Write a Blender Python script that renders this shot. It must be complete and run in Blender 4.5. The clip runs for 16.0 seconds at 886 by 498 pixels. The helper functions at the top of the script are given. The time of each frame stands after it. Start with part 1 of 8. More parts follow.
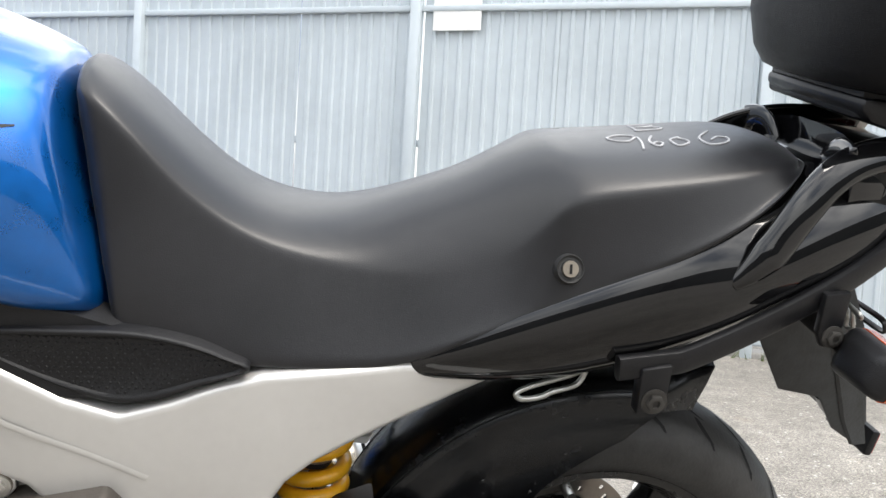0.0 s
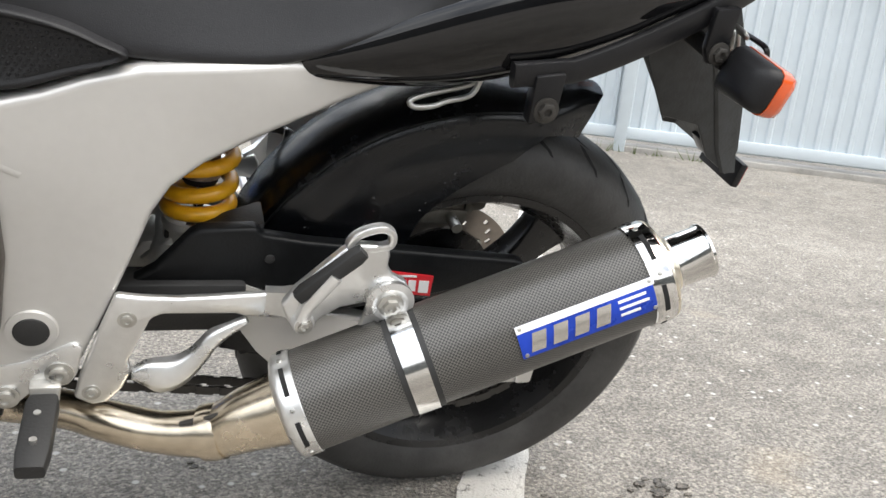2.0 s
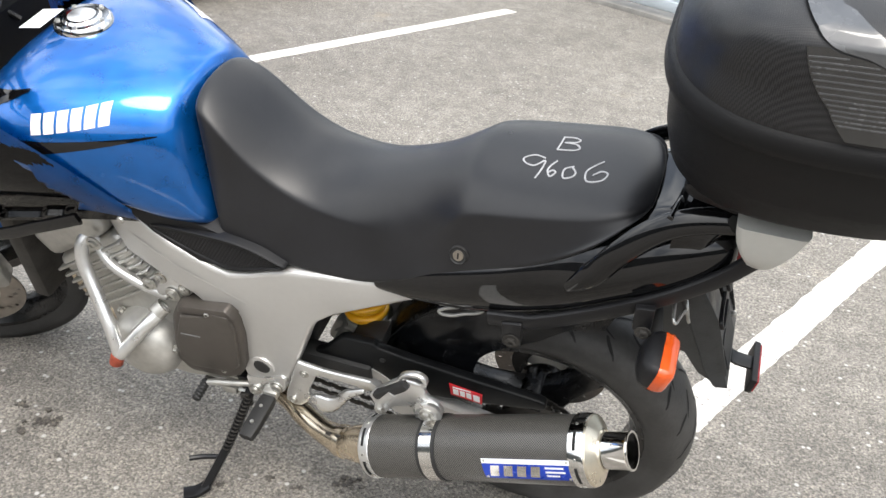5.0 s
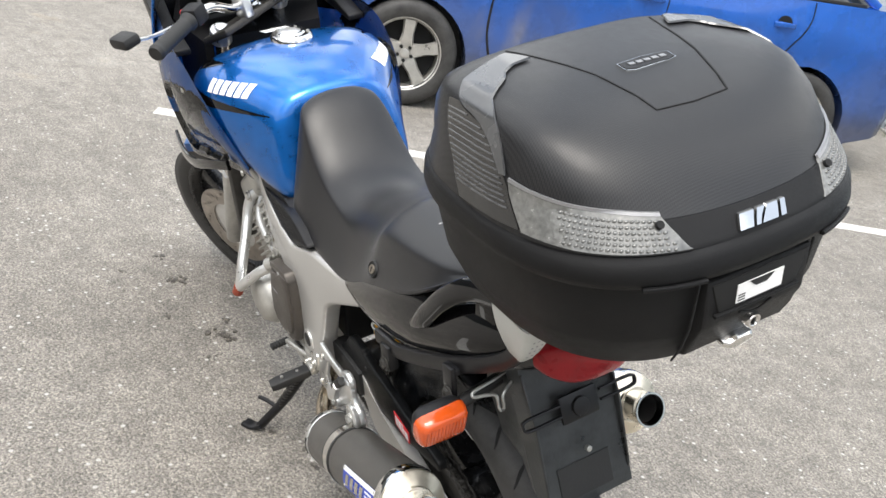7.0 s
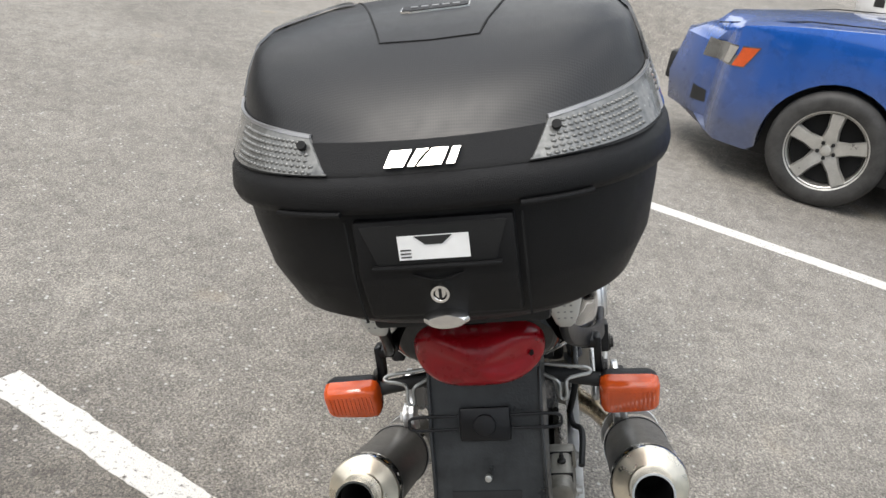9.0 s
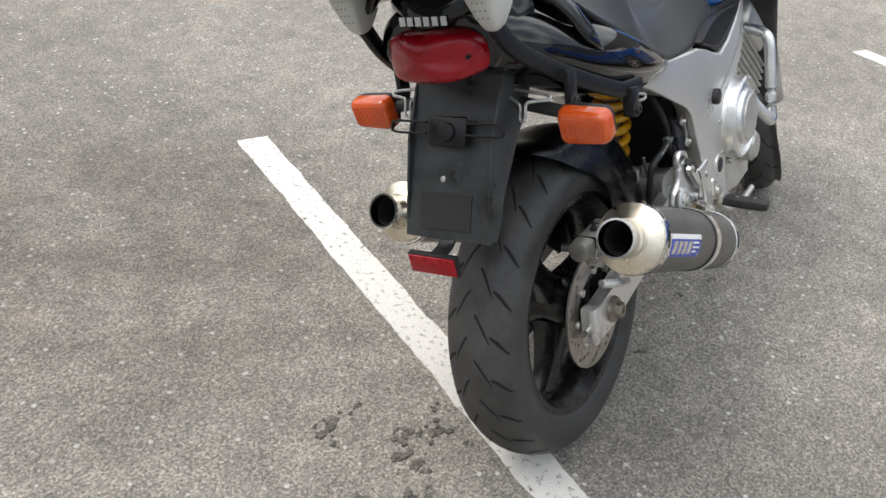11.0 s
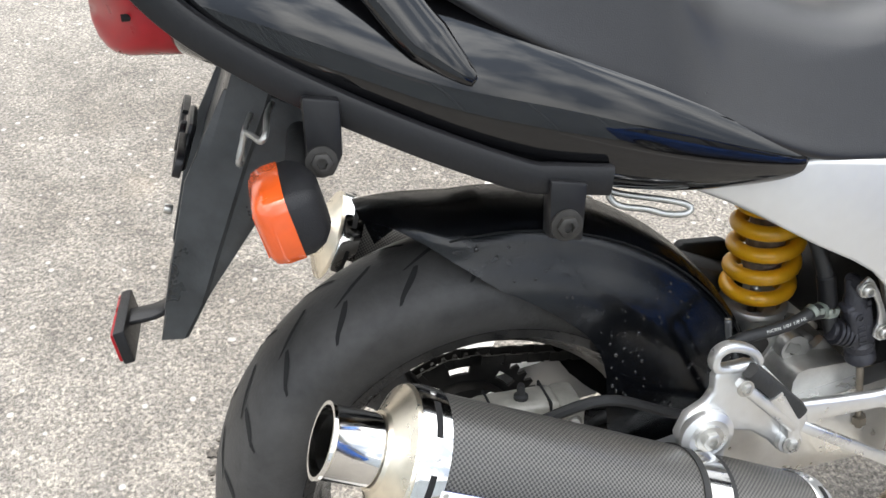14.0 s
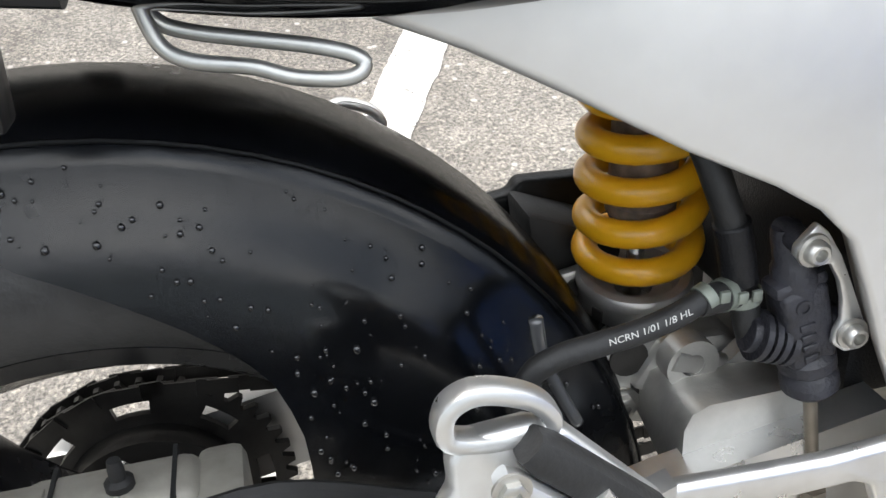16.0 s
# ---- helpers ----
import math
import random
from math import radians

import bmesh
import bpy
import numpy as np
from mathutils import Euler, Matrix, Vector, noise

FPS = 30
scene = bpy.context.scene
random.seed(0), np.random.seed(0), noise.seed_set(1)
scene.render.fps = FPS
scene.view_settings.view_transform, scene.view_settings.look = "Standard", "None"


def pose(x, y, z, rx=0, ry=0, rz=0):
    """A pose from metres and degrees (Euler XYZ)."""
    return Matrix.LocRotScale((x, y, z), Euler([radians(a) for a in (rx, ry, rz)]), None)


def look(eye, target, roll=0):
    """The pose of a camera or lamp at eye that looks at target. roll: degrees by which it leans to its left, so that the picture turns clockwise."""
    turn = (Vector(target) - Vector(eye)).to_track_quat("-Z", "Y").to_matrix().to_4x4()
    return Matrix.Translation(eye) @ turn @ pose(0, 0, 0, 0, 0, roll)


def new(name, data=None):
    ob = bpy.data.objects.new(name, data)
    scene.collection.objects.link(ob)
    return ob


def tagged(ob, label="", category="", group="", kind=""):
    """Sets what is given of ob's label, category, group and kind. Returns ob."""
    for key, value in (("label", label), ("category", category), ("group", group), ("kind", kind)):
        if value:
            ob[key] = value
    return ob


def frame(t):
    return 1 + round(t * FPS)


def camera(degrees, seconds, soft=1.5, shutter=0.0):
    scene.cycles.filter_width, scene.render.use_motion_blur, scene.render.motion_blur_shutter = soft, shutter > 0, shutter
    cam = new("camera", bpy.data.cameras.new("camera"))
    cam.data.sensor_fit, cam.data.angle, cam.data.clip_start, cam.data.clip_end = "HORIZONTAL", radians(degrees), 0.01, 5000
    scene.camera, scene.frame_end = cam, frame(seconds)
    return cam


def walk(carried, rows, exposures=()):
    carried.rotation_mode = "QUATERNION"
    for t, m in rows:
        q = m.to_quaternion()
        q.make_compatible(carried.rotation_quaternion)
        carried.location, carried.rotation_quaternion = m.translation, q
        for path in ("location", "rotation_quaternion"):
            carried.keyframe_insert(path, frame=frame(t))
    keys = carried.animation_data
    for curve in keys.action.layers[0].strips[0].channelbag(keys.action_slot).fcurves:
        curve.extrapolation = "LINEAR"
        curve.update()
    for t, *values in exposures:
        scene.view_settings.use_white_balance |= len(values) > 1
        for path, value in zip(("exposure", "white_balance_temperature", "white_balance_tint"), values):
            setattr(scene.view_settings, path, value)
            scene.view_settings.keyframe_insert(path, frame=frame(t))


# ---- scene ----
cam = camera(54.8, 16.0, soft=1.5)
PATH = [
    (0, (-0.417, -1.228, 0.842), (-0.059, 0.736, 0.729), 3.5),
    (0.5, (-0.377, -1.239, 0.841), (0.189, 0.667, 0.625), 5.2),
    (1, (-0.376, -1.236, 0.782), (0.275, 0.61, 0.372), 6.5),
    (1.5, (-0.411, -1.236, 0.739), (0.252, 0.582, 0.237), 6.4),
    (2, (-0.424, -1.227, 0.734), (0.219, 0.59, 0.201), 5.9),
    (2.5, (-0.467, -1.183, 0.71), (0.15, 0.631, 0.135), 5.1),
    (3, (-0.496, -1.19, 0.901), (0.091, 0.522, 0.05), 4.4),
    (3.5, (-0.449, -1.291, 1.27), (0.067, 0.32, 0.203), 6.5),
    (4, (-0.251, -1.52, 1.362), (-0.021, 0.15, 0.286), 6.2),
    (4.2, (-0.176, -1.56, 1.401), (-0.14, 0.15, 0.363), 5.2),
    (6.3, (0.849, -1.341, 1.46), (-0.238, 0.081, 0.569), 10.9),
    (6.5, (0.948, -1.282, 1.447), (-0.283, 0.029, 0.573), 11.9),
    (7, (1.084, -1.089, 1.46), (-0.421, -0.044, 0.658), 12.4),
    (7.5, (1.113, -0.833, 1.482), (-0.546, 0.03, 0.771), 11.7),
    (8, (1.22, -0.636, 1.475), (-0.574, -0.111, 0.762), 10.4),
    (8.5, (1.26, -0.448, 1.463), (-0.59, -0.227, 0.735), 11.1),
    (9, (1.299, -0.287, 1.441), (-0.532, -0.352, 0.639), 10.6),
    (9.5, (1.471, -0.095, 1.408), (-0.269, -0.414, 0.474), 8.6),
    (10, (1.517, 0.076, 1.378), (-0.128, -0.345, 0.321), 8.0),
    (12.3, (0.88, 0.809, 1.312), (-0.079, -0.593, 0.257), 4.3),
    (12.5, (0.793, 0.847, 1.309), (-0.069, -0.61, 0.244), 3.4),
    (13, (0.6, 0.836, 1.302), (-0.061, -0.704, 0.21), 2.8),
    (13.5, (0.381, 0.645, 1.269), (-0.165, -0.85, 0.057), 4.4),
    (14, (0.224, 0.5, 1.216), (-0.171, -0.95, -0.103), 2.9),
    (14.5, (0.068, 0.392, 1.145), (-0.251, -1.043, -0.211), -0.5),
    (15, (-0.033, 0.262, 1.014), (-0.405, -1.103, -0.399), 0.2),
    (15.5, (-0.1, 0.249, 0.923), (-0.516, -1.11, -0.484), 1.0),
    (16, (-0.123, 0.236, 0.898), (-0.493, -1.178, -0.468), 1.0),
]
walk(cam, [(t, look(eye, target, roll)) for t, eye, target, roll in PATH], exposures=[(0.0, 1.4), (3.0, 1.35), (4.0, 1.3), (6.5, 1.24), (7.0, 1.22), (7.5, 1.05), (8.5, 0.88), (9.5, 0.72), (10.0, 0.68), (12.5, 1.2), (13.0, 1.22), (13.5, 1.40), (14.0, 1.66), (14.5, 2.0), (15.0, 2.3), (15.5, 2.0), (16.0, 1.68)])

# ---- light ----
world = bpy.data.worlds.new("sky")
scene.world = world
world.use_nodes = True
sky = world.node_tree.nodes.new("ShaderNodeTexSky")
sky.sky_type, sky.sun_disc = "NISHITA", False
sky.sun_elevation, sky.sun_rotation = radians(60), radians(140)
sky.air_density, sky.dust_density, sky.ozone_density = 1.0, 4.0, 0.5
nt = world.node_tree
# a layer of bright cloud over the blue
tcw = nt.nodes.new("ShaderNodeTexCoord")
cl = nt.nodes.new("ShaderNodeTexNoise")
cl.inputs["Scale"].default_value, cl.inputs["Detail"].default_value = 2.8, 7
nt.links.new(tcw.outputs["Generated"], cl.inputs["Vector"])
cr = nt.nodes.new("ShaderNodeValToRGB")
cr.color_ramp.elements[0].position, cr.color_ramp.elements[0].color = 0.40, (3.0, 3.4, 4.0, 1)
cr.color_ramp.elements[1].position, cr.color_ramp.elements[1].color = 0.60, (10.8, 10.8, 10.6, 1)
nt.links.new(cl.outputs["Fac"], cr.inputs["Fac"])
mx = nt.nodes.new("ShaderNodeMix")
mx.data_type = "RGBA"
mx.inputs["Factor"].default_value = 0.85
nt.links.new(sky.outputs["Color"], mx.inputs[6])
nt.links.new(cr.outputs["Color"], mx.inputs[7])
sep = nt.nodes.new("ShaderNodeSeparateXYZ")
nt.links.new(tcw.outputs["Generated"], sep.inputs[0])
dome = nt.nodes.new("ShaderNodeMapRange")
dome.inputs["From Min"].default_value, dome.inputs["From Max"].default_value = 0.0, 0.9
dome.inputs["To Min"].default_value, dome.inputs["To Max"].default_value = 0.42, 1.55
nt.links.new(sep.outputs["Z"], dome.inputs["Value"])
grade = nt.nodes.new("ShaderNodeMix")
grade.data_type, grade.blend_type = "RGBA", "MULTIPLY"
grade.inputs["Factor"].default_value = 1.0
nt.links.new(mx.outputs[2], grade.inputs[6])
nt.links.new(dome.outputs[0], grade.inputs[7])
bg = nt.nodes["Background"]
bg.inputs["Strength"].default_value = 0.12
nt.links.new(grade.outputs[2], bg.inputs["Color"])
sun = new("sun", bpy.data.lights.new("sun", "SUN"))
sun.data.energy, sun.data.angle, sun.data.color = 1.0, radians(25), (1.0, 0.95, 0.88)
sun.matrix_world = look((0, 0, 10), (-3.0, 3.6, 2.0))
scene.view_settings.exposure = 1.3


# ---- helpers for building ----
def link(ob, parent=None, label=""):
    ob.parent = parent
    if label:
        ob["label"] = label
    return ob


def part(name, bm, mat, parent=None, label="", smooth=40, sub=0, mats=None):
    """One mesh object out of a bmesh, under a thing or a part."""
    me = bpy.data.meshes.new(name)
    bmesh.ops.recalc_face_normals(bm, faces=bm.faces)
    bm.to_mesh(me)
    bm.free()
    for m in mats or [mat]:
        me.materials.append(m)
    if smooth:
        me.polygons.foreach_set("use_smooth", [True] * len(me.polygons))
        if smooth < 180:
            me.set_sharp_from_angle(angle=radians(smooth))
    ob = new(name, me)
    if sub:
        mod = ob.modifiers.new("smooth", "SUBSURF")
        mod.levels = mod.render_levels = sub
    return link(ob, parent, label)


def thing(name, label, category, at=None, group="", kind=""):
    ob = new(name)
    if at is not None:
        ob.matrix_world = at
    return tagged(ob, label, category, group, kind)


def join(*bms):
    out = bmesh.new()
    for b in bms:
        me = bpy.data.meshes.new("tmp")
        b.to_mesh(me)
        b.free()
        out.from_mesh(me)
        bpy.data.meshes.remove(me)
    return out


def moved(bm, m):
    bmesh.ops.transform(bm, matrix=m, verts=bm.verts)
    return bm


def flip(bm, s):
    """Mirrors a left-hand shape to the other side for s = 1."""
    if s > 0:
        bmesh.ops.transform(bm, matrix=Matrix.Diagonal((1, -1, 1, 1)), verts=bm.verts)
    return bm


def bevelled(bm, r, seg=2, angle=25):
    es = [e for e in bm.edges if len(e.link_faces) == 2 and e.calc_face_angle(0) > radians(angle)]
    bmesh.ops.bevel(bm, geom=es, offset=r, segments=seg, profile=0.5, affect="EDGES", clamp_overlap=True)
    return bm


def box(x0, x1, y0, y1, z0, z1, r=0.0, seg=2):
    bm = bmesh.new()
    bmesh.ops.create_cube(bm, size=1, matrix=Matrix.Translation(((x0 + x1) / 2, (y0 + y1) / 2, (z0 + z1) / 2)) @ Matrix.Diagonal((x1 - x0, y1 - y0, z1 - z0, 1)))
    return bevelled(bm, r, seg) if r else bm


def along(a, b):
    a, b = Vector(a), Vector(b)
    return Matrix.Translation(a) @ (b - a).to_track_quat("Z", "Y").to_matrix().to_4x4()


def cyl(a, b, r, n=24, r2=None, bev=0.0):
    bm = bmesh.new()
    h = (Vector(b) - Vector(a)).length
    bmesh.ops.create_cone(bm, segments=n, radius1=r, radius2=r if r2 is None else r2, depth=h, cap_ends=True, matrix=along(a, b) @ Matrix.Translation((0, 0, h / 2)))
    return bevelled(bm, bev, 2, 50) if bev else bm


def lathe(profile, n=48, m=None, closed=False):
    """Turns (radius, height) points about z."""
    bm = bmesh.new()
    rings = []
    for r, h in profile:
        if r < 1e-6:
            rings.append([bm.verts.new((0, 0, h))] * n)
        else:
            rings.append([bm.verts.new((r * math.cos(2 * math.pi * i / n), r * math.sin(2 * math.pi * i / n), h)) for i in range(n)])
    pairs = list(zip(rings, rings[1:])) + ([(rings[-1], rings[0])] if closed else [])
    for a, b in pairs:
        for i in range(n):
            q = [a[i - 1], a[i], b[i], b[i - 1]]
            q = [v for k, v in enumerate(q) if v not in q[:k]]
            if len(q) > 2:
                bm.faces.new(q)
    return moved(bm, m) if m is not None else bm


def axis_y(x, y, z):
    """A pose whose z runs along +y."""
    return Matrix.Translation((x, y, z)) @ Matrix.Rotation(radians(-90), 4, "X")


def prism(pts, y0, y1, r=0.0, seg=2):
    bm = bmesh.new()
    a = [bm.verts.new((x, y0, z)) for x, z in pts]
    b = [bm.verts.new((x, y1, z)) for x, z in pts]
    bm.faces.new(a)
    bm.faces.new(b[::-1])
    for i in range(len(a)):
        bm.faces.new((a[i - 1], a[i], b[i], b[i - 1]))
    bmesh.ops.recalc_face_normals(bm, faces=bm.faces)
    return bevelled(bm, r, seg) if r else bm


def loft(rings, cap=True, ring_closed=True):
    bm = bmesh.new()
    vs = [[bm.verts.new(p) for p in ring] for ring in rings]
    n = len(vs[0])
    for a, b in zip(vs, vs[1:]):
        for i in range(0 if ring_closed else 1, n):
            bm.faces.new((a[i - 1], a[i], b[i], b[i - 1]))
    if cap:
        bm.faces.new(vs[0])
        bm.faces.new(vs[-1][::-1])
    return bm


def curve(pts, n=6, closed=False):
    """A smooth line through points (Catmull-Rom)."""
    p = [Vector(q) for q in pts]
    out = []
    k = len(p)
    for i in range(k if closed else k - 1):
        a, b, c, d = (p[(i + j) % k] if closed else p[min(max(i + j, 0), k - 1)] for j in (-1, 0, 1, 2))
        for s in range(n):
            t = s / n
            out.append(0.5 * ((2 * b) + (c - a) * t + (2 * a - 5 * b + 4 * c - d) * t * t + (3 * b - a - 3 * c + d) * t ** 3))
    if not closed:
        out.append(p[-1])
    return out


def sweep(path, section, closed=False, up=(0, 0, 1), scale=None):
    """A section (list of (side, up) points) drawn along a path."""
    path = [Vector(p) for p in path]
    rings, k = [], len(path)
    u = Vector(up)
    for i, p in enumerate(path):
        d = (path[(i + 1) % k] - path[i - 1]) if closed else (path[min(i + 1, k - 1)] - path[max(i - 1, 0)])
        d.normalize()
        side = d.cross(u)
        if side.length < 0.05:
            side = d.cross(Vector((0.3, 1, 0.1)))
        side.normalize()
        top = side.cross(d)
        u = top if scale == "roll" else u
        f = scale[i] if isinstance(scale, (list, tuple)) else 1
        rings.append([p + side * (a * f) + top * (b * f) for a, b in section])
    if closed:
        rings.append(rings[0])
        bm = loft(rings, cap=False)
        bmesh.ops.remove_doubles(bm, verts=bm.verts, dist=1e-6)
        return bm
    return loft(rings)


def circle(r, n=10):
    return [(r * math.cos(2 * math.pi * i / n), r * math.sin(2 * math.pi * i / n)) for i in range(n)]


def tube(pts, r, n=10, smooth=6, closed=False, up=(0, 0, 1), radii=None):
    path = curve(pts, smooth, closed) if smooth else pts
    return sweep(path, circle(r, n), closed, up, radii)


def rect(w, h, r=0.0):
    if not r:
        return [(-w / 2, -h / 2), (w / 2, -h / 2), (w / 2, h / 2), (-w / 2, h / 2)]
    out = []
    for cx, cy, a0 in ((w / 2 - r, -h / 2 + r, -90), (w / 2 - r, h / 2 - r, 0), (-w / 2 + r, h / 2 - r, 90), (-w / 2 + r, -h / 2 + r, 180)):
        out += [(cx + r * math.cos(radians(a0 + k * 45)), cy + r * math.sin(radians(a0 + k * 45))) for k in range(3)]
    return out


def bolt(at, toward, r=0.008, h=0.006, hexagon=True):
    """A bolt head with a washer; its axis runs from at to toward."""
    m = along(at, toward)
    a = lathe([(0, 0), (r * 1.45, 0), (r * 1.45, h * 0.3), (r * 1.2, h * 0.35), (0, h * 0.35)], 20, m.copy())
    b = lathe([(r, h * 0.3), (r, h * 0.9), (r * 0.85, h), (r * 0.5, h), (r * 0.45, h * 0.6), (0, h * 0.6)], 6 if hexagon else 16, m.copy())
    return join(a, b)


def on_surface(ob, pts, start, way, lift=0.0012):
    """Drops points (in the bike's own frame) on a part along a direction."""
    bpy.context.view_layer.update()
    ev = ob.evaluated_get(bpy.context.evaluated_depsgraph_get())
    out = []
    for p in pts:
        o = Vector(start(p))
        hit, loc, nor, _ = ev.ray_cast(o, Vector(way))
        out.append(loc + nor * lift if hit else Vector(p))
    return out


# ---- materials ----
def mat(name, color, rough=0.5, metal=0.0, vary=0.15, scale=6.0, bump=0.0, bump_scale=300.0, coat=0.0, coat_rough=0.05, rough_vary=0.1, fine=80.0, spec=0.5):
    m = bpy.data.materials.new(name)
    m.use_nodes = True
    nt = m.node_tree
    b = nt.nodes["Principled BSDF"]
    tc = nt.nodes.new("ShaderNodeTexCoord")

    def noise_node(s, detail=4.0):
        n = nt.nodes.new("ShaderNodeTexNoise")
        n.inputs["Scale"].default_value, n.inputs["Detail"].default_value = s, detail
        nt.links.new(tc.outputs["Object"], n.inputs["Vector"])
        return n

    big, small = noise_node(scale), noise_node(fine)
    add = nt.nodes.new("ShaderNodeMath")
    add.operation = "MULTIPLY_ADD"
    nt.links.new(small.outputs["Fac"], add.inputs[0])
    add.inputs[1].default_value = 0.4
    nt.links.new(big.outputs["Fac"], add.inputs[2])
    ramp = nt.nodes.new("ShaderNodeMapRange")
    ramp.inputs["From Min"].default_value, ramp.inputs["From Max"].default_value = 0.4, 1.0
    nt.links.new(add.outputs[0], ramp.inputs["Value"])
    mix = nt.nodes.new("ShaderNodeMix")
    mix.data_type = "RGBA"
    nt.links.new(ramp.outputs[0], mix.inputs["Factor"])
    mix.inputs[6].default_value = (*[c * (1 - vary) for c in color], 1)
    mix.inputs[7].default_value = (*[min(1, c * (1 + vary)) for c in color], 1)
    nt.links.new(mix.outputs[2], b.inputs["Base Color"])
    rr = nt.nodes.new("ShaderNodeMapRange")
    rr.inputs["From Min"].default_value, rr.inputs["From Max"].default_value = 0.4, 1.0
    rr.inputs["To Min"].default_value, rr.inputs["To Max"].default_value = max(0.02, rough - rough_vary), min(1, rough + rough_vary)
    nt.links.new(add.outputs[0], rr.inputs["Value"])
    nt.links.new(rr.outputs[0], b.inputs["Roughness"])
    b.inputs["Metallic"].default_value = metal
    b.inputs["Specular IOR Level"].default_value = spec
    b.inputs["Coat Weight"].default_value, b.inputs["Coat Roughness"].default_value = coat, coat_rough
    if bump:
        n = noise_node(bump_scale, 2.0)
        bn = nt.nodes.new("ShaderNodeBump")
        bn.inputs["Strength"].default_value, bn.inputs["Distance"].default_value = bump, 0.002
        nt.links.new(n.outputs["Fac"], bn.inputs["Height"])
        nt.links.new(bn.outputs["Normal"], b.inputs["Normal"])
    return m


def nodes_of(m):
    return m.node_tree, m.node_tree.nodes["Principled BSDF"]


def weave(name, a, b_col, size, rough, coat, bump=0.3, metal=0.0):
    """A twill of two tones, for carbon cloth."""
    m = mat(name, a, rough, metal, 0.1, 5, coat=coat, coat_rough=0.15)
    nt, b = nodes_of(m)
    tc = nt.nodes.new("ShaderNodeTexCoord")
    mp = nt.nodes.new("ShaderNodeMapping")
    nt.links.new(tc.outputs["UV"], mp.inputs["Vector"])
    ck = nt.nodes.new("ShaderNodeTexChecker")
    ck.inputs["Scale"].default_value = size
    ck.inputs["Color1"].default_value, ck.inputs["Color2"].default_value = (*a, 1), (*b_col, 1)
    nt.links.new(mp.outputs[0], ck.inputs["Vector"])
    nt.links.new(ck.outputs["Color"], b.inputs["Base Color"])
    bn = nt.nodes.new("ShaderNodeBump")
    bn.inputs["Strength"].default_value, bn.inputs["Distance"].default_value = bump, 0.001
    nt.links.new(ck.outputs["Fac"], bn.inputs["Height"])
    nt.links.new(bn.outputs["Normal"], b.inputs["Normal"])
    return m


SEAT = mat("seat_vinyl", (0.0115, 0.0115, 0.013), 0.33, vary=0.3, scale=9, bump=0.12, bump_scale=900, spec=0.40, rough_vary=0.06)
SEAT.node_tree.nodes["Principled BSDF"].inputs["Sheen Weight"].default_value = 0.08
SEAT.node_tree.nodes["Principled BSDF"].inputs["Sheen Roughness"].default_value = 0.35
GLOSS = mat("gloss_black_paint", (0.0035, 0.0035, 0.004), 0.10, vary=0.2, coat=1.0, coat_rough=0.03, rough_vary=0.05, spec=0.05)
SATIN = mat("satin_black_steel", (0.008, 0.008, 0.009), 0.36, vary=0.3, bump=0.1, bump_scale=250, spec=0.32)
PLASTIC = mat("black_plastic", (0.009, 0.009, 0.010), 0.46, vary=0.25, bump=0.25, bump_scale=700, spec=0.3)
WETBLACK = mat("wet_black_plastic", (0.007, 0.008, 0.010), 0.22, vary=0.4, scale=9, rough_vary=0.09, spec=0.75)
BOXSHELL = mat("grained_black_shell", (0.006, 0.006, 0.0065), 0.45, spec=0.22, vary=0.2, bump=0.5, bump_scale=1100)
RUBBER = mat("tyre_rubber", (0.042, 0.041, 0.0395), 0.52, vary=0.45, scale=14, bump=0.25, bump_scale=200, spec=0.35)
SOFTRUB = mat("black_rubber", (0.014, 0.014, 0.014), 0.6, vary=0.3, bump=0.2)
GROOVE = mat("groove_black", (0.006, 0.006, 0.006), 0.9, vary=0.2)
WHEELBLK = mat("wheel_black", (0.007, 0.007, 0.0075), 0.26, vary=0.4, scale=20)
BLUE = mat("bike_blue_paint", (0.0, 0.118, 0.44), 0.32, 0.75, 0.12, 30, coat=1.0, coat_rough=0.04, fine=600)
FRAME = mat("silver_frame_paint", (0.57, 0.56, 0.54), 0.36, 0.50, 0.06, 5, coat=0.3, coat_rough=0.2)
ALU = mat("polished_aluminium", (0.74, 0.74, 0.73), 0.34, 0.90, 0.12, 18, rough_vary=0.14, bump=0.05)
CASTALU = mat("cast_aluminium", (0.50, 0.49, 0.46), 0.42, 0.7, 0.25, 14, rough_vary=0.15, bump=0.2, bump_scale=160)
CHROME = mat("chrome", (0.75, 0.74, 0.72), 0.10, 1.0, 0.08, 12, rough_vary=0.07)
GUARD = mat("damp_black_plastic", (0.006, 0.0065, 0.007), 0.40, vary=0.5, scale=12, rough_vary=0.16, bump=0.2, bump_scale=300, spec=0.18)
STEEL = mat("heat_tinted_steel", (0.70, 0.61, 0.48), 0.24, 1.0, 0.3, 11, rough_vary=0.1)
CAPSTEEL = mat("satin_end_cap", (0.80, 0.73, 0.60), 0.30, 1.0, 0.15, 20, rough_vary=0.08)
ZINC = mat("zinc_bolt", (0.52, 0.51, 0.48), 0.33, 0.9, 0.25, 60)
BRONZE = mat("brown_engine_cover", (0.085, 0.075, 0.066), 0.42, 0.4, 0.2, 10, bump=0.2)
DARKMET = mat("dark_grimy_metal", (0.05, 0.047, 0.043), 0.55, 0.5, 0.5, 25, bump=0.3, bump_scale=120)
YELLOW = mat("yellow_spring_paint", (0.84, 0.42, 0.012), 0.36, 0.0, 0.15, 30, coat=0.3)
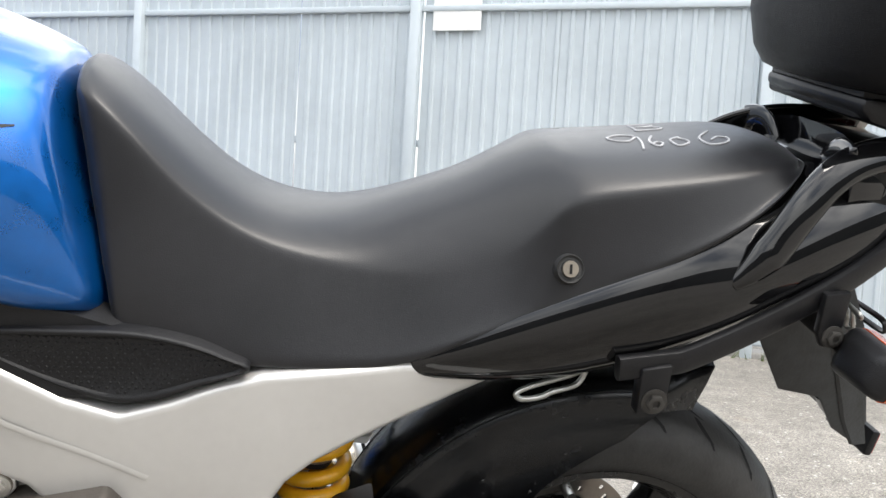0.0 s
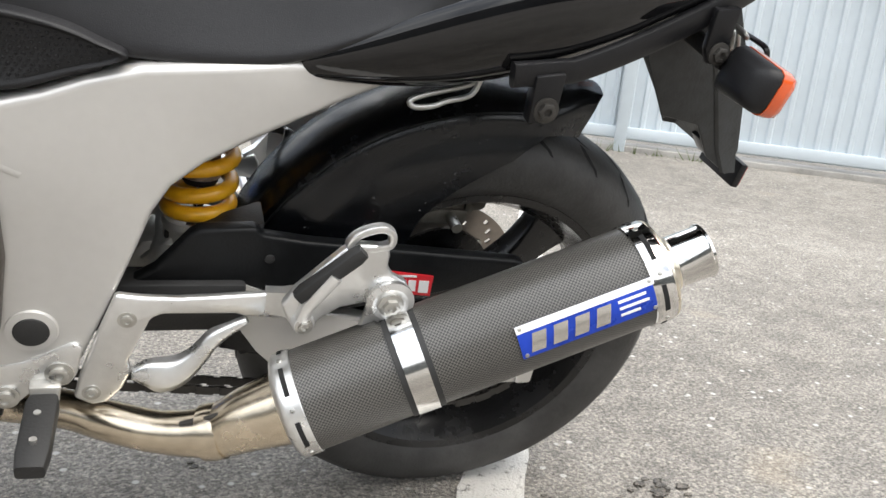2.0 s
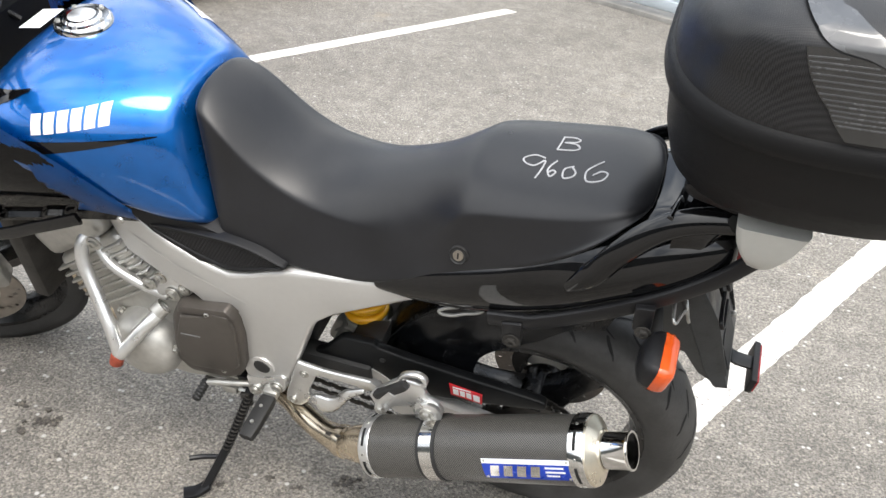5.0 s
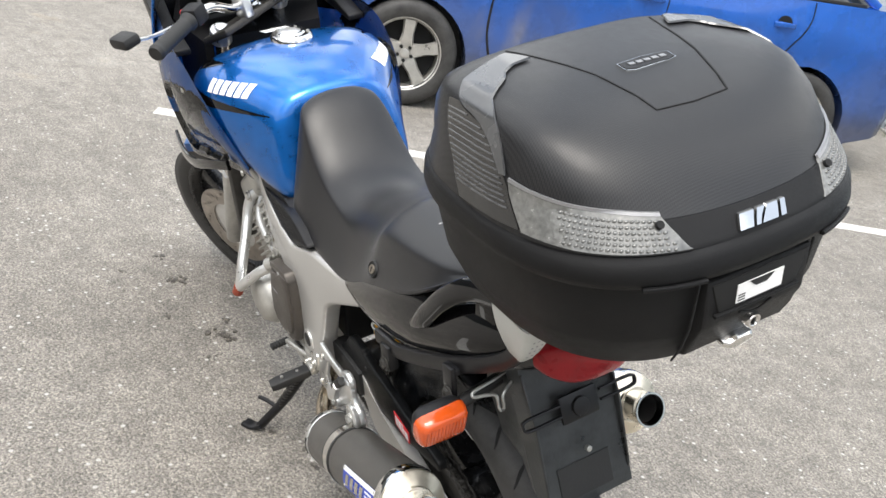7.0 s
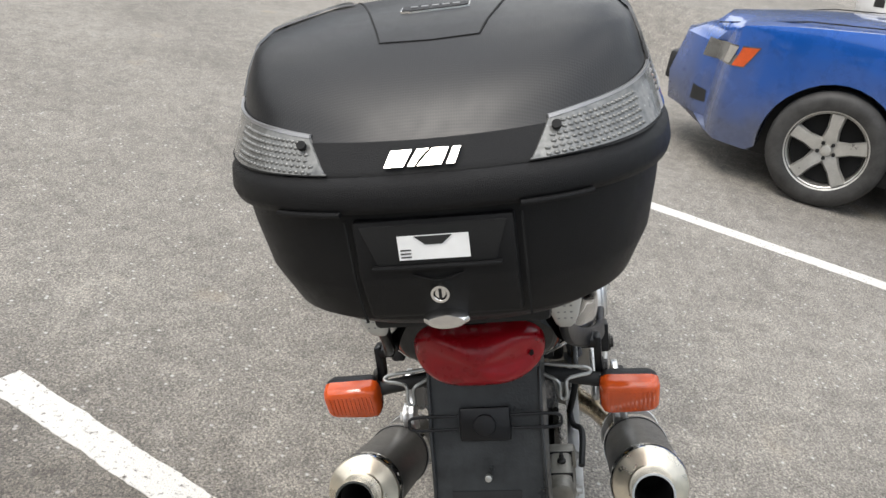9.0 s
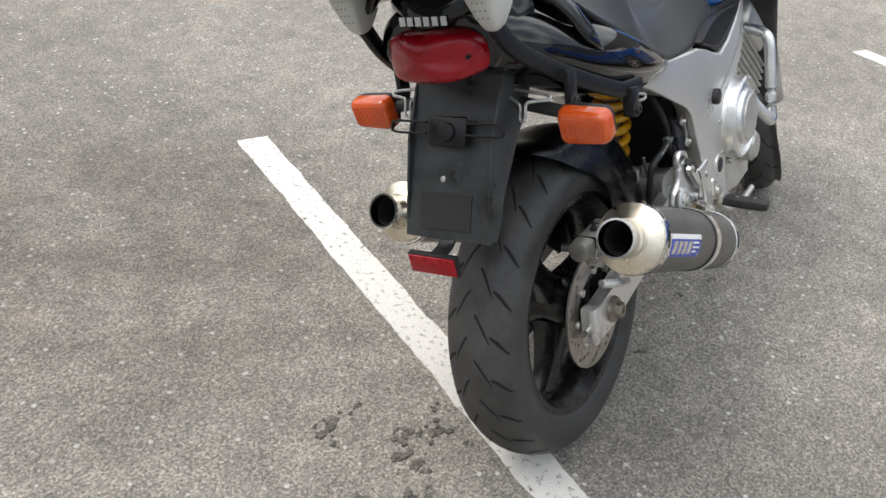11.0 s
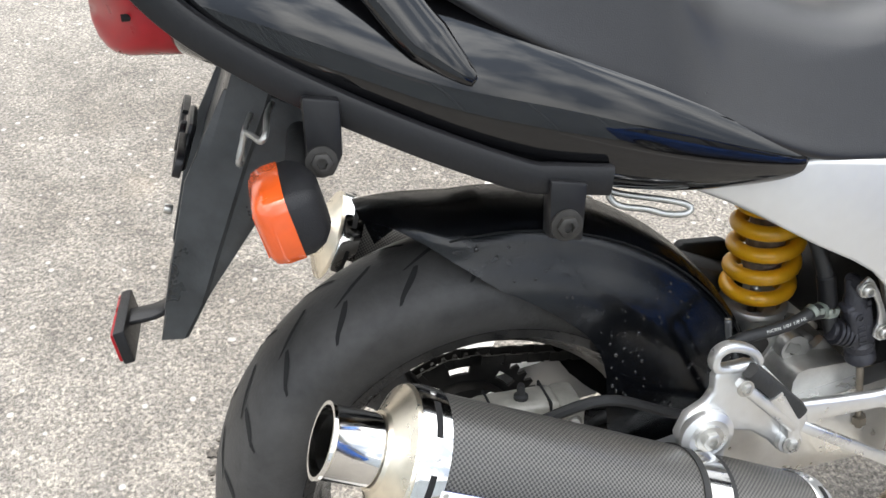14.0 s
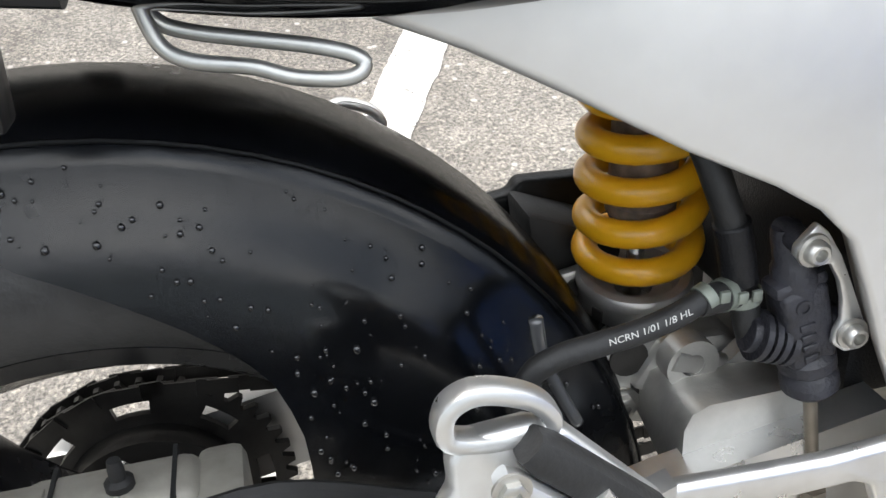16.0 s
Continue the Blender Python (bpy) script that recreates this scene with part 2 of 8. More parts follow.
AMBER = mat("amber_lens", (0.60, 0.082, 0.010), 0.18, 0.0, 0.12, 40, coat=0.6)
RED = mat("red_lens", (0.26, 0.003, 0.008), 0.3, 0.0, 0.3, 25, coat=0.15, spec=0.3)
GREYPL = mat("light_grey_plastic", (0.50, 0.50, 0.47), 0.42, 0.0, 0.08, 8)
CHALK = mat("chalk_mark", (0.36, 0.36, 0.37), 0.9, 0.0, 0.25, 150)
WHITE = mat("white_print", (0.80, 0.80, 0.79), 0.4, 0.0, 0.06, 20)
BADGEBLUE = mat("badge_blue", (0.012, 0.05, 0.42), 0.3, 0.2, 0.2, 20)
STICKRED = mat("sticker_red", (0.62, 0.02, 0.03), 0.35, 0.0, 0.1, 30)
DISC = mat("brake_disc_steel", (0.42, 0.38, 0.34), 0.35, 0.9, 0.25, 26)
CARBON = weave("carbon_silencer", (0.105, 0.100, 0.091), (0.018, 0.017, 0.016), 1.0, 0.40, 0.2, 0.5)
CARBONLID = weave("carbon_look_lid", (0.016, 0.016, 0.017), (0.005, 0.005, 0.006), 1.0, 0.38, 0.05, 0.35)
nodes_of(CARBONLID)[1].inputs["Specular IOR Level"].default_value = 0.42
LENSGREY = mat("smoked_lens", (0.024, 0.024, 0.024), 0.16, 0.3, 0.35, 60, coat=0.9)
LENSPALE = mat("pale_lens", (0.17, 0.17, 0.163), 0.2, 0.30, 0.3, 160, coat=0.4, bump=0.4, bump_scale=120)
GREYTRIM = mat("grey_metallic_trim", (0.26, 0.26, 0.265), 0.32, 0.5, 0.1, 10)
AXLE = mat("dull_axle_steel", (0.26, 0.23, 0.19), 0.42, 0.7, 0.25, 40)
CALIPER = mat("grimy_caliper_alloy", (0.30, 0.285, 0.25), 0.5, 0.4, 0.3, 30, bump=0.3, bump_scale=120)
WETGREY = mat("wet_grey_plastic", (0.024, 0.026, 0.027), 0.38, vary=0.7, scale=18, rough_vary=0.2, bump=0.2, bump_scale=260)
SMOKETRIM = mat("smoky_trim", (0.075, 0.077, 0.080), 0.25, 0.2, 0.3, 14, coat=0.6)
GLASSDARK = mat("dark_screen", (0.012, 0.012, 0.014), 0.10, 0.0, 0.2, 5, coat=0.5)
DROP = mat("water_bead", (0.006, 0.006, 0.007), 0.05, 0.0, 0.2, 60, coat=1.0)
WIRE = mat("dull_steel_wire", (0.42, 0.42, 0.40), 0.38, 0.85, 0.2, 40)
RUST = mat("rusty_red_paint", (0.26, 0.05, 0.025), 0.6, 0.1, 0.5, 60, bump=0.3)
OLDSTEEL = mat("rust_flecked_steel", (0.26, 0.22, 0.18), 0.45, 0.5, 0.9, 60, bump=0.4, bump_scale=200)
WORNBLACK = mat("worn_black_casting", (0.020, 0.020, 0.025), 0.45, vary=0.6, scale=40, bump=0.5, bump_scale=260, spec=0.45)
DIAL = mat("dial_face", (0.55, 0.52, 0.5), 0.4, 0.0, 0.2, 60)


# ---- ground, fence, lines ----
U, N = Vector((0.49, 0.872, 0)), Vector((0.872, -0.49, 0))
BAY = Matrix(((0.49, 0.872, 0, 0), (0.872, -0.49, 0, 0), (0, 0, 1, 0), (0, 0, 0, 1)))  # (along the bay, across it, up)


RISE = 0.60


def bay(u, n, z=0.0):
    return U * u + N * n + Vector((0, 0, z))


def asphalt():
    m = bpy.data.materials.new("old_asphalt")
    m.use_nodes = True
    nt, b = nodes_of(m)
    tc = nt.nodes.new("ShaderNodeTexCoord")

    def tex(kind, scale, **k):
        n = nt.nodes.new(kind)
        n.inputs["Scale"].default_value = scale
        for key, v in k.items():
            n.inputs[key].default_value = v
        nt.links.new(tc.outputs["Object"], n.inputs["Vector"])
        return n

    def ramp(src, stops):
        r = nt.nodes.new("ShaderNodeValToRGB")
        while len(r.color_ramp.elements) < len(stops):
            r.color_ramp.elements.new(0.5)
        for e, (p, c) in zip(r.color_ramp.elements, stops):
            e.position, e.color = p, (*c, 1)
        nt.links.new(src, r.inputs["Fac"])
        return r.outputs["Color"]

    def mix(a, c, fac, mode="MULTIPLY"):
        x = nt.nodes.new("ShaderNodeMix")
        x.data_type, x.blend_type = "RGBA", mode
        for s, v in ((0, fac), (6, a), (7, c)):
            if isinstance(v, (int, float)):
                x.inputs[s].default_value = v
            elif isinstance(v, tuple):
                x.inputs[s].default_value = (*v, 1)
            else:
                nt.links.new(v, x.inputs[s])
        return x.outputs[2]

    broad = tex("ShaderNodeTexNoise", 0.55, Detail=5.0, Roughness=0.6)
    mid = tex("ShaderNodeTexNoise", 9.0, Detail=9.0, Roughness=0.78)
    grit = tex("ShaderNodeTexNoise", 150.0, Detail=7.0, Roughness=0.85)
    stone = tex("ShaderNodeTexVoronoi", 175.0, Randomness=1.0)
    pebble = tex("ShaderNodeTexVoronoi", 38.0, Randomness=1.0)
    col = ramp(broad.outputs["Fac"], [(0.30, (0.180, 0.169, 0.154)), (0.70, (0.290, 0.275, 0.254))])
    col = mix(col, ramp(mid.outputs["Fac"], [(0.30, (0.62, 0.61, 0.60)), (0.70, (1.28, 1.265, 1.23))]), 0.90)
    col = mix(col, ramp(grit.outputs["Fac"], [(0.37, (0.22, 0.215, 0.21)), (0.50, (0.98, 0.98, 0.98)), (0.66, (1.85, 1.80, 1.72))]), 1.0)
    tone = nt.nodes.new("ShaderNodeSeparateColor")
    nt.links.new(stone.outputs["Color"], tone.inputs[0])
    col = mix(col, ramp(tone.outputs[0], [(0.0, (0.60, 0.585, 0.57)), (0.55, (1.0, 1.0, 1.0)), (1.0, (1.50, 1.47, 1.40))]), 0.88)
    tone2 = nt.nodes.new("ShaderNodeSeparateColor")
    nt.links.new(pebble.outputs["Color"], tone2.inputs[0])
    inside = ramp(pebble.outputs["Distance"], [(0.16, (1, 1, 1)), (0.26, (0, 0, 0))])
    pick = ramp(tone2.outputs[1], [(0.80, (0, 0, 0)), (0.84, (1, 1, 1))])
    col = mix(col, (0.50, 0.48, 0.45), mix(inside, pick, 1.0), "MIX")
    tint = tex("ShaderNodeTexNoise", 2.2, Detail=3.0)
    col = mix(col, (0.33, 0.26, 0.17), ramp(tint.outputs["Fac"], [(0.66, (0, 0, 0)), (0.80, (0.45, 0.45, 0.45))]), "MIX")
    # a worn, darker patch beside the bay
    far = nt.nodes.new("ShaderNodeVectorMath")
    far.operation = "DISTANCE"
    nt.links.new(tc.outputs["Object"], far.inputs[0])
    far.inputs[1].default_value = (0.15, -1.25, 0)
    near = nt.nodes.new("ShaderNodeMapRange")
    near.interpolation_type = "SMOOTHSTEP"
    near.inputs["From Min"].default_value, near.inputs["From Max"].default_value = 0.3, 1.15
    near.inputs["To Min"].default_value, near.inputs["To Max"].default_value = 1.0, 0.0
    nt.links.new(far.outputs["Value"], near.inputs["Value"])
    torn = tex("ShaderNodeTexNoise", 3.5, Detail=6.0, Roughness=0.7)
    worn = mix(ramp(torn.outputs["Fac"], [(0.36, (0.35, 0.35, 0.35)), (0.58, (1, 1, 1))]), near.outputs[0], 1.0)
    col = mix(col, mix(col, (0.58, 0.56, 0.54), 1.0), worn, "MIX")
    nt.links.new(col, b.inputs["Base Color"])
    b.inputs["Roughness"].default_value = 0.86
    b.inputs["Specular IOR Level"].default_value = 0.6
    h = nt.nodes.new("ShaderNodeMath")
    h.operation = "MULTIPLY_ADD"
    nt.links.new(stone.outputs["Distance"], h.inputs[0])
    h.inputs[1].default_value = -0.8
    nt.links.new(grit.outputs["Fac"], h.inputs[2])
    bn = nt.nodes.new("ShaderNodeBump")
    bn.inputs["Strength"].default_value, bn.inputs["Distance"].default_value = 0.7, 0.005
    nt.links.new(h.outputs[0], bn.inputs["Height"])
    nt.links.new(bn.outputs["Normal"], b.inputs["Normal"])
    return m


ASPHALT = asphalt()


def worn_paint():
    """White road paint, worn through to the stones in places."""
    m = ASPHALT.copy()
    m.name = "worn_white_line"
    nt, b = nodes_of(m)
    old = b.inputs["Base Color"].links[0].from_socket
    tc = nt.nodes.new("ShaderNodeTexCoord")
    n = nt.nodes.new("ShaderNodeTexNoise")
    n.inputs["Scale"].default_value, n.inputs["Detail"].default_value, n.inputs["Roughness"].default_value = 60, 6, 0.7
    nt.links.new(tc.outputs["Object"], n.inputs["Vector"])
    r = nt.nodes.new("ShaderNodeValToRGB")
    r.color_ramp.elements[0].position, r.color_ramp.elements[0].color = 0.56, (0, 0, 0, 1)
    r.color_ramp.elements[1].position, r.color_ramp.elements[1].color = 0.66, (1, 1, 1, 1)
    nt.links.new(n.outputs["Fac"], r.inputs["Fac"])
    x = nt.nodes.new("ShaderNodeMix")
    x.data_type = "RGBA"
    nt.links.new(r.outputs["Color"], x.inputs["Factor"])
    x.inputs[6].default_value = (0.68, 0.655, 0.61, 1)
    nt.links.new(old, x.inputs[7])
    nt.links.new(x.outputs[2], b.inputs["Base Color"])
    return m


LINE = worn_paint()


def damp():
    """The same asphalt, wet: darker and less rough."""
    m = ASPHALT.copy()
    m.name = "damp_asphalt"
    nt, b = nodes_of(m)
    x = nt.nodes.new("ShaderNodeMix")
    x.data_type, x.blend_type = "RGBA", "MULTIPLY"
    x.inputs[0].default_value = 1.0
    nt.links.new(b.inputs["Base Color"].links[0].from_socket, x.inputs[6])
    x.inputs[7].default_value = (0.42, 0.40, 0.38, 1)
    nt.links.new(x.outputs[2], b.inputs["Base Color"])
    b.inputs["Roughness"].default_value = 0.6
    return m


STAIN = damp()
FENCE = mat("pale_blue_sheet_metal", (0.50, 0.555, 0.59), 0.45, 0.10, 0.09, 1.6, rough_vary=0.1, fine=14)
CONCRETE = mat("grey_concrete", (0.26, 0.25, 0.23), 0.9, vary=0.35, scale=5, bump=0.6, bump_scale=60)
GRASS = mat("weeds", (0.09, 0.12, 0.04), 0.8, vary=0.5, scale=30)

# the asphalt lies flat, then rises gently beyond the blue car
bm = bmesh.new()
across = [(400, 0), (12, 0), (4, 0), (0, 0), (-4, 0), (-6.3, 0)] + [(-6.3 - 1.5 * i / 8, RISE * (1 - math.cos(math.pi * i / 8)) / 2) for i in range(1, 9)] + [(-12, RISE), (-400, RISE)]
rows = [[bm.verts.new(bay(u, n, z)) for u in (-400, -12, -4, 0, 4, 12, 400)] for n, z in across]
for a, b in zip(rows, rows[1:]):
    for i in range(6):
        bm.faces.new((a[i], a[i + 1], b[i + 1], b[i]))
tagged(part("ground", bm, ASPHALT, None, smooth=0), "weathered grey asphalt of an outdoor car park", "ground", kind="structure")

rng = random.Random(4)


LU, LN = Vector((0.4313, 0.9022, 0)), Vector((0.9022, -0.4313, 0))  # along the painted lines and across them


def road_line(name, u0, u1, n0, w):
    """A painted stripe with ragged edges."""
    pts = []
    k = int((u1 - u0) / 0.02)
    for side in (-1, 1):
        row = []
        for i in range(k + 1):
            u = u0 + (u1 - u0) * i / k
            row.append((u, n0 + side * w / 2 + 0.006 * noise.noise((u * 9, side * 5 + n0, 0)) + rng.uniform(-0.002, 0.002)))
        pts.append(row)
    bm = bmesh.new()
    a, b = ([bm.verts.new(LU * (u + rng.uniform(-0.004, 0.004)) + LN * n + Vector((0, 0, 0.003))) for u, n in row] for row in pts)
    for i in range(k):
        bm.faces.new((a[i], a[i + 1], b[i + 1], b[i]))
    ext = bmesh.ops.extrude_face_region(bm, geom=bm.faces[:])
    bmesh.ops.translate(bm, vec=(0, 0, -0.006), verts=[v for v in ext["geom"] if isinstance(v, bmesh.types.BMVert)])
    return tagged(part(name, bm, LINE, None, smooth=0), "worn white painted parking bay line on asphalt", "road marking", "bay lines", "structure")


road_line("bay_line_1", -1.551, 3.6, 0.134, 0.104)
road_line("bay_line_2", -1.45, 3.6, -3.07, 0.110)


def stain(x, y, size, seed):
    """A damp patch: a torn middle with splashes round it."""
    r = random.Random(seed)
    bm = bmesh.new()
    for j in range(13 if size > 0.02 else 5):
        far = 0.0 if j == 0 else r.uniform(0.4, 1.5)
        turn = r.uniform(0, 6.3)
        cx, cy = x + size * far * math.cos(turn), y + size * far * math.sin(turn)
        s, ph = size * (0.50 if j == 0 else r.uniform(0.06, 0.36)), r.uniform(0, 6)
        top = []
        for i in range(26):
            a = 2 * math.pi * i / 26
            rad = s * (1 + 0.7 * noise.noise((math.cos(a) * 2.4 + ph, math.sin(a) * 2.4, seed)) + r.uniform(-0.22, 0.22))
            top.append(bm.verts.new((cx + rad * math.cos(a), cy + rad * 0.8 * math.sin(a), 0.0022 + 0.0002 * j)))
        low = [bm.verts.new((v.co.x, v.co.y, -0.001)) for v in top]
        bm.faces.new(top)
        for i in range(26):
            bm.faces.new((top[i - 1], top[i], low[i], low[i - 1]))
    return tagged(part("damp_spot", bm, STAIN, None, smooth=0), "small dark damp spot on the asphalt", "stain", "damp spots", "structure")


for i, (x, y, s) in enumerate(((0.201, -0.219, 0.028), (0.382, -0.153, 0.034), (-0.395, -0.187, 0.024), (-0.568, -0.239, 0.014), (-0.489, -0.238, 0.014), (-1.54, -0.338, 0.025),
                               (-1.163, -0.282, 0.035), (0.31, -0.414, 0.032), (0.26, -0.262, 0.022), (0.30, -0.20, 0.03), (-0.667, 0.03, 0.014), (-0.793, 0.069, 0.016), (-0.358, 0.029, 0.012),
                               (0.24, -0.40, 0.014), (0.36, -0.37, 0.014), (0.14, -0.26, 0.013), (0.18, -0.15, 0.012), (-1.30, -0.42, 0.018), (-1.25, -0.25, 0.02), (-1.62, -0.5, 0.014), (-1.05, -0.36, 0.016),
                               (0.44, -0.24, 0.016), (-0.66, -0.30, 0.013), (-1.72, -0.34, 0.02))):
    stain(x, y, s, i + 3)

FD = 4.27  # the fence's distance along the bay


def rib_profile(n0, n1):
    """Trapezoid corrugation of the sheets, (across, out) points."""
    out, n = [], n0
    while n < n1:
        out += [(n, 0.0), (n + 0.055, 0.0), (n + 0.064, 0.012), (n + 0.086, 0.012)]
        n += 0.095
    return [(a, b) for a, b in out if a <= n1]


fence = thing("fence", "pale blue-grey corrugated sheet metal fence", "fence", kind="structure")
for n0 in range(-16, 14, 1):
    a = n0 * 0.95
    prof = rib_profile(a, a + 0.95)
    d = 0.006 if n0 % 2 else 0.0
    bm = bmesh.new()
    rows = [[bm.verts.new(bay(FD - o - d + off, n, z)) for n, o in prof] for z, off in ((0.07, 0.0), (2.35, 0.0), (2.35, 0.004), (0.07, 0.004))]
    for r0, r1 in zip(rows, rows[1:] + rows[:1]):
        for i in range(1, len(prof)):
            bm.faces.new((r0[i - 1], r0[i], r1[i], r1[i - 1]))
    part("panel", bm, FENCE, fence, smooth=0)
for n in [0.33 + 2.28 * i for i in range(-6, 6)]:
    part("post", moved(box(-0.03, 0.03, -0.035, 0.035, 0, 2.4, 0.004), Matrix.Translation(bay(FD - 0.045, n)) @ BAY), FENCE, fence)
for z, h in ((0.08, 0.07), (1.2, 0.05), (2.12, 0.04), (2.36, 0.07)):
    part("rail", moved(box(-0.02, 0.02, -15, 13, z, z + h, 0.004), Matrix.Translation(bay(FD + (0.035 if z == 1.2 else -0.018), 0)) @ BAY), FENCE, fence)
part("notice", moved(box(-0.003, 0.003, -0.17, 0.17, 1.99, 2.23), Matrix.Translation(bay(FD - 0.03, -1.66)) @ BAY), WHITE, fence, "blank white paper notice")
tagged(part("kerb", moved(box(-0.06, 0.14, -15, 13, -0.05, 0.035, 0.01), Matrix.Translation(bay(FD, 0)) @ BAY), CONCRETE, None), "grey concrete footing under the fence", "kerb", kind="structure")
bm = bmesh.new()
for _ in range(900):
    n = rng.uniform(-8, 8)
    if noise.noise((n * 0.9, 3, 0)) < 0.05:
        continue
    p = bay(FD - 0.07 - rng.uniform(0, 0.06), n, 0)
    h, l = rng.uniform(0.02, 0.09), Vector((rng.gauss(0, 0.03), rng.gauss(0, 0.03), 0))
    w = Vector((rng.uniform(-1, 1), rng.uniform(-1, 1), 0)).normalized() * 0.004
    bm.faces.new([bm.verts.new(q) for q in (p - w, p + w, p + l + Vector((0, 0, h)))])
tagged(part("weeds", bm, GRASS, None, smooth=0), "thin green weeds growing along the fence foot", "grass", kind="stuff")


# unseen walls added far off, so that reflections near the horizon turn dark
WALLGREY = mat("unseen_wall_grey", (0.10, 0.105, 0.10), 0.9, vary=0.4, scale=0.25)
for name, u, n, lu, ln in (("wall_west", -34, 0, 0.4, 90), ("wall_north", 0, -42, 70, 0.4), ("wall_south", 0, 34, 70, 0.4)):
    h = 9.0
    tagged(part(name, moved(box(-lu / 2, lu / 2, -ln / 2, ln / 2, -0.2, h), Matrix.Translation(bay(u, n)) @ BAY), WALLGREY, None, smooth=0), "unseen dark wall added far off to darken low reflections", "wall", kind="structure")


# ---- motorcycle: x runs backwards from the rear axle, y to its right, z up its own middle plane ----
LEAN = radians(16.405)
bike = thing("motorcycle", "blue and silver touring motorcycle leaning on its side stand", "motorcycle", Matrix.Translation((0, 0, 0.0025)) @ Matrix.Rotation(LEAN, 4, "X"))


def uv_cells(bm, fn):
    lay = bm.loops.layers.uv.new("UVMap")
    for f in bm.faces:
        c = f.calc_center_median()
        for l in f.loops:
            l[lay].uv = fn(l.vert.co, c)
    return bm


def wheel(x, z, r_tyre, w, r_rim, spokes, turn, m, left_disc=False, right_disc=False):
    """A cast wheel with its tyre; m places it, its axle along y through (x, z)."""
    h = w / 2
    ty = lathe([(r_rim - 0.006, -h * 0.62), (r_rim + 0.008, -h * 0.86), (r_rim + 0.035, -h), (r_rim + 0.06, -h * 0.97), (r_tyre - 0.022, -h * 0.80), (r_tyre - 0.009, -h * 0.52), (r_tyre - 0.002, -h * 0.25), (r_tyre, 0),
                (r_tyre - 0.002, h * 0.25), (r_tyre - 0.009, h * 0.52), (r_tyre - 0.022, h * 0.80), (r_rim + 0.06, h * 0.97), (r_rim + 0.035, h), (r_rim + 0.008, h * 0.86), (r_rim - 0.006, h * 0.62)], 96)
    tyre = part("tyre", moved(ty, m @ axis_y(x, 0, z)), RUBBER, bike, "black road tyre", smooth=180)
    # tread cuts, slanting to both sides
    count = 24 if w > 0.13 else 20
    cuts = {}
    for i in range(count):
        for s in (-1, 1):
            for k, (y0, y1, d) in enumerate(((0.08, 0.46, 0.16), (0.46, 0.86, 0.10))):
                if (s, k) not in cuts:
                    cut = bmesh.new()
                    prev = None
                    for q in range(7):
                        t = q / 6
                        yy = (y0 + (y1 - y0) * t)
                        rr = r_tyre - (0.002 * (yy / 0.25) if yy < 0.25 else 0.002 + 0.007 * (yy - 0.25) / 0.27 if yy < 0.52 else 0.009 + 0.013 * (yy - 0.52) / 0.28 if yy < 0.80 else 0.022 + (r_tyre - r_rim - 0.082) * (yy - 0.80) / 0.17) + 0.0008
                        wd = 0.0050 * math.sin(math.pi * (0.16 + 0.72 * t)) / r_tyre
                        pr = [cut.verts.new((rr * math.cos(d * t ** 1.3 + e), rr * math.sin(d * t ** 1.3 + e), s * h * yy)) for e in (-wd, wd)]
                        if prev:
                            cut.faces.new((prev[0], prev[1], pr[1], pr[0]))
                        prev = pr
                    me = bpy.data.meshes.new("tread_groove")
                    cut.to_mesh(me)
                    cut.free()
                    me.materials.append(GROOVE)
                    cuts[s, k] = me
                gr = new("tread_groove", cuts[s, k])
                gr.parent = tyre
                gr.matrix_local = m @ axis_y(x, 0, z) @ Matrix.Rotation(2 * math.pi * (i + (0.5 if s > 0 else 0) + 0.45 * k) / count, 4, "Z")
    hb = h * 0.80
    rim = lathe([(r_rim + 0.008, -hb), (r_rim + 0.006, -hb * 1.05), (r_rim - 0.006, -hb), (r_rim - 0.016, -hb * 0.72), (r_rim - 0.030, -hb * 0.35), (r_rim - 0.032, hb * 0.35), (r_rim - 0.016, hb * 0.72), (r_rim - 0.006, hb), (r_rim + 0.006, hb * 1.05), (r_rim + 0.008, hb)], 72, closed=True)
    r = part("rim", moved(rim, m @ axis_y(x, 0, z)), WHEELBLK, bike, "gloss black cast wheel")
    part("hub", moved(lathe([(0.0, -0.06), (0.045, -0.06), (0.055, -0.05), (0.055, -0.03), (0.048, 0), (0.055, 0.03), (0.055, 0.05), (0.045, 0.06), (0.0, 0.06)], 32), m @ axis_y(x, 0, z)), WHEELBLK, r)
    for i in range(spokes):
        a = turn + 2 * math.pi * i / spokes
        ca, sa = math.cos(a), math.sin(a)
        rings = []
        for t in range(7):
            f = t / 6
            rad = 0.045 + (r_rim - 0.028 - 0.045) * f
            wd = 0.030 - 0.010 * math.sin(math.pi * min(1, f * 0.85)) + 0.012 * f ** 4
            dp = 0.032 - 0.012 * f
            ring = []
            for px, py in rect(2 * wd, 2 * dp, 0.008):
                lx, lz = rad * ca - px * sa, rad * sa + px * ca
                ring.append((x + lx, py, z + lz))
            rings.append(ring)
        part("spoke", moved(loft(rings), m), WHEELBLK, r)
    return tyre


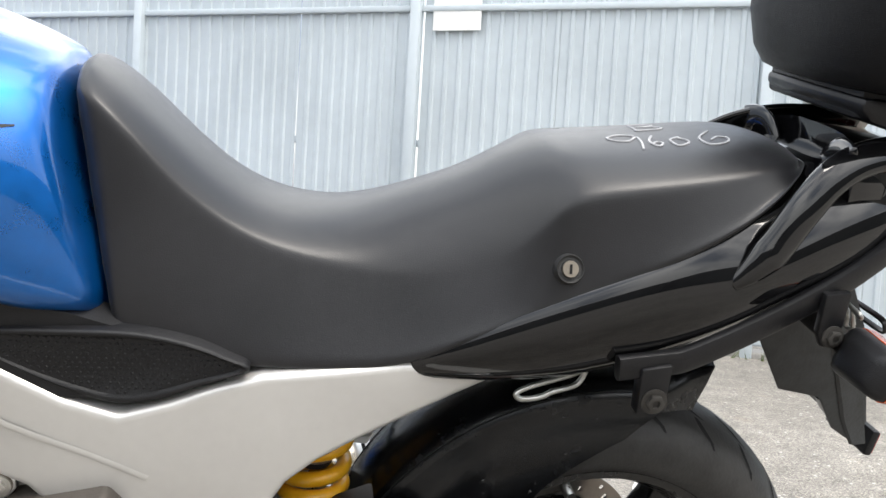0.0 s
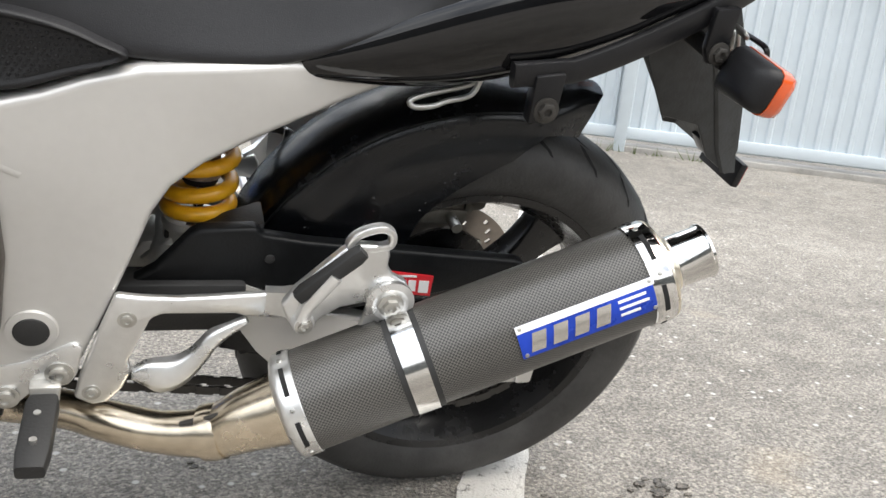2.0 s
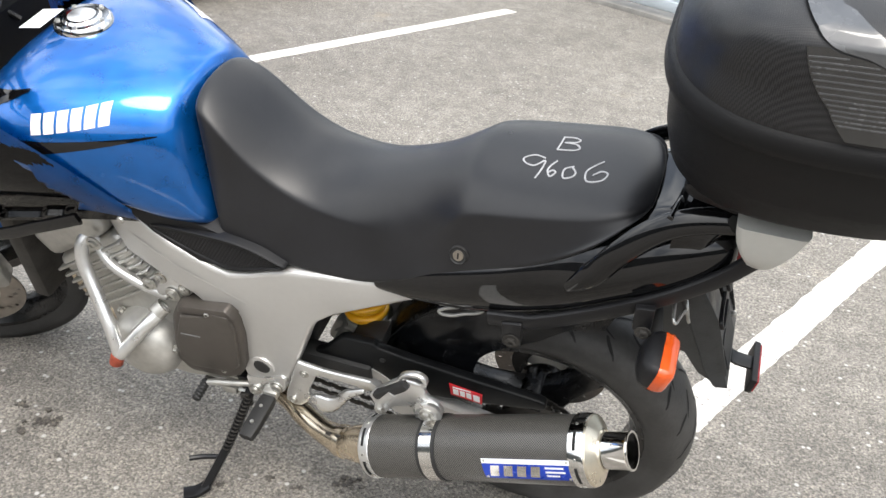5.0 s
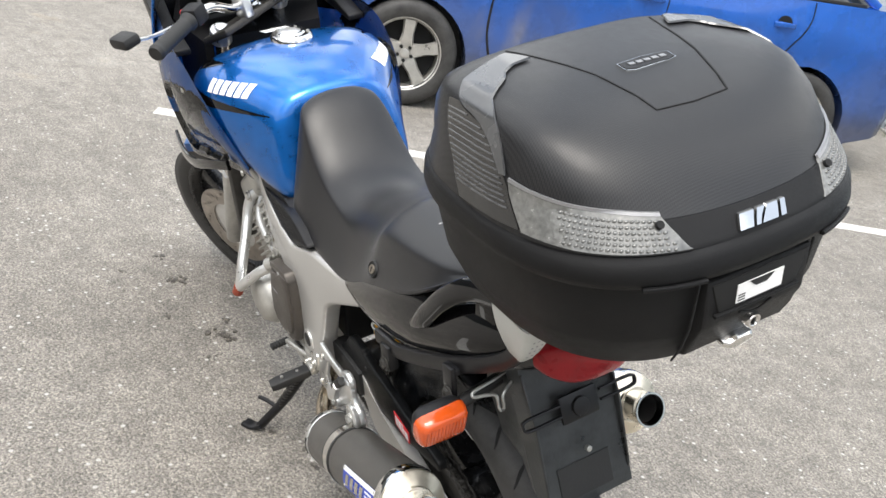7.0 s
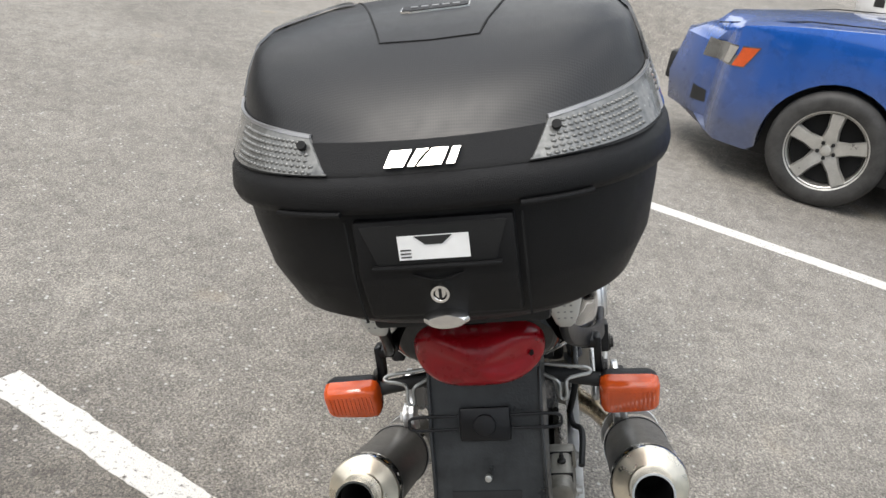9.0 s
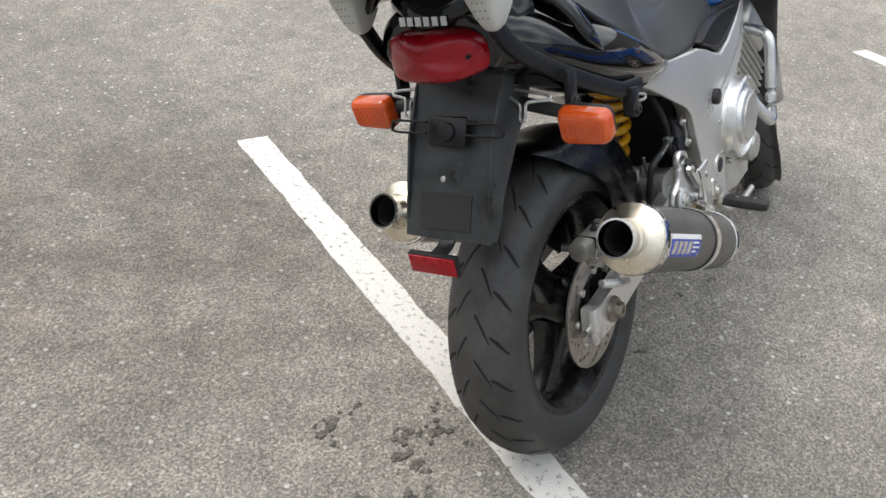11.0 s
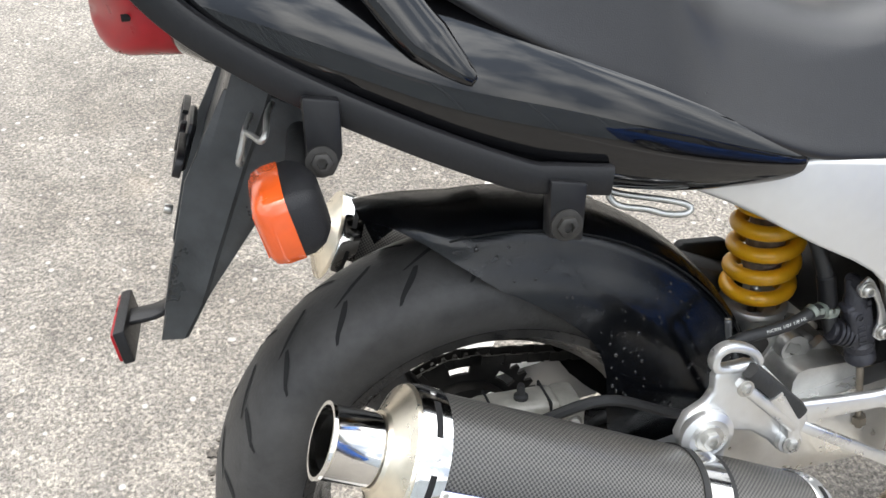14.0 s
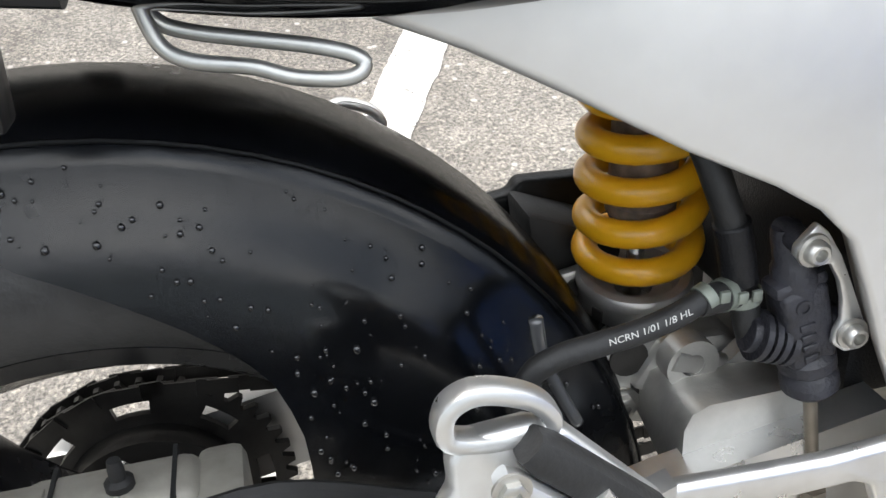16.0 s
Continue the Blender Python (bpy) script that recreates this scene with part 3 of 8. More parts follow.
def disc(name, c, y, r0, r1, m, parent, holes=22):
    """A drilled brake disc about y through c = (x, z)."""
    bm = bmesh.new()
    n = holes * 4
    for yy, flipn in ((y - 0.0022, False), (y + 0.0022, True)):
        prev = None
        radii = [r0, r0 + (r1 - r0) * 0.30, r0 + (r1 - r0) * 0.48, r0 + (r1 - r0) * 0.68, r0 + (r1 - r0) * 0.84, r1]
        rows = [[bm.verts.new((c[0] + rr * math.cos(2 * math.pi * i / n), yy, c[1] + rr * math.sin(2 * math.pi * i / n))) for i in range(n)] for rr in radii]
        for k, (ra, rb) in enumerate(zip(rows, rows[1:])):
            for i in range(n):
                j = (i + 1) % n
                if (k == 1 and i % 8 == 1) or (k == 3 and i % 8 == 5) or (k == 2 and i % 8 == 3):
                    continue
                bm.faces.new((ra[i], ra[j], rb[j], rb[i]))
        if flipn:
            for ring_a, ring_b in ((rows[0], first[0]), (rows[-1], first[-1])):
                for i in range(n):
                    j = (i + 1) % n
                    bm.faces.new((ring_a[i], ring_a[j], ring_b[j], ring_b[i]))
        first = rows
    return part(name, moved(bm, m), DISC, parent, "drilled steel brake disc", smooth=20)


I4 = Matrix.Identity(4)
wheel(0, 0.321, 0.321, 0.152, 0.222, 3, radians(52), I4)

# rear brake, right
rd = disc("brake_disc", (0, 0.321), 0.092, 0.078, 0.126, I4, bike)
bm = lathe([(0.05, -0.004), (0.085, -0.004), (0.085, 0.002), (0.05, 0.002)], 40, axis_y(0, 0.088, 0.321), closed=True)
part("disc_carrier", bm, WHEELBLK, rd)
for i in range(8):
    a = 2 * math.pi * i / 8
    part("disc_button", cyl((0.081 * math.cos(a), 0.086, 0.321 + 0.081 * math.sin(a)), (0.081 * math.cos(a), 0.100, 0.321 + 0.081 * math.sin(a)), 0.008, 14, bev=0.001), ZINC, rd)
cal = part("brake_caliper", join(box(-0.062, 0.034, 0.070, 0.112, 0.438, 0.480, 0.010, 3), box(-0.052, 0.022, 0.064, 0.118, 0.424, 0.452, 0.008, 2)), CALIPER, bike, "cast aluminium rear brake caliper")
part("caliper_body", cyl((0.018, 0.092, 0.462), (0.052, 0.092, 0.462), 0.022, 28, bev=0.007), CALIPER, cal)
part("caliper_body", moved(box(-0.086, -0.058, 0.066, 0.120, 0.428, 0.476, 0.007, 2), I4), CALIPER, cal)
for x in (-0.048, 0.016):
    part("caliper_seam", box(x - 0.0012, x + 0.0012, 0.0685, 0.1135, 0.4370, 0.4815), GROOVE, cal)
part("bleed_nipple", lathe([(0, 0.020), (0.0035, 0.020), (0.0045, 0.014), (0.0045, 0.008), (0.008, 0.006), (0.008, 0.0), (0, 0.0)], 12, Matrix.Translation((-0.020, 0.094, 0.478))), SOFTRUB, cal)
part("caliper_pin", cyl((-0.005, 0.03, 0.440), (-0.005, 0.072, 0.440), 0.008, 12), ZINC, cal)
for x in (-0.072, 0.030):
    part("bolt", bolt((x, 0.119, 0.455), (x, 0.2, 0.455), 0.007, 0.010), ZINC, cal)
part("brake_hose", tube([(-0.02, 0.13, 0.47), (-0.10, 0.135, 0.49), (-0.20, 0.118, 0.44), (-0.30, 0.112, 0.415), (-0.42, 0.11, 0.41)], 0.006, 8), SOFTRUB, cal)

# sprocket and chain, left
spr = bmesh.new()
teeth = 44
k = teeth * 4
radii = [lambda i: 0.066, lambda i: 0.079, lambda i: 0.091, lambda i: 0.104 + (0.005 if i % 4 in (1, 2) else -0.004)]
sides = [[[spr.verts.new((f(i) * math.cos(2 * math.pi * i / k), y, 0.321 + f(i) * math.sin(2 * math.pi * i / k))) for i in range(k)] for f in radii] for y in (-0.088, -0.082)]
gone = lambda r, i: r == 1 and (i + 6) % 22 < 9
for i in range(k):
    j = (i + 1) % k
    for r in range(3):
        if not gone(r, i):
            spr.faces.new((sides[0][r][i], sides[0][r][j], sides[0][r + 1][j], sides[0][r + 1][i]))
            spr.faces.new((sides[1][r][j], sides[1][r][i], sides[1][r + 1][i], sides[1][r + 1][j]))
    for r in (0, 3) + ((1, 2) if gone(1, i) else ()):
        spr.faces.new((sides[0][r][i], sides[0][r][j], sides[1][r][j], sides[1][r][i]))
    if gone(1, i) != gone(1, j):
        spr.faces.new((sides[0][1][j], sides[0][2][j], sides[1][2][j], sides[1][1][j]))
part("sprocket", spr, DARKMET, bike, "grimy steel rear sprocket", smooth=20)
part("sprocket_carrier", lathe([(0.03, -0.095), (0.07, -0.088), (0.07, -0.06), (0.03, -0.06)], 40, axis_y(0, 0, 0.321), closed=True), DARKMET, bike)
chain_path = [(0.104 * math.cos(radians(a)), -0.085, 0.321 + 0.104 * math.sin(radians(a))) for a in range(96, -90, -12)] + [(-0.55 + 0.04 * math.cos(radians(a)), -0.085, 0.325 + 0.04 * math.sin(radians(a))) for a in range(268, 90, -20)]
cp = [Vector(p) for p in chain_path] + [Vector(chain_path[0])]
links, acc, bm = [], 0.0, bmesh.new()
for a, b in zip(cp, cp[1:]):
    d = (b - a).length
    while acc <= d:
        links.append((a + (b - a) * (acc / d), (b - a).normalized()))
        acc += 0.0155
    acc -= d
for i, (p, d) in enumerate(links):
    m = Matrix.Translation(p) @ Matrix.Rotation(-math.atan2(d.z, d.x), 4, "Y")
    wy = 0.011 if i % 2 else 0.0085
    for s in (-1, 1):
        me = box(-0.0115, 0.0115, s * wy - 0.001, s * wy + 0.001, -0.0065, 0.0065)
        tmp = bpy.data.meshes.new("t")
        moved(me, m).to_mesh(tmp)
        me.free()
        bm.from_mesh(tmp)
        bpy.data.meshes.remove(tmp)
part("chain", bm, DARKMET, bike, "greasy drive chain", smooth=0)

# swing arm: silver arms with a black guard above the left one
for s in (-1, 1):
    arm = part("swing_arm", flip(loft([[(x, y, zc + dz) for y, dz in ((-0.132, -h), (-0.105, -h), (-0.105, h), (-0.132, h))] for x, zc, h in (((0.075, 0.320, 0.034), (0.0, 0.325, 0.040), (-0.15, 0.352, 0.040), (-0.25, 0.372, 0.046), (-0.278, 0.380, 0.050), (-0.302, 0.402, 0.046), (-0.326, 0.426, 0.032), (-0.47, 0.428, 0.029)) if s < 0 else ((0.075, 0.320, 0.034), (0.0, 0.325, 0.040), (-0.15, 0.352, 0.040), (-0.33, 0.385, 0.046), (-0.47, 0.40, 0.055)))]), s), ALU if s > 0 else FRAME, bike, "brushed aluminium swing arm", smooth=20)
    bm = flip(box(0.062, 0.088, -0.137, -0.103, 0.285, 0.362, 0.005), s)
    part("end_plate", bm, ALU, arm)
    part("axle_nut", flip(join(bolt((0.0, -0.134, 0.321), (0.0, -0.3, 0.321), 0.017, 0.02), cyl((0, -0.128, 0.321), (0, -0.137, 0.321), 0.027, 28, bev=0.002)), s), AXLE, arm)
    part("adjuster_bolt", flip(cyl((0.085, -0.12, 0.321), (0.104, -0.12, 0.321), 0.006, 6), s), ZINC, arm)
part("chain_slider", box(-0.475, -0.320, -0.141, -0.098, 0.395, 0.462, 0.006), SOFTRUB, bike, "greasy black chain slider")
part("torque_arm", tube([(0.03, 0.125, 0.39), (-0.01, 0.142, 0.375), (-0.05, 0.142, 0.36)], 0.009, 8), ALU, bike)
bridge = part("swing_arm_bridge", loft([[(-0.385 + dx, y, 0.425 + dz + lift) for dx, dz in rect(0.085, h, 0.016)] for y, h, lift in ((-0.112, 0.085, 0.0), (-0.08, 0.070, 0.004), (-0.03, 0.048, 0.012), (0.03, 0.048, 0.012), (0.08, 0.070, 0.004), (0.112, 0.085, 0.0))]), CASTALU, bike, "cast aluminium cross piece of the swing arm", smooth=50)
for y in (-0.05, 0.05):
    part("bridge_rib", prism([(-0.44, 0.44), (-0.40, 0.475), (-0.355, 0.478), (-0.335, 0.445), (-0.36, 0.43)], y - 0.006, y + 0.006, 0.004), CASTALU, bridge)
    part("bridge_lug", lathe([(0.008, -0.008), (0.018, -0.008), (0.018, 0.008), (0.008, 0.008)], 24, axis_y(-0.365, y + (0.02 if y > 0 else -0.02), 0.472), closed=True), CASTALU, bridge)
# black block added to make the gap behind the shock dark
part("inner_panel", box(-0.598, -0.455, -0.105, 0.105, 0.44, 0.625, 0.012), PLASTIC, bike, "black block added to darken the gap behind the shock")
guard = part("chain_guard", prism([(-0.470, 0.4265), (-0.470, 0.4465), (-0.450, 0.4585), (-0.422, 0.4765), (-0.385, 0.5225), (-0.374, 0.5295), (-0.312, 0.5325), (-0.305, 0.5225), (-0.253, 0.5145), (-0.137, 0.5035), (0.020, 0.4895), (0.033, 0.4845), (0.033, 0.4665), (-0.12, 0.4285), (-0.30, 0.3985), (-0.44, 0.3885)], -0.130, -0.109, 0.005, 3), GUARD, bike, "damp black plastic chain guard", smooth=50)
for x, z in ((-0.430, 0.450), (-0.295, 0.492)):
    part("guard_screw", cyl((x, -0.128, z), (x, -0.132, z), 0.006, 14, bev=0.001), SOFTRUB, guard)
stk = part("sticker", prism([(-0.153, 0.444), (-0.090, 0.438), (-0.090, 0.468), (-0.157, 0.477)], -0.1325, -0.1305), STICKRED, guard, "red sticker with white bars")
for x0, x1, z0, z1 in ((-0.148, -0.137, 0.462, 0.478), (-0.134, -0.124, 0.461, 0.477), (-0.121, -0.111, 0.460, 0.476), (-0.149, -0.112, 0.481, 0.484), (-0.107, -0.094, 0.457, 0.475)):
    part("print_bar", prism([(x0, z0 - 0.013), (x1, z0 - 0.014), (x1 - 0.001, z1 - 0.014), (x0 - 0.001, z1 - 0.013)], -0.1332, -0.1326), WHITE, stk)

# hugger over the rear wheel
INNER = ((-20, 0.362), (-16, 0.353), (-12, 0.340), (-8, 0.324), (-4, 0.305), (0, 0.289), (5, 0.277), (11, 0.264), (17, 0.253), (27, 0.234), (36, 0.204), (43, 0.177), (52, 0.158), (62, 0.152), (72, 0.158), (82, 0.175), (92, 0.21))
rings = []
for deg in range(-20, 93, 4):
    ri = np.interp(deg, [a for a, _ in INNER], [b for _, b in INNER])
    a = radians(deg)
    crown = 0.359 - 0.004 * max(0, deg - 40) / 50 + (0.0022 * (-6 - deg) if deg < -6 else 0)
    half = 0.091 if deg > -8 else 0.091 - 0.038 * (-8 - deg) / 12
    out = []

    def flank(ri):
        radii = [ri] + [max(ri, r) for r in (0.270, 0.288, 0.300, 0.308, 0.314, 0.319, 0.328, 0.340, 0.3505)]
        return [(-half + float(np.interp(r, [0.255, 0.270, 0.288, 0.300, 0.308, 0.314, 0.319, 0.328, 0.340, 0.3505], [0.0, 0.0012, 0.0046, 0.0088, 0.0125, 0.0152, 0.0172, 0.0200, 0.0215, 0.024])), r) for r in radii] + [(-half * 0.52, 0.362), (-half * 0.25, 0.366)]
    prof = flank(min(ri, 0.322) if deg < -6 else ri) + [(0, 0.367)] + [(-y, r) for y, r in flank(ri)[::-1]]
    for y, r in prof:
        rr = r * crown / 0.366 if r > 0.33 else r
        out.append((-rr * math.sin(a), y, 0.321 + rr * math.cos(a)))
    rings.append(out)
bm = loft(rings, cap=False, ring_closed=False)
bmesh.ops.solidify(bm, geom=bm.faces[:], thickness=0.003)
hug = part("hugger", bm, WETBLACK, bike, "black rear mudguard beaded with water drops", smooth=50)
for s in (-1, 1):
    rib = []
    for deg in range(-8, 82, 4):
        a, rr = radians(deg), 0.3455
        rib.append((-rr * math.sin(a), s * 0.0675, 0.321 + rr * math.cos(a)))
    part("edge_rib", sweep(rib, circle(0.0012, 6)), GUARD, hug)
drops = bmesh.new()
rg = random.Random(11)
for _ in range(420):
    deg, s = rg.uniform(-8, 75), rg.choice((-1, 1))
    ri = np.interp(deg, [a for a, _ in INNER], [b for _, b in INNER])
    rr = rg.uniform(max(ri + 0.01, 0.19), 0.335)
    a, sz = radians(deg), abs(rg.gauss(0.0006, 0.0008)) + 0.0005
    bmesh.ops.create_icosphere(drops, subdivisions=1, radius=sz, matrix=Matrix.Translation((-rr * math.sin(a), s * float(np.interp(rr, [0.255, 0.270, 0.288, 0.300, 0.308, 0.314, 0.319, 0.328, 0.334], [0.0912, 0.0900, 0.0866, 0.0824, 0.0787, 0.0760, 0.0740, 0.0712, 0.0700])), 0.321 + rr * math.cos(a))) @ Matrix.Diagonal((1, 0.7, 1.2, 1)))
part("water", drops, DROP, hug, "beads of rain water", smooth=180)["kind"] = "stuff"

# frame: two silver side beams
BEAM = [(-0.292, 0.744), (-0.36, 0.737), (-0.435, 0.731), (-0.484, 0.717), (-0.524, 0.701), (-0.572, 0.687), (-0.62, 0.704), (-0.68, 0.738), (-0.78, 0.795), (-0.87, 0.862), (-0.93, 0.905), (-0.96, 0.86), (-0.915, 0.785), (-0.87, 0.715), (-0.80, 0.665), (-0.72, 0.635), (-0.66, 0.605),
        (-0.625, 0.565), (-0.607, 0.50), (-0.600, 0.43), (-0.592, 0.375), (-0.57, 0.364), (-0.51, 0.366), (-0.497, 0.383), (-0.479, 0.427), (-0.461, 0.472), (-0.442, 0.522), (-0.424, 0.572), (-0.406, 0.602), (-0.375, 0.628), (-0.338, 0.650), (-0.288, 0.676), (-0.233, 0.702), (-0.177, 0.726), (-0.168, 0.736)]


# the right beam reaches lower behind the seat
BEAM_RIGHT = BEAM[:22] + [(-0.500, 0.372), (-0.478, 0.410), (-0.452, 0.455), (-0.432, 0.498), (-0.420, 0.523), (-0.404, 0.565), (-0.390, 0.596), (-0.372, 0.614), (-0.348, 0.629), (-0.304, 0.651), (-0.269, 0.671), (-0.239, 0.689), (-0.209, 0.705), (-0.160, 0.726), (-0.155, 0.735)]


def beam_y(x):
    return float(np.interp(x, [-0.96, -0.90, -0.80, -0.70, -0.60, -0.45, -0.30, -0.16], [0.055, 0.100, 0.160, 0.178, 0.176, 0.170, 0.160, 0.140]))


for s in (-1, 1):
    bm = bmesh.new()
    line = BEAM if s < 0 else BEAM_RIGHT
    outer = [bm.verts.new((x, -beam_y(x), z)) for x, z in line]
    inner = [bm.verts.new((x - (0.016 if s > 0 and 21 < i < 33 else 0), -beam_y(x) + 0.045, z + (0.012 if s > 0 and 21 < i < 33 else 0))) for i, (x, z) in enumerate(line)]
    bm.faces.new(outer)
    bm.faces.new(inner[::-1])
    for i in range(len(outer)):
        bm.faces.new((outer[i - 1], outer[i], inner[i], inner[i - 1]))
    bmesh.ops.recalc_face_normals(bm, faces=bm.faces)
    bmesh.ops.triangulate(bm, faces=[f for f in bm.faces if len(f.verts) > 4])
    bevelled(bm, 0.015, 4, 30)
    fr = part("main_frame", flip(bm, s), FRAME, bike, "silver painted aluminium beam frame", smooth=60)
    # raised crease along the beam
    line = [(-0.81, 0.741), (-0.75, 0.716), (-0.67, 0.676), (-0.60, 0.644), (-0.545, 0.615)] if s < 0 else [(-0.84, 0.775), (-0.74, 0.700), (-0.64, 0.640), (-0.535, 0.588)]
    part("crease", flip(sweep(curve([(x, -beam_y(x) - 0.0004, z) for x, z in line], 8), [(0.0, -0.0035), (0.0010, 0), (0.0, 0.0035), (-0.0010, 0)]), s), FRAME, fr)
    part("pivot_plug", flip(join(cyl((-0.546, -0.160, 0.428), (-0.546, -0.180, 0.428), 0.0185, 32, bev=0.003)), s), SOFTRUB, fr, "black rubber pivot cap")
    part("pivot_ring", flip(lathe([(0.0185, -0.003), (0.026, -0.002), (0.028, 0.006), (0.0185, 0.006)], 32, axis_y(-0.546, -0.175, 0.428), closed=True), s), FRAME, fr)
    part("side_cover", flip(loft([[(-0.47, -0.14, 0.725), (-0.47, -0.160, 0.722), (-0.47, -0.160, 0.727)], [(-0.54, -0.13, 0.77), (-0.55, -0.166, 0.700), (-0.54, -0.158, 0.765)], [(-0.62, -0.13, 0.80), (-0.63, -0.172, 0.706), (-0.62, -0.160, 0.79)], [(-0.70, -0.13, 0.81), (-0.71, -0.172, 0.755), (-0.70, -0.164, 0.80)], [(-0.76, -0.14, 0.81), (-0.76, -0.168, 0.798), (-0.76, -0.166, 0.806)]]), s), PLASTIC, bike, "black plastic side cover", smooth=60)
    leaf = [(p.x, p.z) for p in curve([(-0.447, 0, 0.739), (-0.470, 0, 0.752), (-0.505, 0, 0.766), (-0.556, 0, 0.776), (-0.620, 0, 0.777), (-0.680, 0, 0.776), (-0.716, 0, 0.771), (-0.690, 0, 0.752), (-0.647, 0, 0.727), (-0.600, 0, 0.706), (-0.570, 0, 0.699), (-0.535, 0, 0.704), (-0.490, 0, 0.722)], 4, True)]
    cx, cz = -0.585, 0.742
    shrink = lambda f, d: [(cx + (x - cx) * f, cz + (z - cz) * (f - d)) for x, z in leaf]
    rings = [[(x, y, z) for x, z in shrink(f, d)] for f, d, y in ((1.0, 0.0, -0.150), (1.0, 0.0, -0.1685), (0.992, 0.02, -0.1715), (0.972, 0.06, -0.1725), (0.945, 0.11, -0.1715), (0.925, 0.14, -0.1690))]
    pad = part("side_pad", flip(loft(rings), s), PLASTIC, bike, "black plastic pad with a raised rim and a studded field", smooth=50)
    net = bmesh.new()
    field = shrink(0.90, 0.16)
    for i in range(40):
        for j in range(16):
            px, pz = -0.715 + i * 0.0068 + 0.0034 * (j % 2), 0.700 + j * 0.0052
            inside = False
            for (xa, za), (xb, zb) in zip(field, field[1:] + field[:1]):
                if (za > pz) != (zb > pz) and px < (xb - xa) * (pz - za) / (zb - za) + xa:
                    inside = not inside
            if inside:
                bmesh.ops.create_cone(net, segments=6, radius1=0.0021, radius2=0.0012, depth=0.0016, cap_ends=True, matrix=Matrix.Translation((px, -0.1694, pz)) @ Matrix.Rotation(radians(90), 4, "X"))
    part("studs", flip(net, s), PLASTIC, pad, smooth=0)["kind"] = "stuff"

# shock absorber with its yellow spring
top, low = Vector((-0.365, 0.002, 0.7015)), Vector((-0.373, -0.030, 0.4515))
q = along(low, top)
q2 = q @ Matrix.Translation((0, 0, 0.009))
sa = part("shock_body", lathe([(0.0, 0.078), (0.020, 0.078), (0.0245, 0.081), (0.0245, 0.090), (0.021, 0.093), (0.021, 0.104), (0.023, 0.106), (0.023, 0.25), (0.0, 0.25)], 32, q2.copy()), OLDSTEEL, bike, "rear shock absorber with a rust-flecked sleeve")
part("bump_stop", lathe([(0.0, 0.071), (0.019, 0.071), (0.0215, 0.075), (0.0215, 0.080), (0.0, 0.080)], 28, q2.copy()), SOFTRUB, sa)
part("shock_rod", cyl(q @ Vector((0, 0, -0.02)), q @ Vector((0, 0, 0.08)), 0.0065, 18), CHROME, sa)
pts, turns = [], 6.3
for i in range(0, int(turns * 26) + 1):
    a = 2 * math.pi * i / 26
    t = max(22, i) / (turns * 26)
    pts.append(q @ Vector((0.0372 * math.cos(a), 0.0372 * math.sin(a), 0.033 + 0.201 * (t * 0.97 + 0.03 * math.sin(t * 3.1)) - 0.00064 * max(0, 22 - i))))
part("coil_spring", sweep(pts, circle(0.0096, 12)), YELLOW, sa, "yellow painted coil spring", smooth=180)
q3 = q @ Matrix.Translation((0, 0, 0.031))
seat_ring = part("spring_seat", lathe([(0.014, -0.022), (0.038, -0.022), (0.0405, -0.019), (0.0405, -0.006), (0.0425, -0.004), (0.0425, 0.001), (0.040, 0.004), (0.033, 0.004), (0.028, -0.008), (0.014, -0.010)], 48, q3.copy(), closed=True), CASTALU, sa, "grey collar under the spring")
for i in range(6):
    a = 2 * math.pi * i / 6 + 0.2
    part("collar_slot", moved(box(-0.005, 0.005, 0.0385, 0.0412, -0.020, -0.009, 0.0008, 1), q3 @ Matrix.Rotation(a, 4, "Z")), DARKMET, seat_ring)
ring = part("adjuster_ring", lathe([(0.014, -0.040), (0.030, -0.040), (0.0325, -0.037), (0.0325, -0.024), (0.014, -0.022)], 36, q3.copy(), closed=True), SOFTRUB, sa, "black toothed adjuster ring")
for i in range(20):
    part("ring_tooth", moved(box(-0.0026, 0.0026, 0.031, 0.0362, -0.037, -0.025, 0.0008, 1), q3 @ Matrix.Rotation(2 * math.pi * i / 20, 4, "Z")), SOFTRUB, ring)
part("shock_foot", cyl(q @ Vector((0, 0, -0.075)), q @ Vector((0, 0, -0.038)), 0.020, 24, bev=0.004), DARKMET, sa)


def pierced(outline, holes, y0, y1, bev=0.003):
    """A cast plate with dark bores."""
    bm = prism(outline, y0, y1, bev)
    return bm, [lathe([(0.0, -0.0004), (r * 0.86, -0.0004), (r, 0.0012), (r * 1.28, 0.0012), (r * 1.28, -0.002), (0, -0.002)], 22, axis_y(x, y1, z) @ Matrix.Rotation(math.pi, 4, "X")) for x, z, r in holes]


for y in (-0.045, 0.044):
    bm, bores = pierced([(-0.305, 0.462), (-0.322, 0.484), (-0.345, 0.488), (-0.362, 0.476), (-0.385, 0.470), (-0.405, 0.452), (-0.392, 0.420), (-0.360, 0.405), (-0.325, 0.415)], ((-0.334, 0.466, 0.0105), (-0.345, 0.444, 0.0065), (-0.372, 0.432, 0.005)), y - 0.005, y + 0.005)
    plate = part("link_plate", bm, CASTALU, bike, "cast shock link plate")
    for bore in bores:
        part("bore", bore, DARKMET, plate)
linkage = part("shock_linkage", prism([(-0.44, 0.455), (-0.37, 0.462), (-0.345, 0.44), (-0.35, 0.40), (-0.40, 0.365), (-0.47, 0.39)], -0.036, 0.036, 0.012), CASTALU, bike, "cast shock linkage")
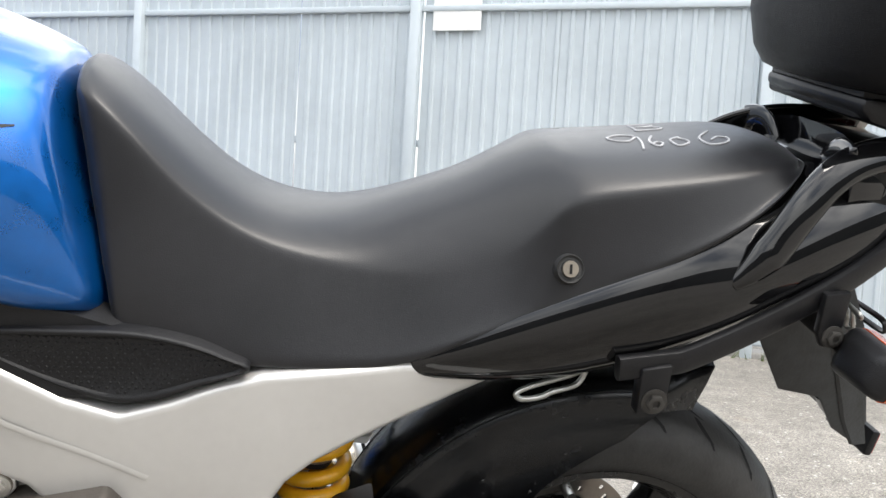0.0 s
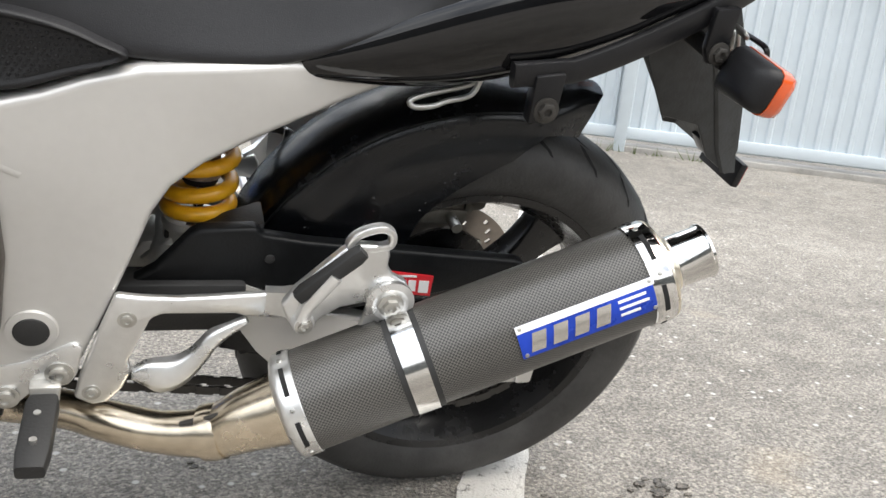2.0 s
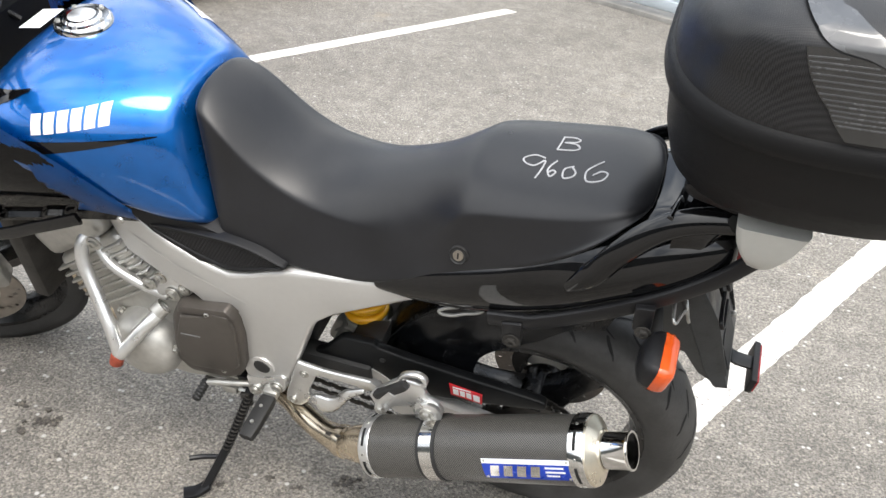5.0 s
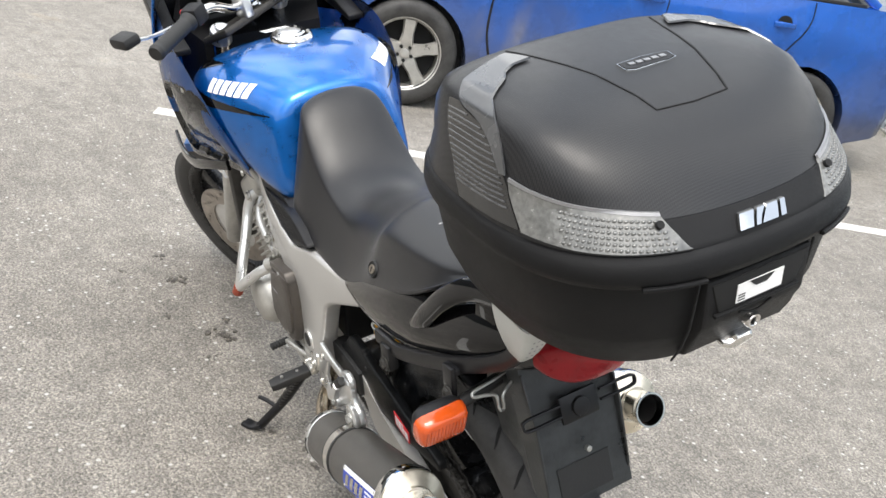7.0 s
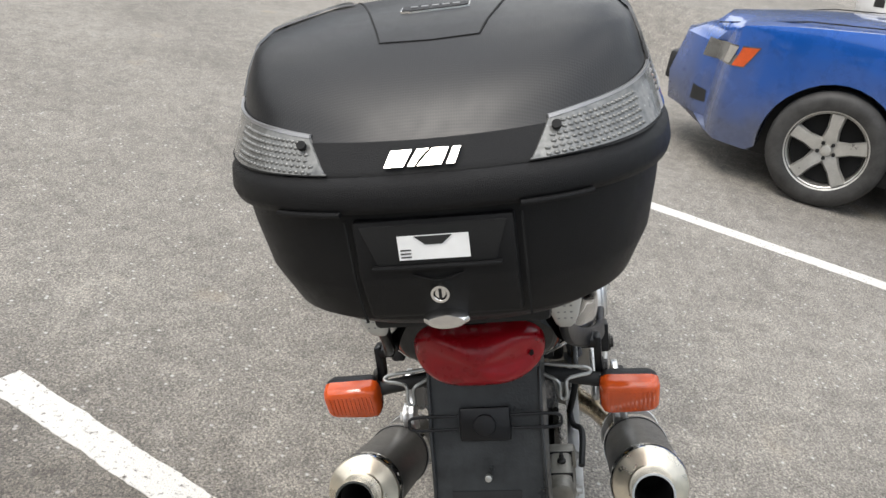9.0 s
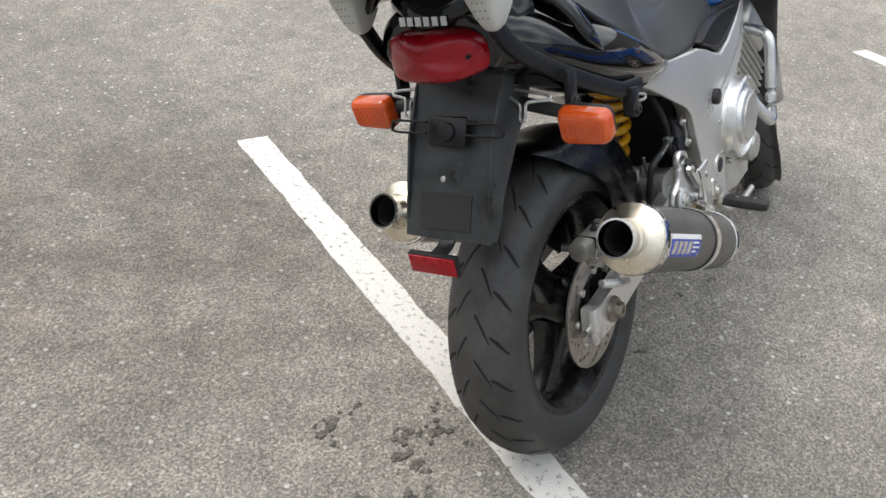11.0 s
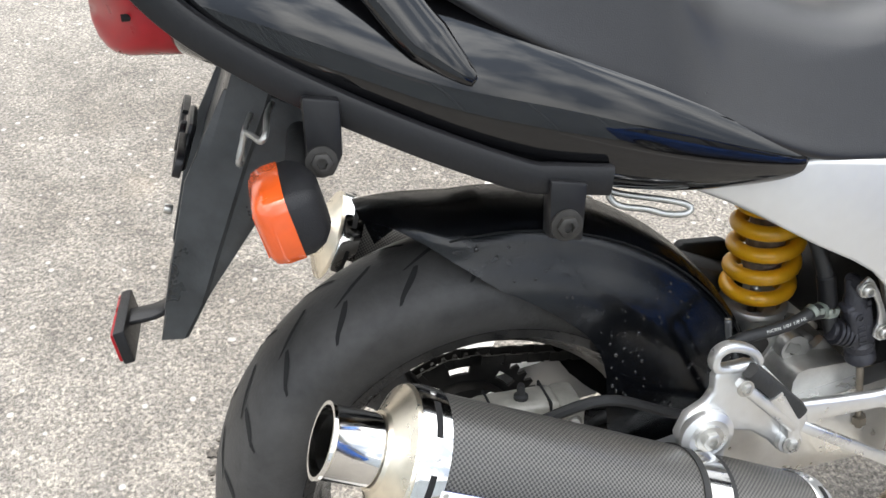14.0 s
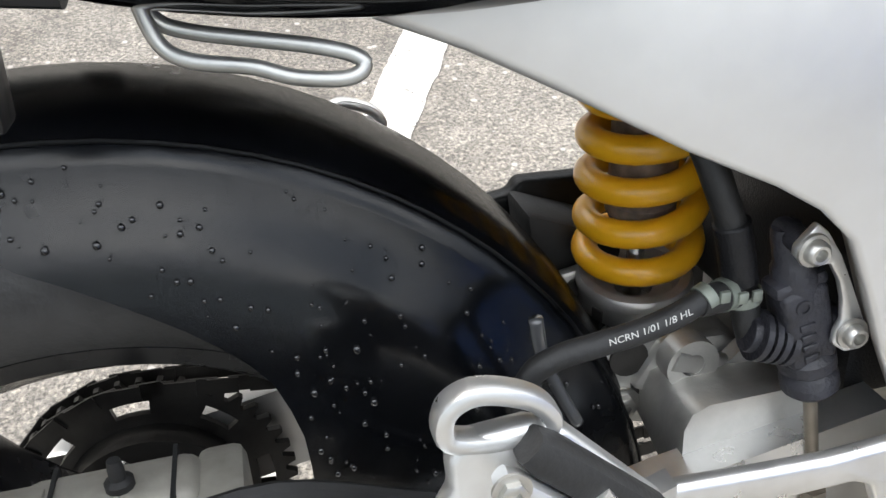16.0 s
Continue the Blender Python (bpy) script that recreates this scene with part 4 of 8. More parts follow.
for a, b, r in (((-0.352, 0.075, 0.478), (-0.405, 0.060, 0.452), 0.0075), ((-0.400, 0.066, 0.470), (-0.440, 0.066, 0.425), 0.010), ((-0.348, 0.060, 0.436), (-0.395, 0.070, 0.425), 0.007)):
    part("cast_web", sweep([Vector(a), (Vector(a) + Vector(b)) / 2 + Vector((0, 0.004, 0.002)), Vector(b)], rect(r * 2, r * 1.3, r * 0.4), up=(0, 1, 0)), CASTALU, linkage, smooth=50)
part("link_bolt", join(cyl((-0.412, 0.050, 0.440), (-0.412, 0.074, 0.440), 0.012, 24, bev=0.003), bolt((-0.412, 0.074, 0.440), (-0.412, 0.3, 0.440), 0.0085, 0.008)), AXLE, linkage, "bronze-stained link bolt")
part("link_nut", bolt((-0.330, 0.049, 0.430), (-0.330, 0.3, 0.430), 0.009, 0.009), ZINC, linkage)
part("vent_tube", tube([(-0.250, 0.108, 0.548), (-0.253, 0.110, 0.525), (-0.262, 0.113, 0.500), (-0.272, 0.115, 0.478)], 0.0042, 10), SMOKETRIM, bike, "short open vent tube", smooth=180)
part("reservoir_box", prism([(-0.375, 0.500), (-0.30, 0.530), (-0.305, 0.48), (-0.38, 0.45)], -0.11, -0.055, 0.006), SOFTRUB, bike)
part("inner_frame_tube", tube([(-0.50, -0.06, 0.66), (-0.40, -0.075, 0.70), (-0.20, -0.09, 0.73), (0.0, -0.10, 0.79), (0.2, -0.08, 0.87)], 0.014, 10), SATIN, bike)
part("inner_frame_tube", tube([(-0.50, 0.06, 0.66), (-0.40, 0.075, 0.70), (-0.20, 0.09, 0.73), (0.0, 0.10, 0.79), (0.2, 0.08, 0.87)], 0.014, 10), SATIN, bike)
part("air_box", box(-0.62, -0.40, -0.11, 0.11, 0.62, 0.76, 0.03, 3), PLASTIC, bike, "black air box under the seat")
part("inner_mudguard", loft([[(x, y, z) for y, z in ((-0.10, z0), (0.10, z0), (0.10, z0 + 0.03), (-0.10, z0 + 0.03))] for x, z0 in ((-0.34, 0.69), (-0.2, 0.725), (-0.05, 0.755), (0.08, 0.79), (0.20, 0.83))]), PLASTIC, bike, "black under-seat tray")

# hoses and the rear brake cylinder on the right
hs = part("overflow_hose", tube([(-0.262, 0.112, 0.430), (-0.246, 0.120, 0.470), (-0.236, 0.126, 0.505), (-0.240, 0.129, 0.527), (-0.255, 0.130, 0.536), (-0.275, 0.130, 0.539), (-0.297, 0.130, 0.542), (-0.314, 0.130, 0.546), (-0.327, 0.129, 0.550), (-0.340, 0.126, 0.5545)], 0.0068, 14, 8), SOFTRUB, bike, "black rubber hose with worn white lettering", smooth=180)
fc = bpy.data.curves.new("lettering", "FONT")
fc.body, fc.size, fc.align_x, fc.align_y = "NCRN 1/01 1/8 HL", 0.0046, "CENTER", "CENTER"
fo = bpy.data.objects.new("lettering", fc)
scene.collection.objects.link(fo)
bpy.context.view_layer.update()
text_mesh = bpy.data.meshes.new_from_object(fo.evaluated_get(bpy.context.evaluated_depsgraph_get()))
bpy.data.objects.remove(fo)
bm = bmesh.new()
bm.from_mesh(text_mesh)
wide = max(v.co.x for v in bm.verts) - min(v.co.x for v in bm.verts)
for v in bm.verts:
    # laid along the hose and bent round it
    u, w = v.co.x / wide, v.co.y
    x = -0.3035 - 0.046 * u
    z = float(np.interp(-x, [0.275, 0.297, 0.314, 0.327, 0.340], [0.539, 0.542, 0.546, 0.550, 0.5545]))
    a = 0.50 + w / 0.0068
    v.co = (x, 0.1297 + 0.0074 * math.cos(a), z + 0.0074 * math.sin(a))
part("lettering", bm, GREYPL, hs, "worn white printed letters", smooth=0)
elbow = part("brake_hose", tube([(-0.376, 0.124, 0.512), (-0.371, 0.121, 0.526), (-0.367, 0.118, 0.545), (-0.362, 0.117, 0.566), (-0.357, 0.116, 0.588), (-0.348, 0.112, 0.615), (-0.338, 0.100, 0.648), (-0.332, 0.085, 0.685), (-0.328, 0.07, 0.72)], 0.0083, 14, 8), SOFTRUB, bike, "black rubber reservoir hose", smooth=180)
part("hose_sleeve", sweep(curve([(-0.3645, 0.1175, 0.554), (-0.361, 0.1168, 0.572), (-0.3565, 0.1158, 0.591)], 6), circle(0.0102, 16)), PLASTIC, elbow, smooth=180)
part("tee_stub", cyl((-0.334, 0.1275, 0.5525), (-0.366, 0.119, 0.549), 0.0085, 18, bev=0.002), SOFTRUB, elbow)
CLIP = mat("greenish_clip", (0.20, 0.22, 0.19), 0.5, 0.5, 0.4, 60, bump=0.2)
for a, b, r in (((-0.336, 0.1272, 0.5530), (-0.343, 0.1255, 0.5555), 0.0083), ((-0.350, 0.1230, 0.5510), (-0.356, 0.1210, 0.5505), 0.0094), ((-0.3665, 0.1182, 0.543), (-0.3652, 0.1180, 0.5495), 0.0112)):
    part("hose_clip", lathe([(r - 0.0015, 0.0), (r, 0.0), (r, 0.006), (r - 0.0015, 0.006)], 20, along(a, b), closed=True), CLIP, elbow, "dull hose clip")
    part("clip_ear", moved(box(-0.003, 0.003, -0.0015, 0.0015, -0.003, 0.004, 0.001), Matrix.Translation(Vector(b) + Vector((-0.003, r, 0.001)))), CLIP, elbow)
mtop, mlow = Vector((-0.383, 0.126, 0.588)), Vector((-0.4095, 0.131, 0.484))
mm = along(mlow, mtop)
mc = part("master_cylinder", lathe([(0, -0.004), (0.012, -0.003), (0.0165, 0.002), (0.0165, 0.010), (0.0135, 0.014), (0.0165, 0.017), (0.0165, 0.024), (0.013, 0.028), (0.0128, 0.076), (0.0118, 0.084), (0.0098, 0.088), (0.0090, 0.104), (0.0075, 0.109), (0, 0.110)], 24, mm.copy()), WORNBLACK, bike, "black rear brake master cylinder")
lean = mm @ Matrix.Rotation(math.atan2(-(mm.inverted().to_3x3() @ Vector((0, 1, 0))).x, (mm.inverted().to_3x3() @ Vector((0, 1, 0))).y), 4, "Z")
part("cylinder_casting", moved(box(-0.0135, 0.0150, -0.010, 0.0125, 0.022, 0.074, 0.005, 3), lean), WORNBLACK, mc)
part("cast_shoulder", moved(box(-0.0150, 0.0170, -0.008, 0.0105, 0.070, 0.080, 0.004, 2), lean), WORNBLACK, mc)
part("round_mark", moved(lathe([(0.0028, 0.0), (0.0046, 0.0), (0.0046, 0.0012), (0.0028, 0.0012)], 20, closed=True), lean @ Matrix.Translation((0.004, 0.0125, 0.064)) @ Matrix.Rotation(radians(-90), 4, "X")), WORNBLACK, mc)
for h in (0.030, 0.037, 0.044, 0.051):
    part("cast_mark", moved(box(-0.001, 0.008, 0.0120, 0.0140, h - 0.0022, h + 0.0022, 0.0006, 1), lean), WORNBLACK, mc)
for i in range(4):
    c = Vector((-0.372 - 0.0055 * i, 0.128 + 0.001 * i, 0.5245 - 0.0022 * i))
    part("elbow_rib", lathe([(0.006, -0.0018), (0.0150 - 0.0006 * i, -0.0018), (0.0150 - 0.0006 * i, 0.0018), (0.006, 0.0018)], 20, along(c, c + Vector((-1, 0.15, -0.35))), closed=True), WORNBLACK, mc)
part("hose_union", cyl((-0.366, 0.126, 0.526), (-0.400, 0.131, 0.514), 0.0108, 16, bev=0.002), WORNBLACK, mc)
part("push_rod", cyl(mlow, (-0.424, 0.134, 0.390), 0.0042, 12), AXLE, mc)
part("rod_nut", cyl((-0.4215, 0.134, 0.406), (-0.4228, 0.134, 0.396), 0.0085, 6), AXLE, mc)
part("cylinder_bracket", prism([(-0.3750, 0.5870), (-0.3800, 0.5930), (-0.3860, 0.5990), (-0.3930, 0.5930), (-0.4030, 0.5780), (-0.4130, 0.5580), (-0.4230, 0.5370), (-0.4280, 0.5220), (-0.4250, 0.5160), (-0.4150, 0.5160), (-0.4070, 0.5220), (-0.4070, 0.5300), (-0.4100, 0.5370), (-0.4080, 0.5500), (-0.4040, 0.5620), (-0.3970, 0.5740), (-0.3900, 0.5740), (-0.3810, 0.5760), (-0.3750, 0.5820)], 0.142, 0.147, 0.0015), ALU, mc, "polished bracket of the brake cylinder")
for x, z in ((-0.3840, 0.5850), (-0.4160, 0.5290)):
    part("bracket_spacer", cyl((x, 0.120, z), (x, 0.1425, z), 0.007, 18), WORNBLACK, mc)
    part("bolt", join(lathe([(0, 0), (0.0085, 0), (0.0095, 0.001), (0.0090, 0.0025), (0, 0.0025)], 24, axis_y(x, 0.147, z)), lathe([(0.0035, 0.0010), (0.0035, 0.0060), (0.0050, 0.0062), (0.0066, 0.0045), (0.0070, 0.0), (0.0035, 0.0)], 24, axis_y(x, 0.149, z), closed=True)), ZINC, mc)

# silencers with clamps, plates and pipes
AXD = Vector((0.909, 0, 0.416))
for s in (-1, 1):
    c0 = Vector((-0.275, -0.238, 0.360))
    m0 = along(c0, c0 + AXD)
    L = 0.460
    body = lathe([(0.0, 0.0), (0.050, 0.0), (0.060, 0.004), (0.0605, 0.03), (0.0605, L - 0.03), (0.060, L)], 64)
    uv_cells(body, lambda v, c: ((math.atan2(c.y, c.x) + ((math.atan2(v.y, v.x) - math.atan2(c.y, c.x) + math.pi) % (2 * math.pi) - math.pi)) * 0.0605 / 0.0023, v.z / 0.0023))
    sil = part("silencer", flip(moved(body, m0), s), CARBON, bike, "carbon fibre exhaust silencer with steel ends")
    part("front_cap", flip(lathe([(0.0, -0.006), (0.047, -0.006), (0.058, -0.002), (0.0618, 0.002), (0.0622, 0.006), (0.0622, 0.022), (0.0612, 0.023), (0.0612, 0.004)], 48, m0.copy()), s), ALU, sil)
    part("end_band", flip(lathe([(0.0610, L - 0.028), (0.0628, L - 0.027), (0.0628, L - 0.004), (0.0615, L - 0.001), (0.0600, L - 0.001)], 48, m0.copy()), s), CHROME, sil)
    part("end_cap", flip(lathe([(0.061, L - 0.003), (0.0615, L), (0.0602, L + 0.003), (0.0365, L + 0.0150), (0.0345, L + 0.0185), (0.030, L + 0.0185)], 48, m0.copy()), s), CAPSTEEL, sil, smooth=25)
    part("tail_pipe", flip(lathe([(0.0315, L + 0.020), (0.0318, L + 0.060), (0.0335, L + 0.062), (0.0335, L + 0.065), (0.0300, L + 0.065), (0.0295, L + 0.03), (0.0295, L - 0.10), (0.0, L - 0.10)], 40, m0.copy()), s), CHROME, sil)
    part("pipe_bore", flip(lathe([(0.0288, L + 0.045), (0.0288, L - 0.09), (0.0, L - 0.09)], 32, m0.copy()), s), GROOVE, sil)
    for i in range(6):
        a = 2 * math.pi * i / 6 + 0.4
        for h in (0.012, L - 0.015):
            p = m0 @ Vector((0.0625 * math.cos(a), 0.0625 * math.sin(a), h))
            p2 = m0 @ Vector((0.08 * math.cos(a), 0.08 * math.sin(a), h))
            part("rivet", flip(lathe([(0, 0.0016), (0.0028, 0.001), (0.0032, -0.001), (0, -0.001)], 10, along(p, p2)), s), ZINC, sil)
            a2 = a + 0.5
            sl = sweep([m0 @ Vector((0.0631 * math.cos(a2 + e), 0.0631 * math.sin(a2 + e), h)) for e in (-0.28, -0.14, 0, 0.14, 0.28)], rect(0.0006, 0.0055), up=AXD)
            part("band_slot", flip(sl, s), GROOVE, sil)
    h0 = 0.152
    part("strap", flip(lathe([(0.0612, h0 - 0.013), (0.0632, h0 - 0.013), (0.0632, h0 + 0.013), (0.0612, h0 + 0.013)], 56, m0.copy(), closed=True), s), CHROME, sil, "polished steel silencer strap")
    for e in (-0.0165, 0.0165):
        part("strap_rubber", flip(lathe([(0.0608, h0 + e - 0.0035), (0.0622, h0 + e - 0.0035), (0.0622, h0 + e + 0.0035), (0.0608, h0 + e + 0.0035)], 56, m0.copy(), closed=True), s), SOFTRUB, sil)
    # name plate, bent round the body
    def on_sil(a, h, r=0.0616):
        return m0 @ Vector((r * math.cos(a), r * math.sin(a), h))
    side = m0.inverted() @ (c0 + Vector((0, -1, 0.36 if s < 0 else -0.08)))
    a0 = math.atan2(side.y, side.x)

    def bent(ha, hb, aa, ab, r=0.0616, t=0.0008, slant=0.0):
        rows = []
        for i in range(5):
            a = aa + (ab - aa) * i / 4
            sh = slant * (i / 4 - 0.5)
            rows.append([on_sil(a, ha + sh, r), on_sil(a, hb + sh, r), on_sil(a, hb + sh, r + t), on_sil(a, ha + sh, r + t)])
        return loft(rows)
    up = 1 if (on_sil(a0 + 0.3, 0.3) - on_sil(a0 - 0.3, 0.3)).z > 0 else -1
    hp = 0.269
    pl = part("name_plate", flip(bent(hp, hp + 0.166, a0 - 0.33 * up, a0 + 0.33 * up), s), BADGEBLUE, sil, "blue and white riveted maker's plate")
    part("plate_stripe", flip(bent(hp, hp + 0.166, a0 + 0.19 * up, a0 + 0.33 * up, 0.0625, 0.0003), s), WHITE, pl)
    order = range(4)
    for i in order:
        ha = (hp + 0.014 + i * 0.026) if s < 0 else (hp + 0.152 - i * 0.026 - 0.019)
        part("plate_bar", flip(bent(ha, ha + 0.017, a0 - 0.24 * up, a0 + 0.13 * up, 0.0625, 0.0004, 0.006 if s < 0 else -0.006), s), CHROME, pl)
    for i, w in enumerate((0.034, 0.036, 0.024)):
        ha = (hp + 0.120) if s < 0 else (hp + 0.046 - w)
        aa = a0 + (0.10 - 0.13 * i) * up
        part("plate_line", flip(bent(ha, ha + w, aa - 0.035 * up, aa + 0.02 * up, 0.0625, 0.0003), s), WHITE, pl)
    for ha in (hp + 0.005, hp + 0.161):
        for da in (-0.27, 0.27):
            p, p2 = on_sil(a0 + da, ha, 0.0622), on_sil(a0 + da, ha, 0.09)
            part("rivet", flip(lathe([(0, 0.0016), (0.0024, 0.001), (0.0028, -0.001), (0, -0.001)], 10, along(p, p2)), s), ZINC, pl)
    # link pipe
    pp = curve([c0 + AXD * 0.01, (-0.312, -0.233, 0.341), (-0.354, -0.223, 0.313), (-0.412, -0.203, 0.297), (-0.470, -0.176, 0.293), (-0.530, -0.140, 0.285), (-0.66, -0.09, 0.262), (-0.80, -0.07, 0.258)], 6)
    rad = [float(np.interp(i, [0, 5, 12, 18, 42], [0.047, 0.040, 0.0310, 0.0255, 0.0220])) / 0.027 for i in range(len(pp))]
    pipe = part("link_pipe", flip(sweep(pp, circle(0.027, 18), scale=rad), s), STEEL, bike, "heat-tinted stainless exhaust pipe", smooth=180)
    part("pipe_clamp", flip(lathe([(0.030, -0.012), (0.0335, -0.012), (0.0345, 0.0), (0.0335, 0.012), (0.030, 0.012)], 32, along(pp[12], pp[13]), closed=True), s), STEEL, pipe)
    part("pipe_spring", flip(tube([pp[9] + Vector((0, -0.012, 0.036)), pp[13] + Vector((0, -0.012, 0.032)), pp[16] + Vector((0, -0.012, 0.024))], 0.0045, 8), s), DARKMET, pipe)

# pillion foot brackets, foot rests
for s in (-1, 1):
    y0, y1 = -0.176, -0.164
    rs = part("rear_bracket", flip(prism([(-0.462, 0.474), (-0.436, 0.470), (-0.397, 0.468), (-0.356, 0.470), (-0.297, 0.474), (-0.285, 0.478), (-0.275, 0.458), (-0.284, 0.438), (-0.323, 0.442), (-0.334, 0.446), (-0.413, 0.447), (-0.425, 0.441), (-0.449, 0.382), (-0.446, 0.365), (-0.456, 0.341), (-0.473, 0.321), (-0.489, 0.318), (-0.508, 0.330), (-0.501, 0.362), (-0.481, 0.422)], y0, y1, 0.0045, 3), s), ALU, bike, "polished aluminium foot rest bracket", smooth=50)
    if s < 0:
        up = curve([(-0.446, -0.174, 0.371), (-0.429, -0.174, 0.384), (-0.399, -0.174, 0.388), (-0.380, -0.174, 0.402), (-0.363, -0.174, 0.424), (-0.342, -0.173, 0.434), (-0.323, -0.170, 0.441)], 4)
        lo = curve([(-0.446, -0.176, 0.355), (-0.433, -0.184, 0.353), (-0.414, -0.190, 0.346), (-0.388, -0.188, 0.355), (-0.366, -0.184, 0.382), (-0.350, -0.178, 0.405), (-0.318, -0.172, 0.431)], 4)
        leaf = []
        for a, b in zip(up, lo):
            a, b = Vector(a), Vector(b)
            c = (a + b) / 2 + Vector((0, -0.002, 0))
            t = Vector((0, 0.004, 0.0015))
            leaf.append([a, (a + c) / 2 - t * 0.8, c - t, (b + c) / 2 - t * 0.8, b, (b + c) / 2 + t * 0.8, c + t, (a + c) / 2 + t * 0.8])
        part("heel_plate", flip(loft(leaf), s), ALU, rs, smooth=180)
    else:
        part("bracket_strut", flip(prism([(-0.285, 0.452), (-0.300, 0.458), (-0.448, 0.372), (-0.442, 0.358)], y0 - 0.002, y0 + 0.006, 0.003), s), ALU, rs)
    part("bracket_arm", flip(prism([(-0.290, 0.483), (-0.277, 0.505), (-0.228, 0.558), (-0.212, 0.564), (-0.182, 0.562), (-0.176, 0.552), (-0.177, 0.536), (-0.170, 0.524), (-0.151, 0.513), (-0.142, 0.490), (-0.149, 0.470), (-0.166, 0.463), (-0.184, 0.472), (-0.194, 0.487), (-0.224, 0.480), (-0.245, 0.465), (-0.262, 0.446), (-0.280, 0.459)], -0.212, -0.198, 0.004, 3), s), ALU, rs)
    part("arm_web", flip(loft([[(x, y, z) for y, z in ((ya, za), (ya + 0.014, za), (ya + 0.014, zb), (ya, zb))] for x, ya, za, zb in ((-0.302, -0.178, 0.448, 0.478), (-0.285, -0.188, 0.452, 0.484), (-0.265, -0.206, 0.455, 0.500))]), s), ALU, rs)
    bmq = sweep(curve([(-0.222, -0.206, 0.560), (-0.215, -0.206, 0.574), (-0.192, -0.206, 0.583), (-0.178, -0.206, 0.577), (-0.178, -0.206, 0.562), (-0.200, -0.206, 0.557)], 6, True), rect(0.009, 0.013, 0.003), closed=True, up=(0, 1, 0))
    part("bracket_loop", flip(bmq, s), ALU, rs)
    part("mount_boss", flip(lathe([(0.0, 0.0), (0.026, 0.0), (0.028, -0.004), (0.028, -0.010), (0.021, -0.013), (0.018, -0.012), (0.0, -0.012)], 36, axis_y(-0.170, -0.211, 0.492)), s), ALU, rs)
    part("mount_bolt", flip(bolt((-0.170, -0.223, 0.492), (-0.170, -0.4, 0.492), 0.010, 0.009), s), ZINC, rs)
    part("mount_lug", flip(prism([(-0.192, 0.485), (-0.150, 0.485), (-0.140, 0.452), (-0.165, 0.425), (-0.200, 0.445)], -0.214, -0.200, 0.004), s), ALU, rs)
    for x, z in ((-0.450, 0.441), (-0.489, 0.338)):
        part("bracket_bolt", flip(bolt((x, -0.175, z), (x, -0.4, z), 0.0072, 0.005, False), s), ZINC, rs)
    pa, pb = Vector((-0.274, -0.214, 0.497)), Vector((-0.209, -0.217, 0.560))
    part("pillion_peg", flip(sweep([pa + (pb - pa) * t for t in (0, 0.1, 0.5, 0.9, 1)], rect(0.019, 0.018, 0.005), up=(0, 1, 0), scale=[0.8, 1, 1, 1, 0.8]), s), SOFTRUB, rs, "black rubber folded pillion peg")
    if s > 0:
        off = Vector((0.011, -0.006, -0.011))
        part("peg_arm", flip(sweep([pa + off + (pb - pa) * t for t in (-0.05, 0.0, 0.5, 0.95, 1.05)], rect(0.012, 0.012, 0.004), up=(0, 1, 0), scale=[0.7, 1, 1, 1, 0.7]), s), ALU, rs)
        part("peg_arm_bolt", flip(bolt(pb + off + Vector((0, -0.006, 0)), pb + off + Vector((0, -0.3, 0)), 0.006, 0.005), s), ZINC, rs)
    part("peg_hinge", flip(cyl((-0.268, -0.200, 0.463), (-0.264, -0.222, 0.464), 0.013, 18, bev=0.003), s), ALU, rs)
    part("peg_core", flip(sweep([(-0.268, -0.216, 0.466), (-0.262, -0.217, 0.490), (-0.236, -0.219, 0.530)], rect(0.016, 0.016, 0.004), up=(0, 1, 0)), s), ALU, rs)
    part("peg_bolt", flip(bolt((-0.265, -0.222, 0.464), (-0.265, -0.4, 0.464), 0.007, 0.006), s), ZINC, rs)
    pt = part("foot_plate", flip(prism([(-0.592, 0.380), (-0.556, 0.386), (-0.530, 0.398), (-0.505, 0.411), (-0.495, 0.405), (-0.503, 0.365), (-0.512, 0.350), (-0.545, 0.347), (-0.562, 0.330), (-0.580, 0.317), (-0.595, 0.326)], -0.178, -0.150, 0.005), s), ALU, bike, "cast foot rest mount")
    part("plate_bolt", flip(bolt((-0.521, -0.178, 0.371), (-0.521, -0.4, 0.371), 0.0105, 0.008, False), s), ZINC, pt)
    part("plate_bolt", flip(bolt((-0.577, -0.178, 0.339), (-0.577, -0.4, 0.339), 0.0105, 0.008, False), s), ZINC, pt)
    fp = part("foot_peg", flip(sweep([(-0.535, -0.175, 0.345), (-0.537, -0.20, 0.343), (-0.540, -0.27, 0.337), (-0.541, -0.29, 0.335)], rect(0.034, 0.022, 0.005), scale=[0.6, 1, 1, 0.85]), s), SOFTRUB, bike, "black rubber foot peg")
    for yy in (-0.22, -0.26):
        part("peg_stud", flip(cyl((-0.54, yy, 0.346), (-0.54, yy, 0.353), 0.004, 10), s), ZINC, fp)
    part("peg_clevis", flip(prism([(-0.552, 0.362), (-0.518, 0.362), (-0.522, 0.335), (-0.550, 0.335)], -0.192, -0.170, 0.004), s), CASTALU, fp)

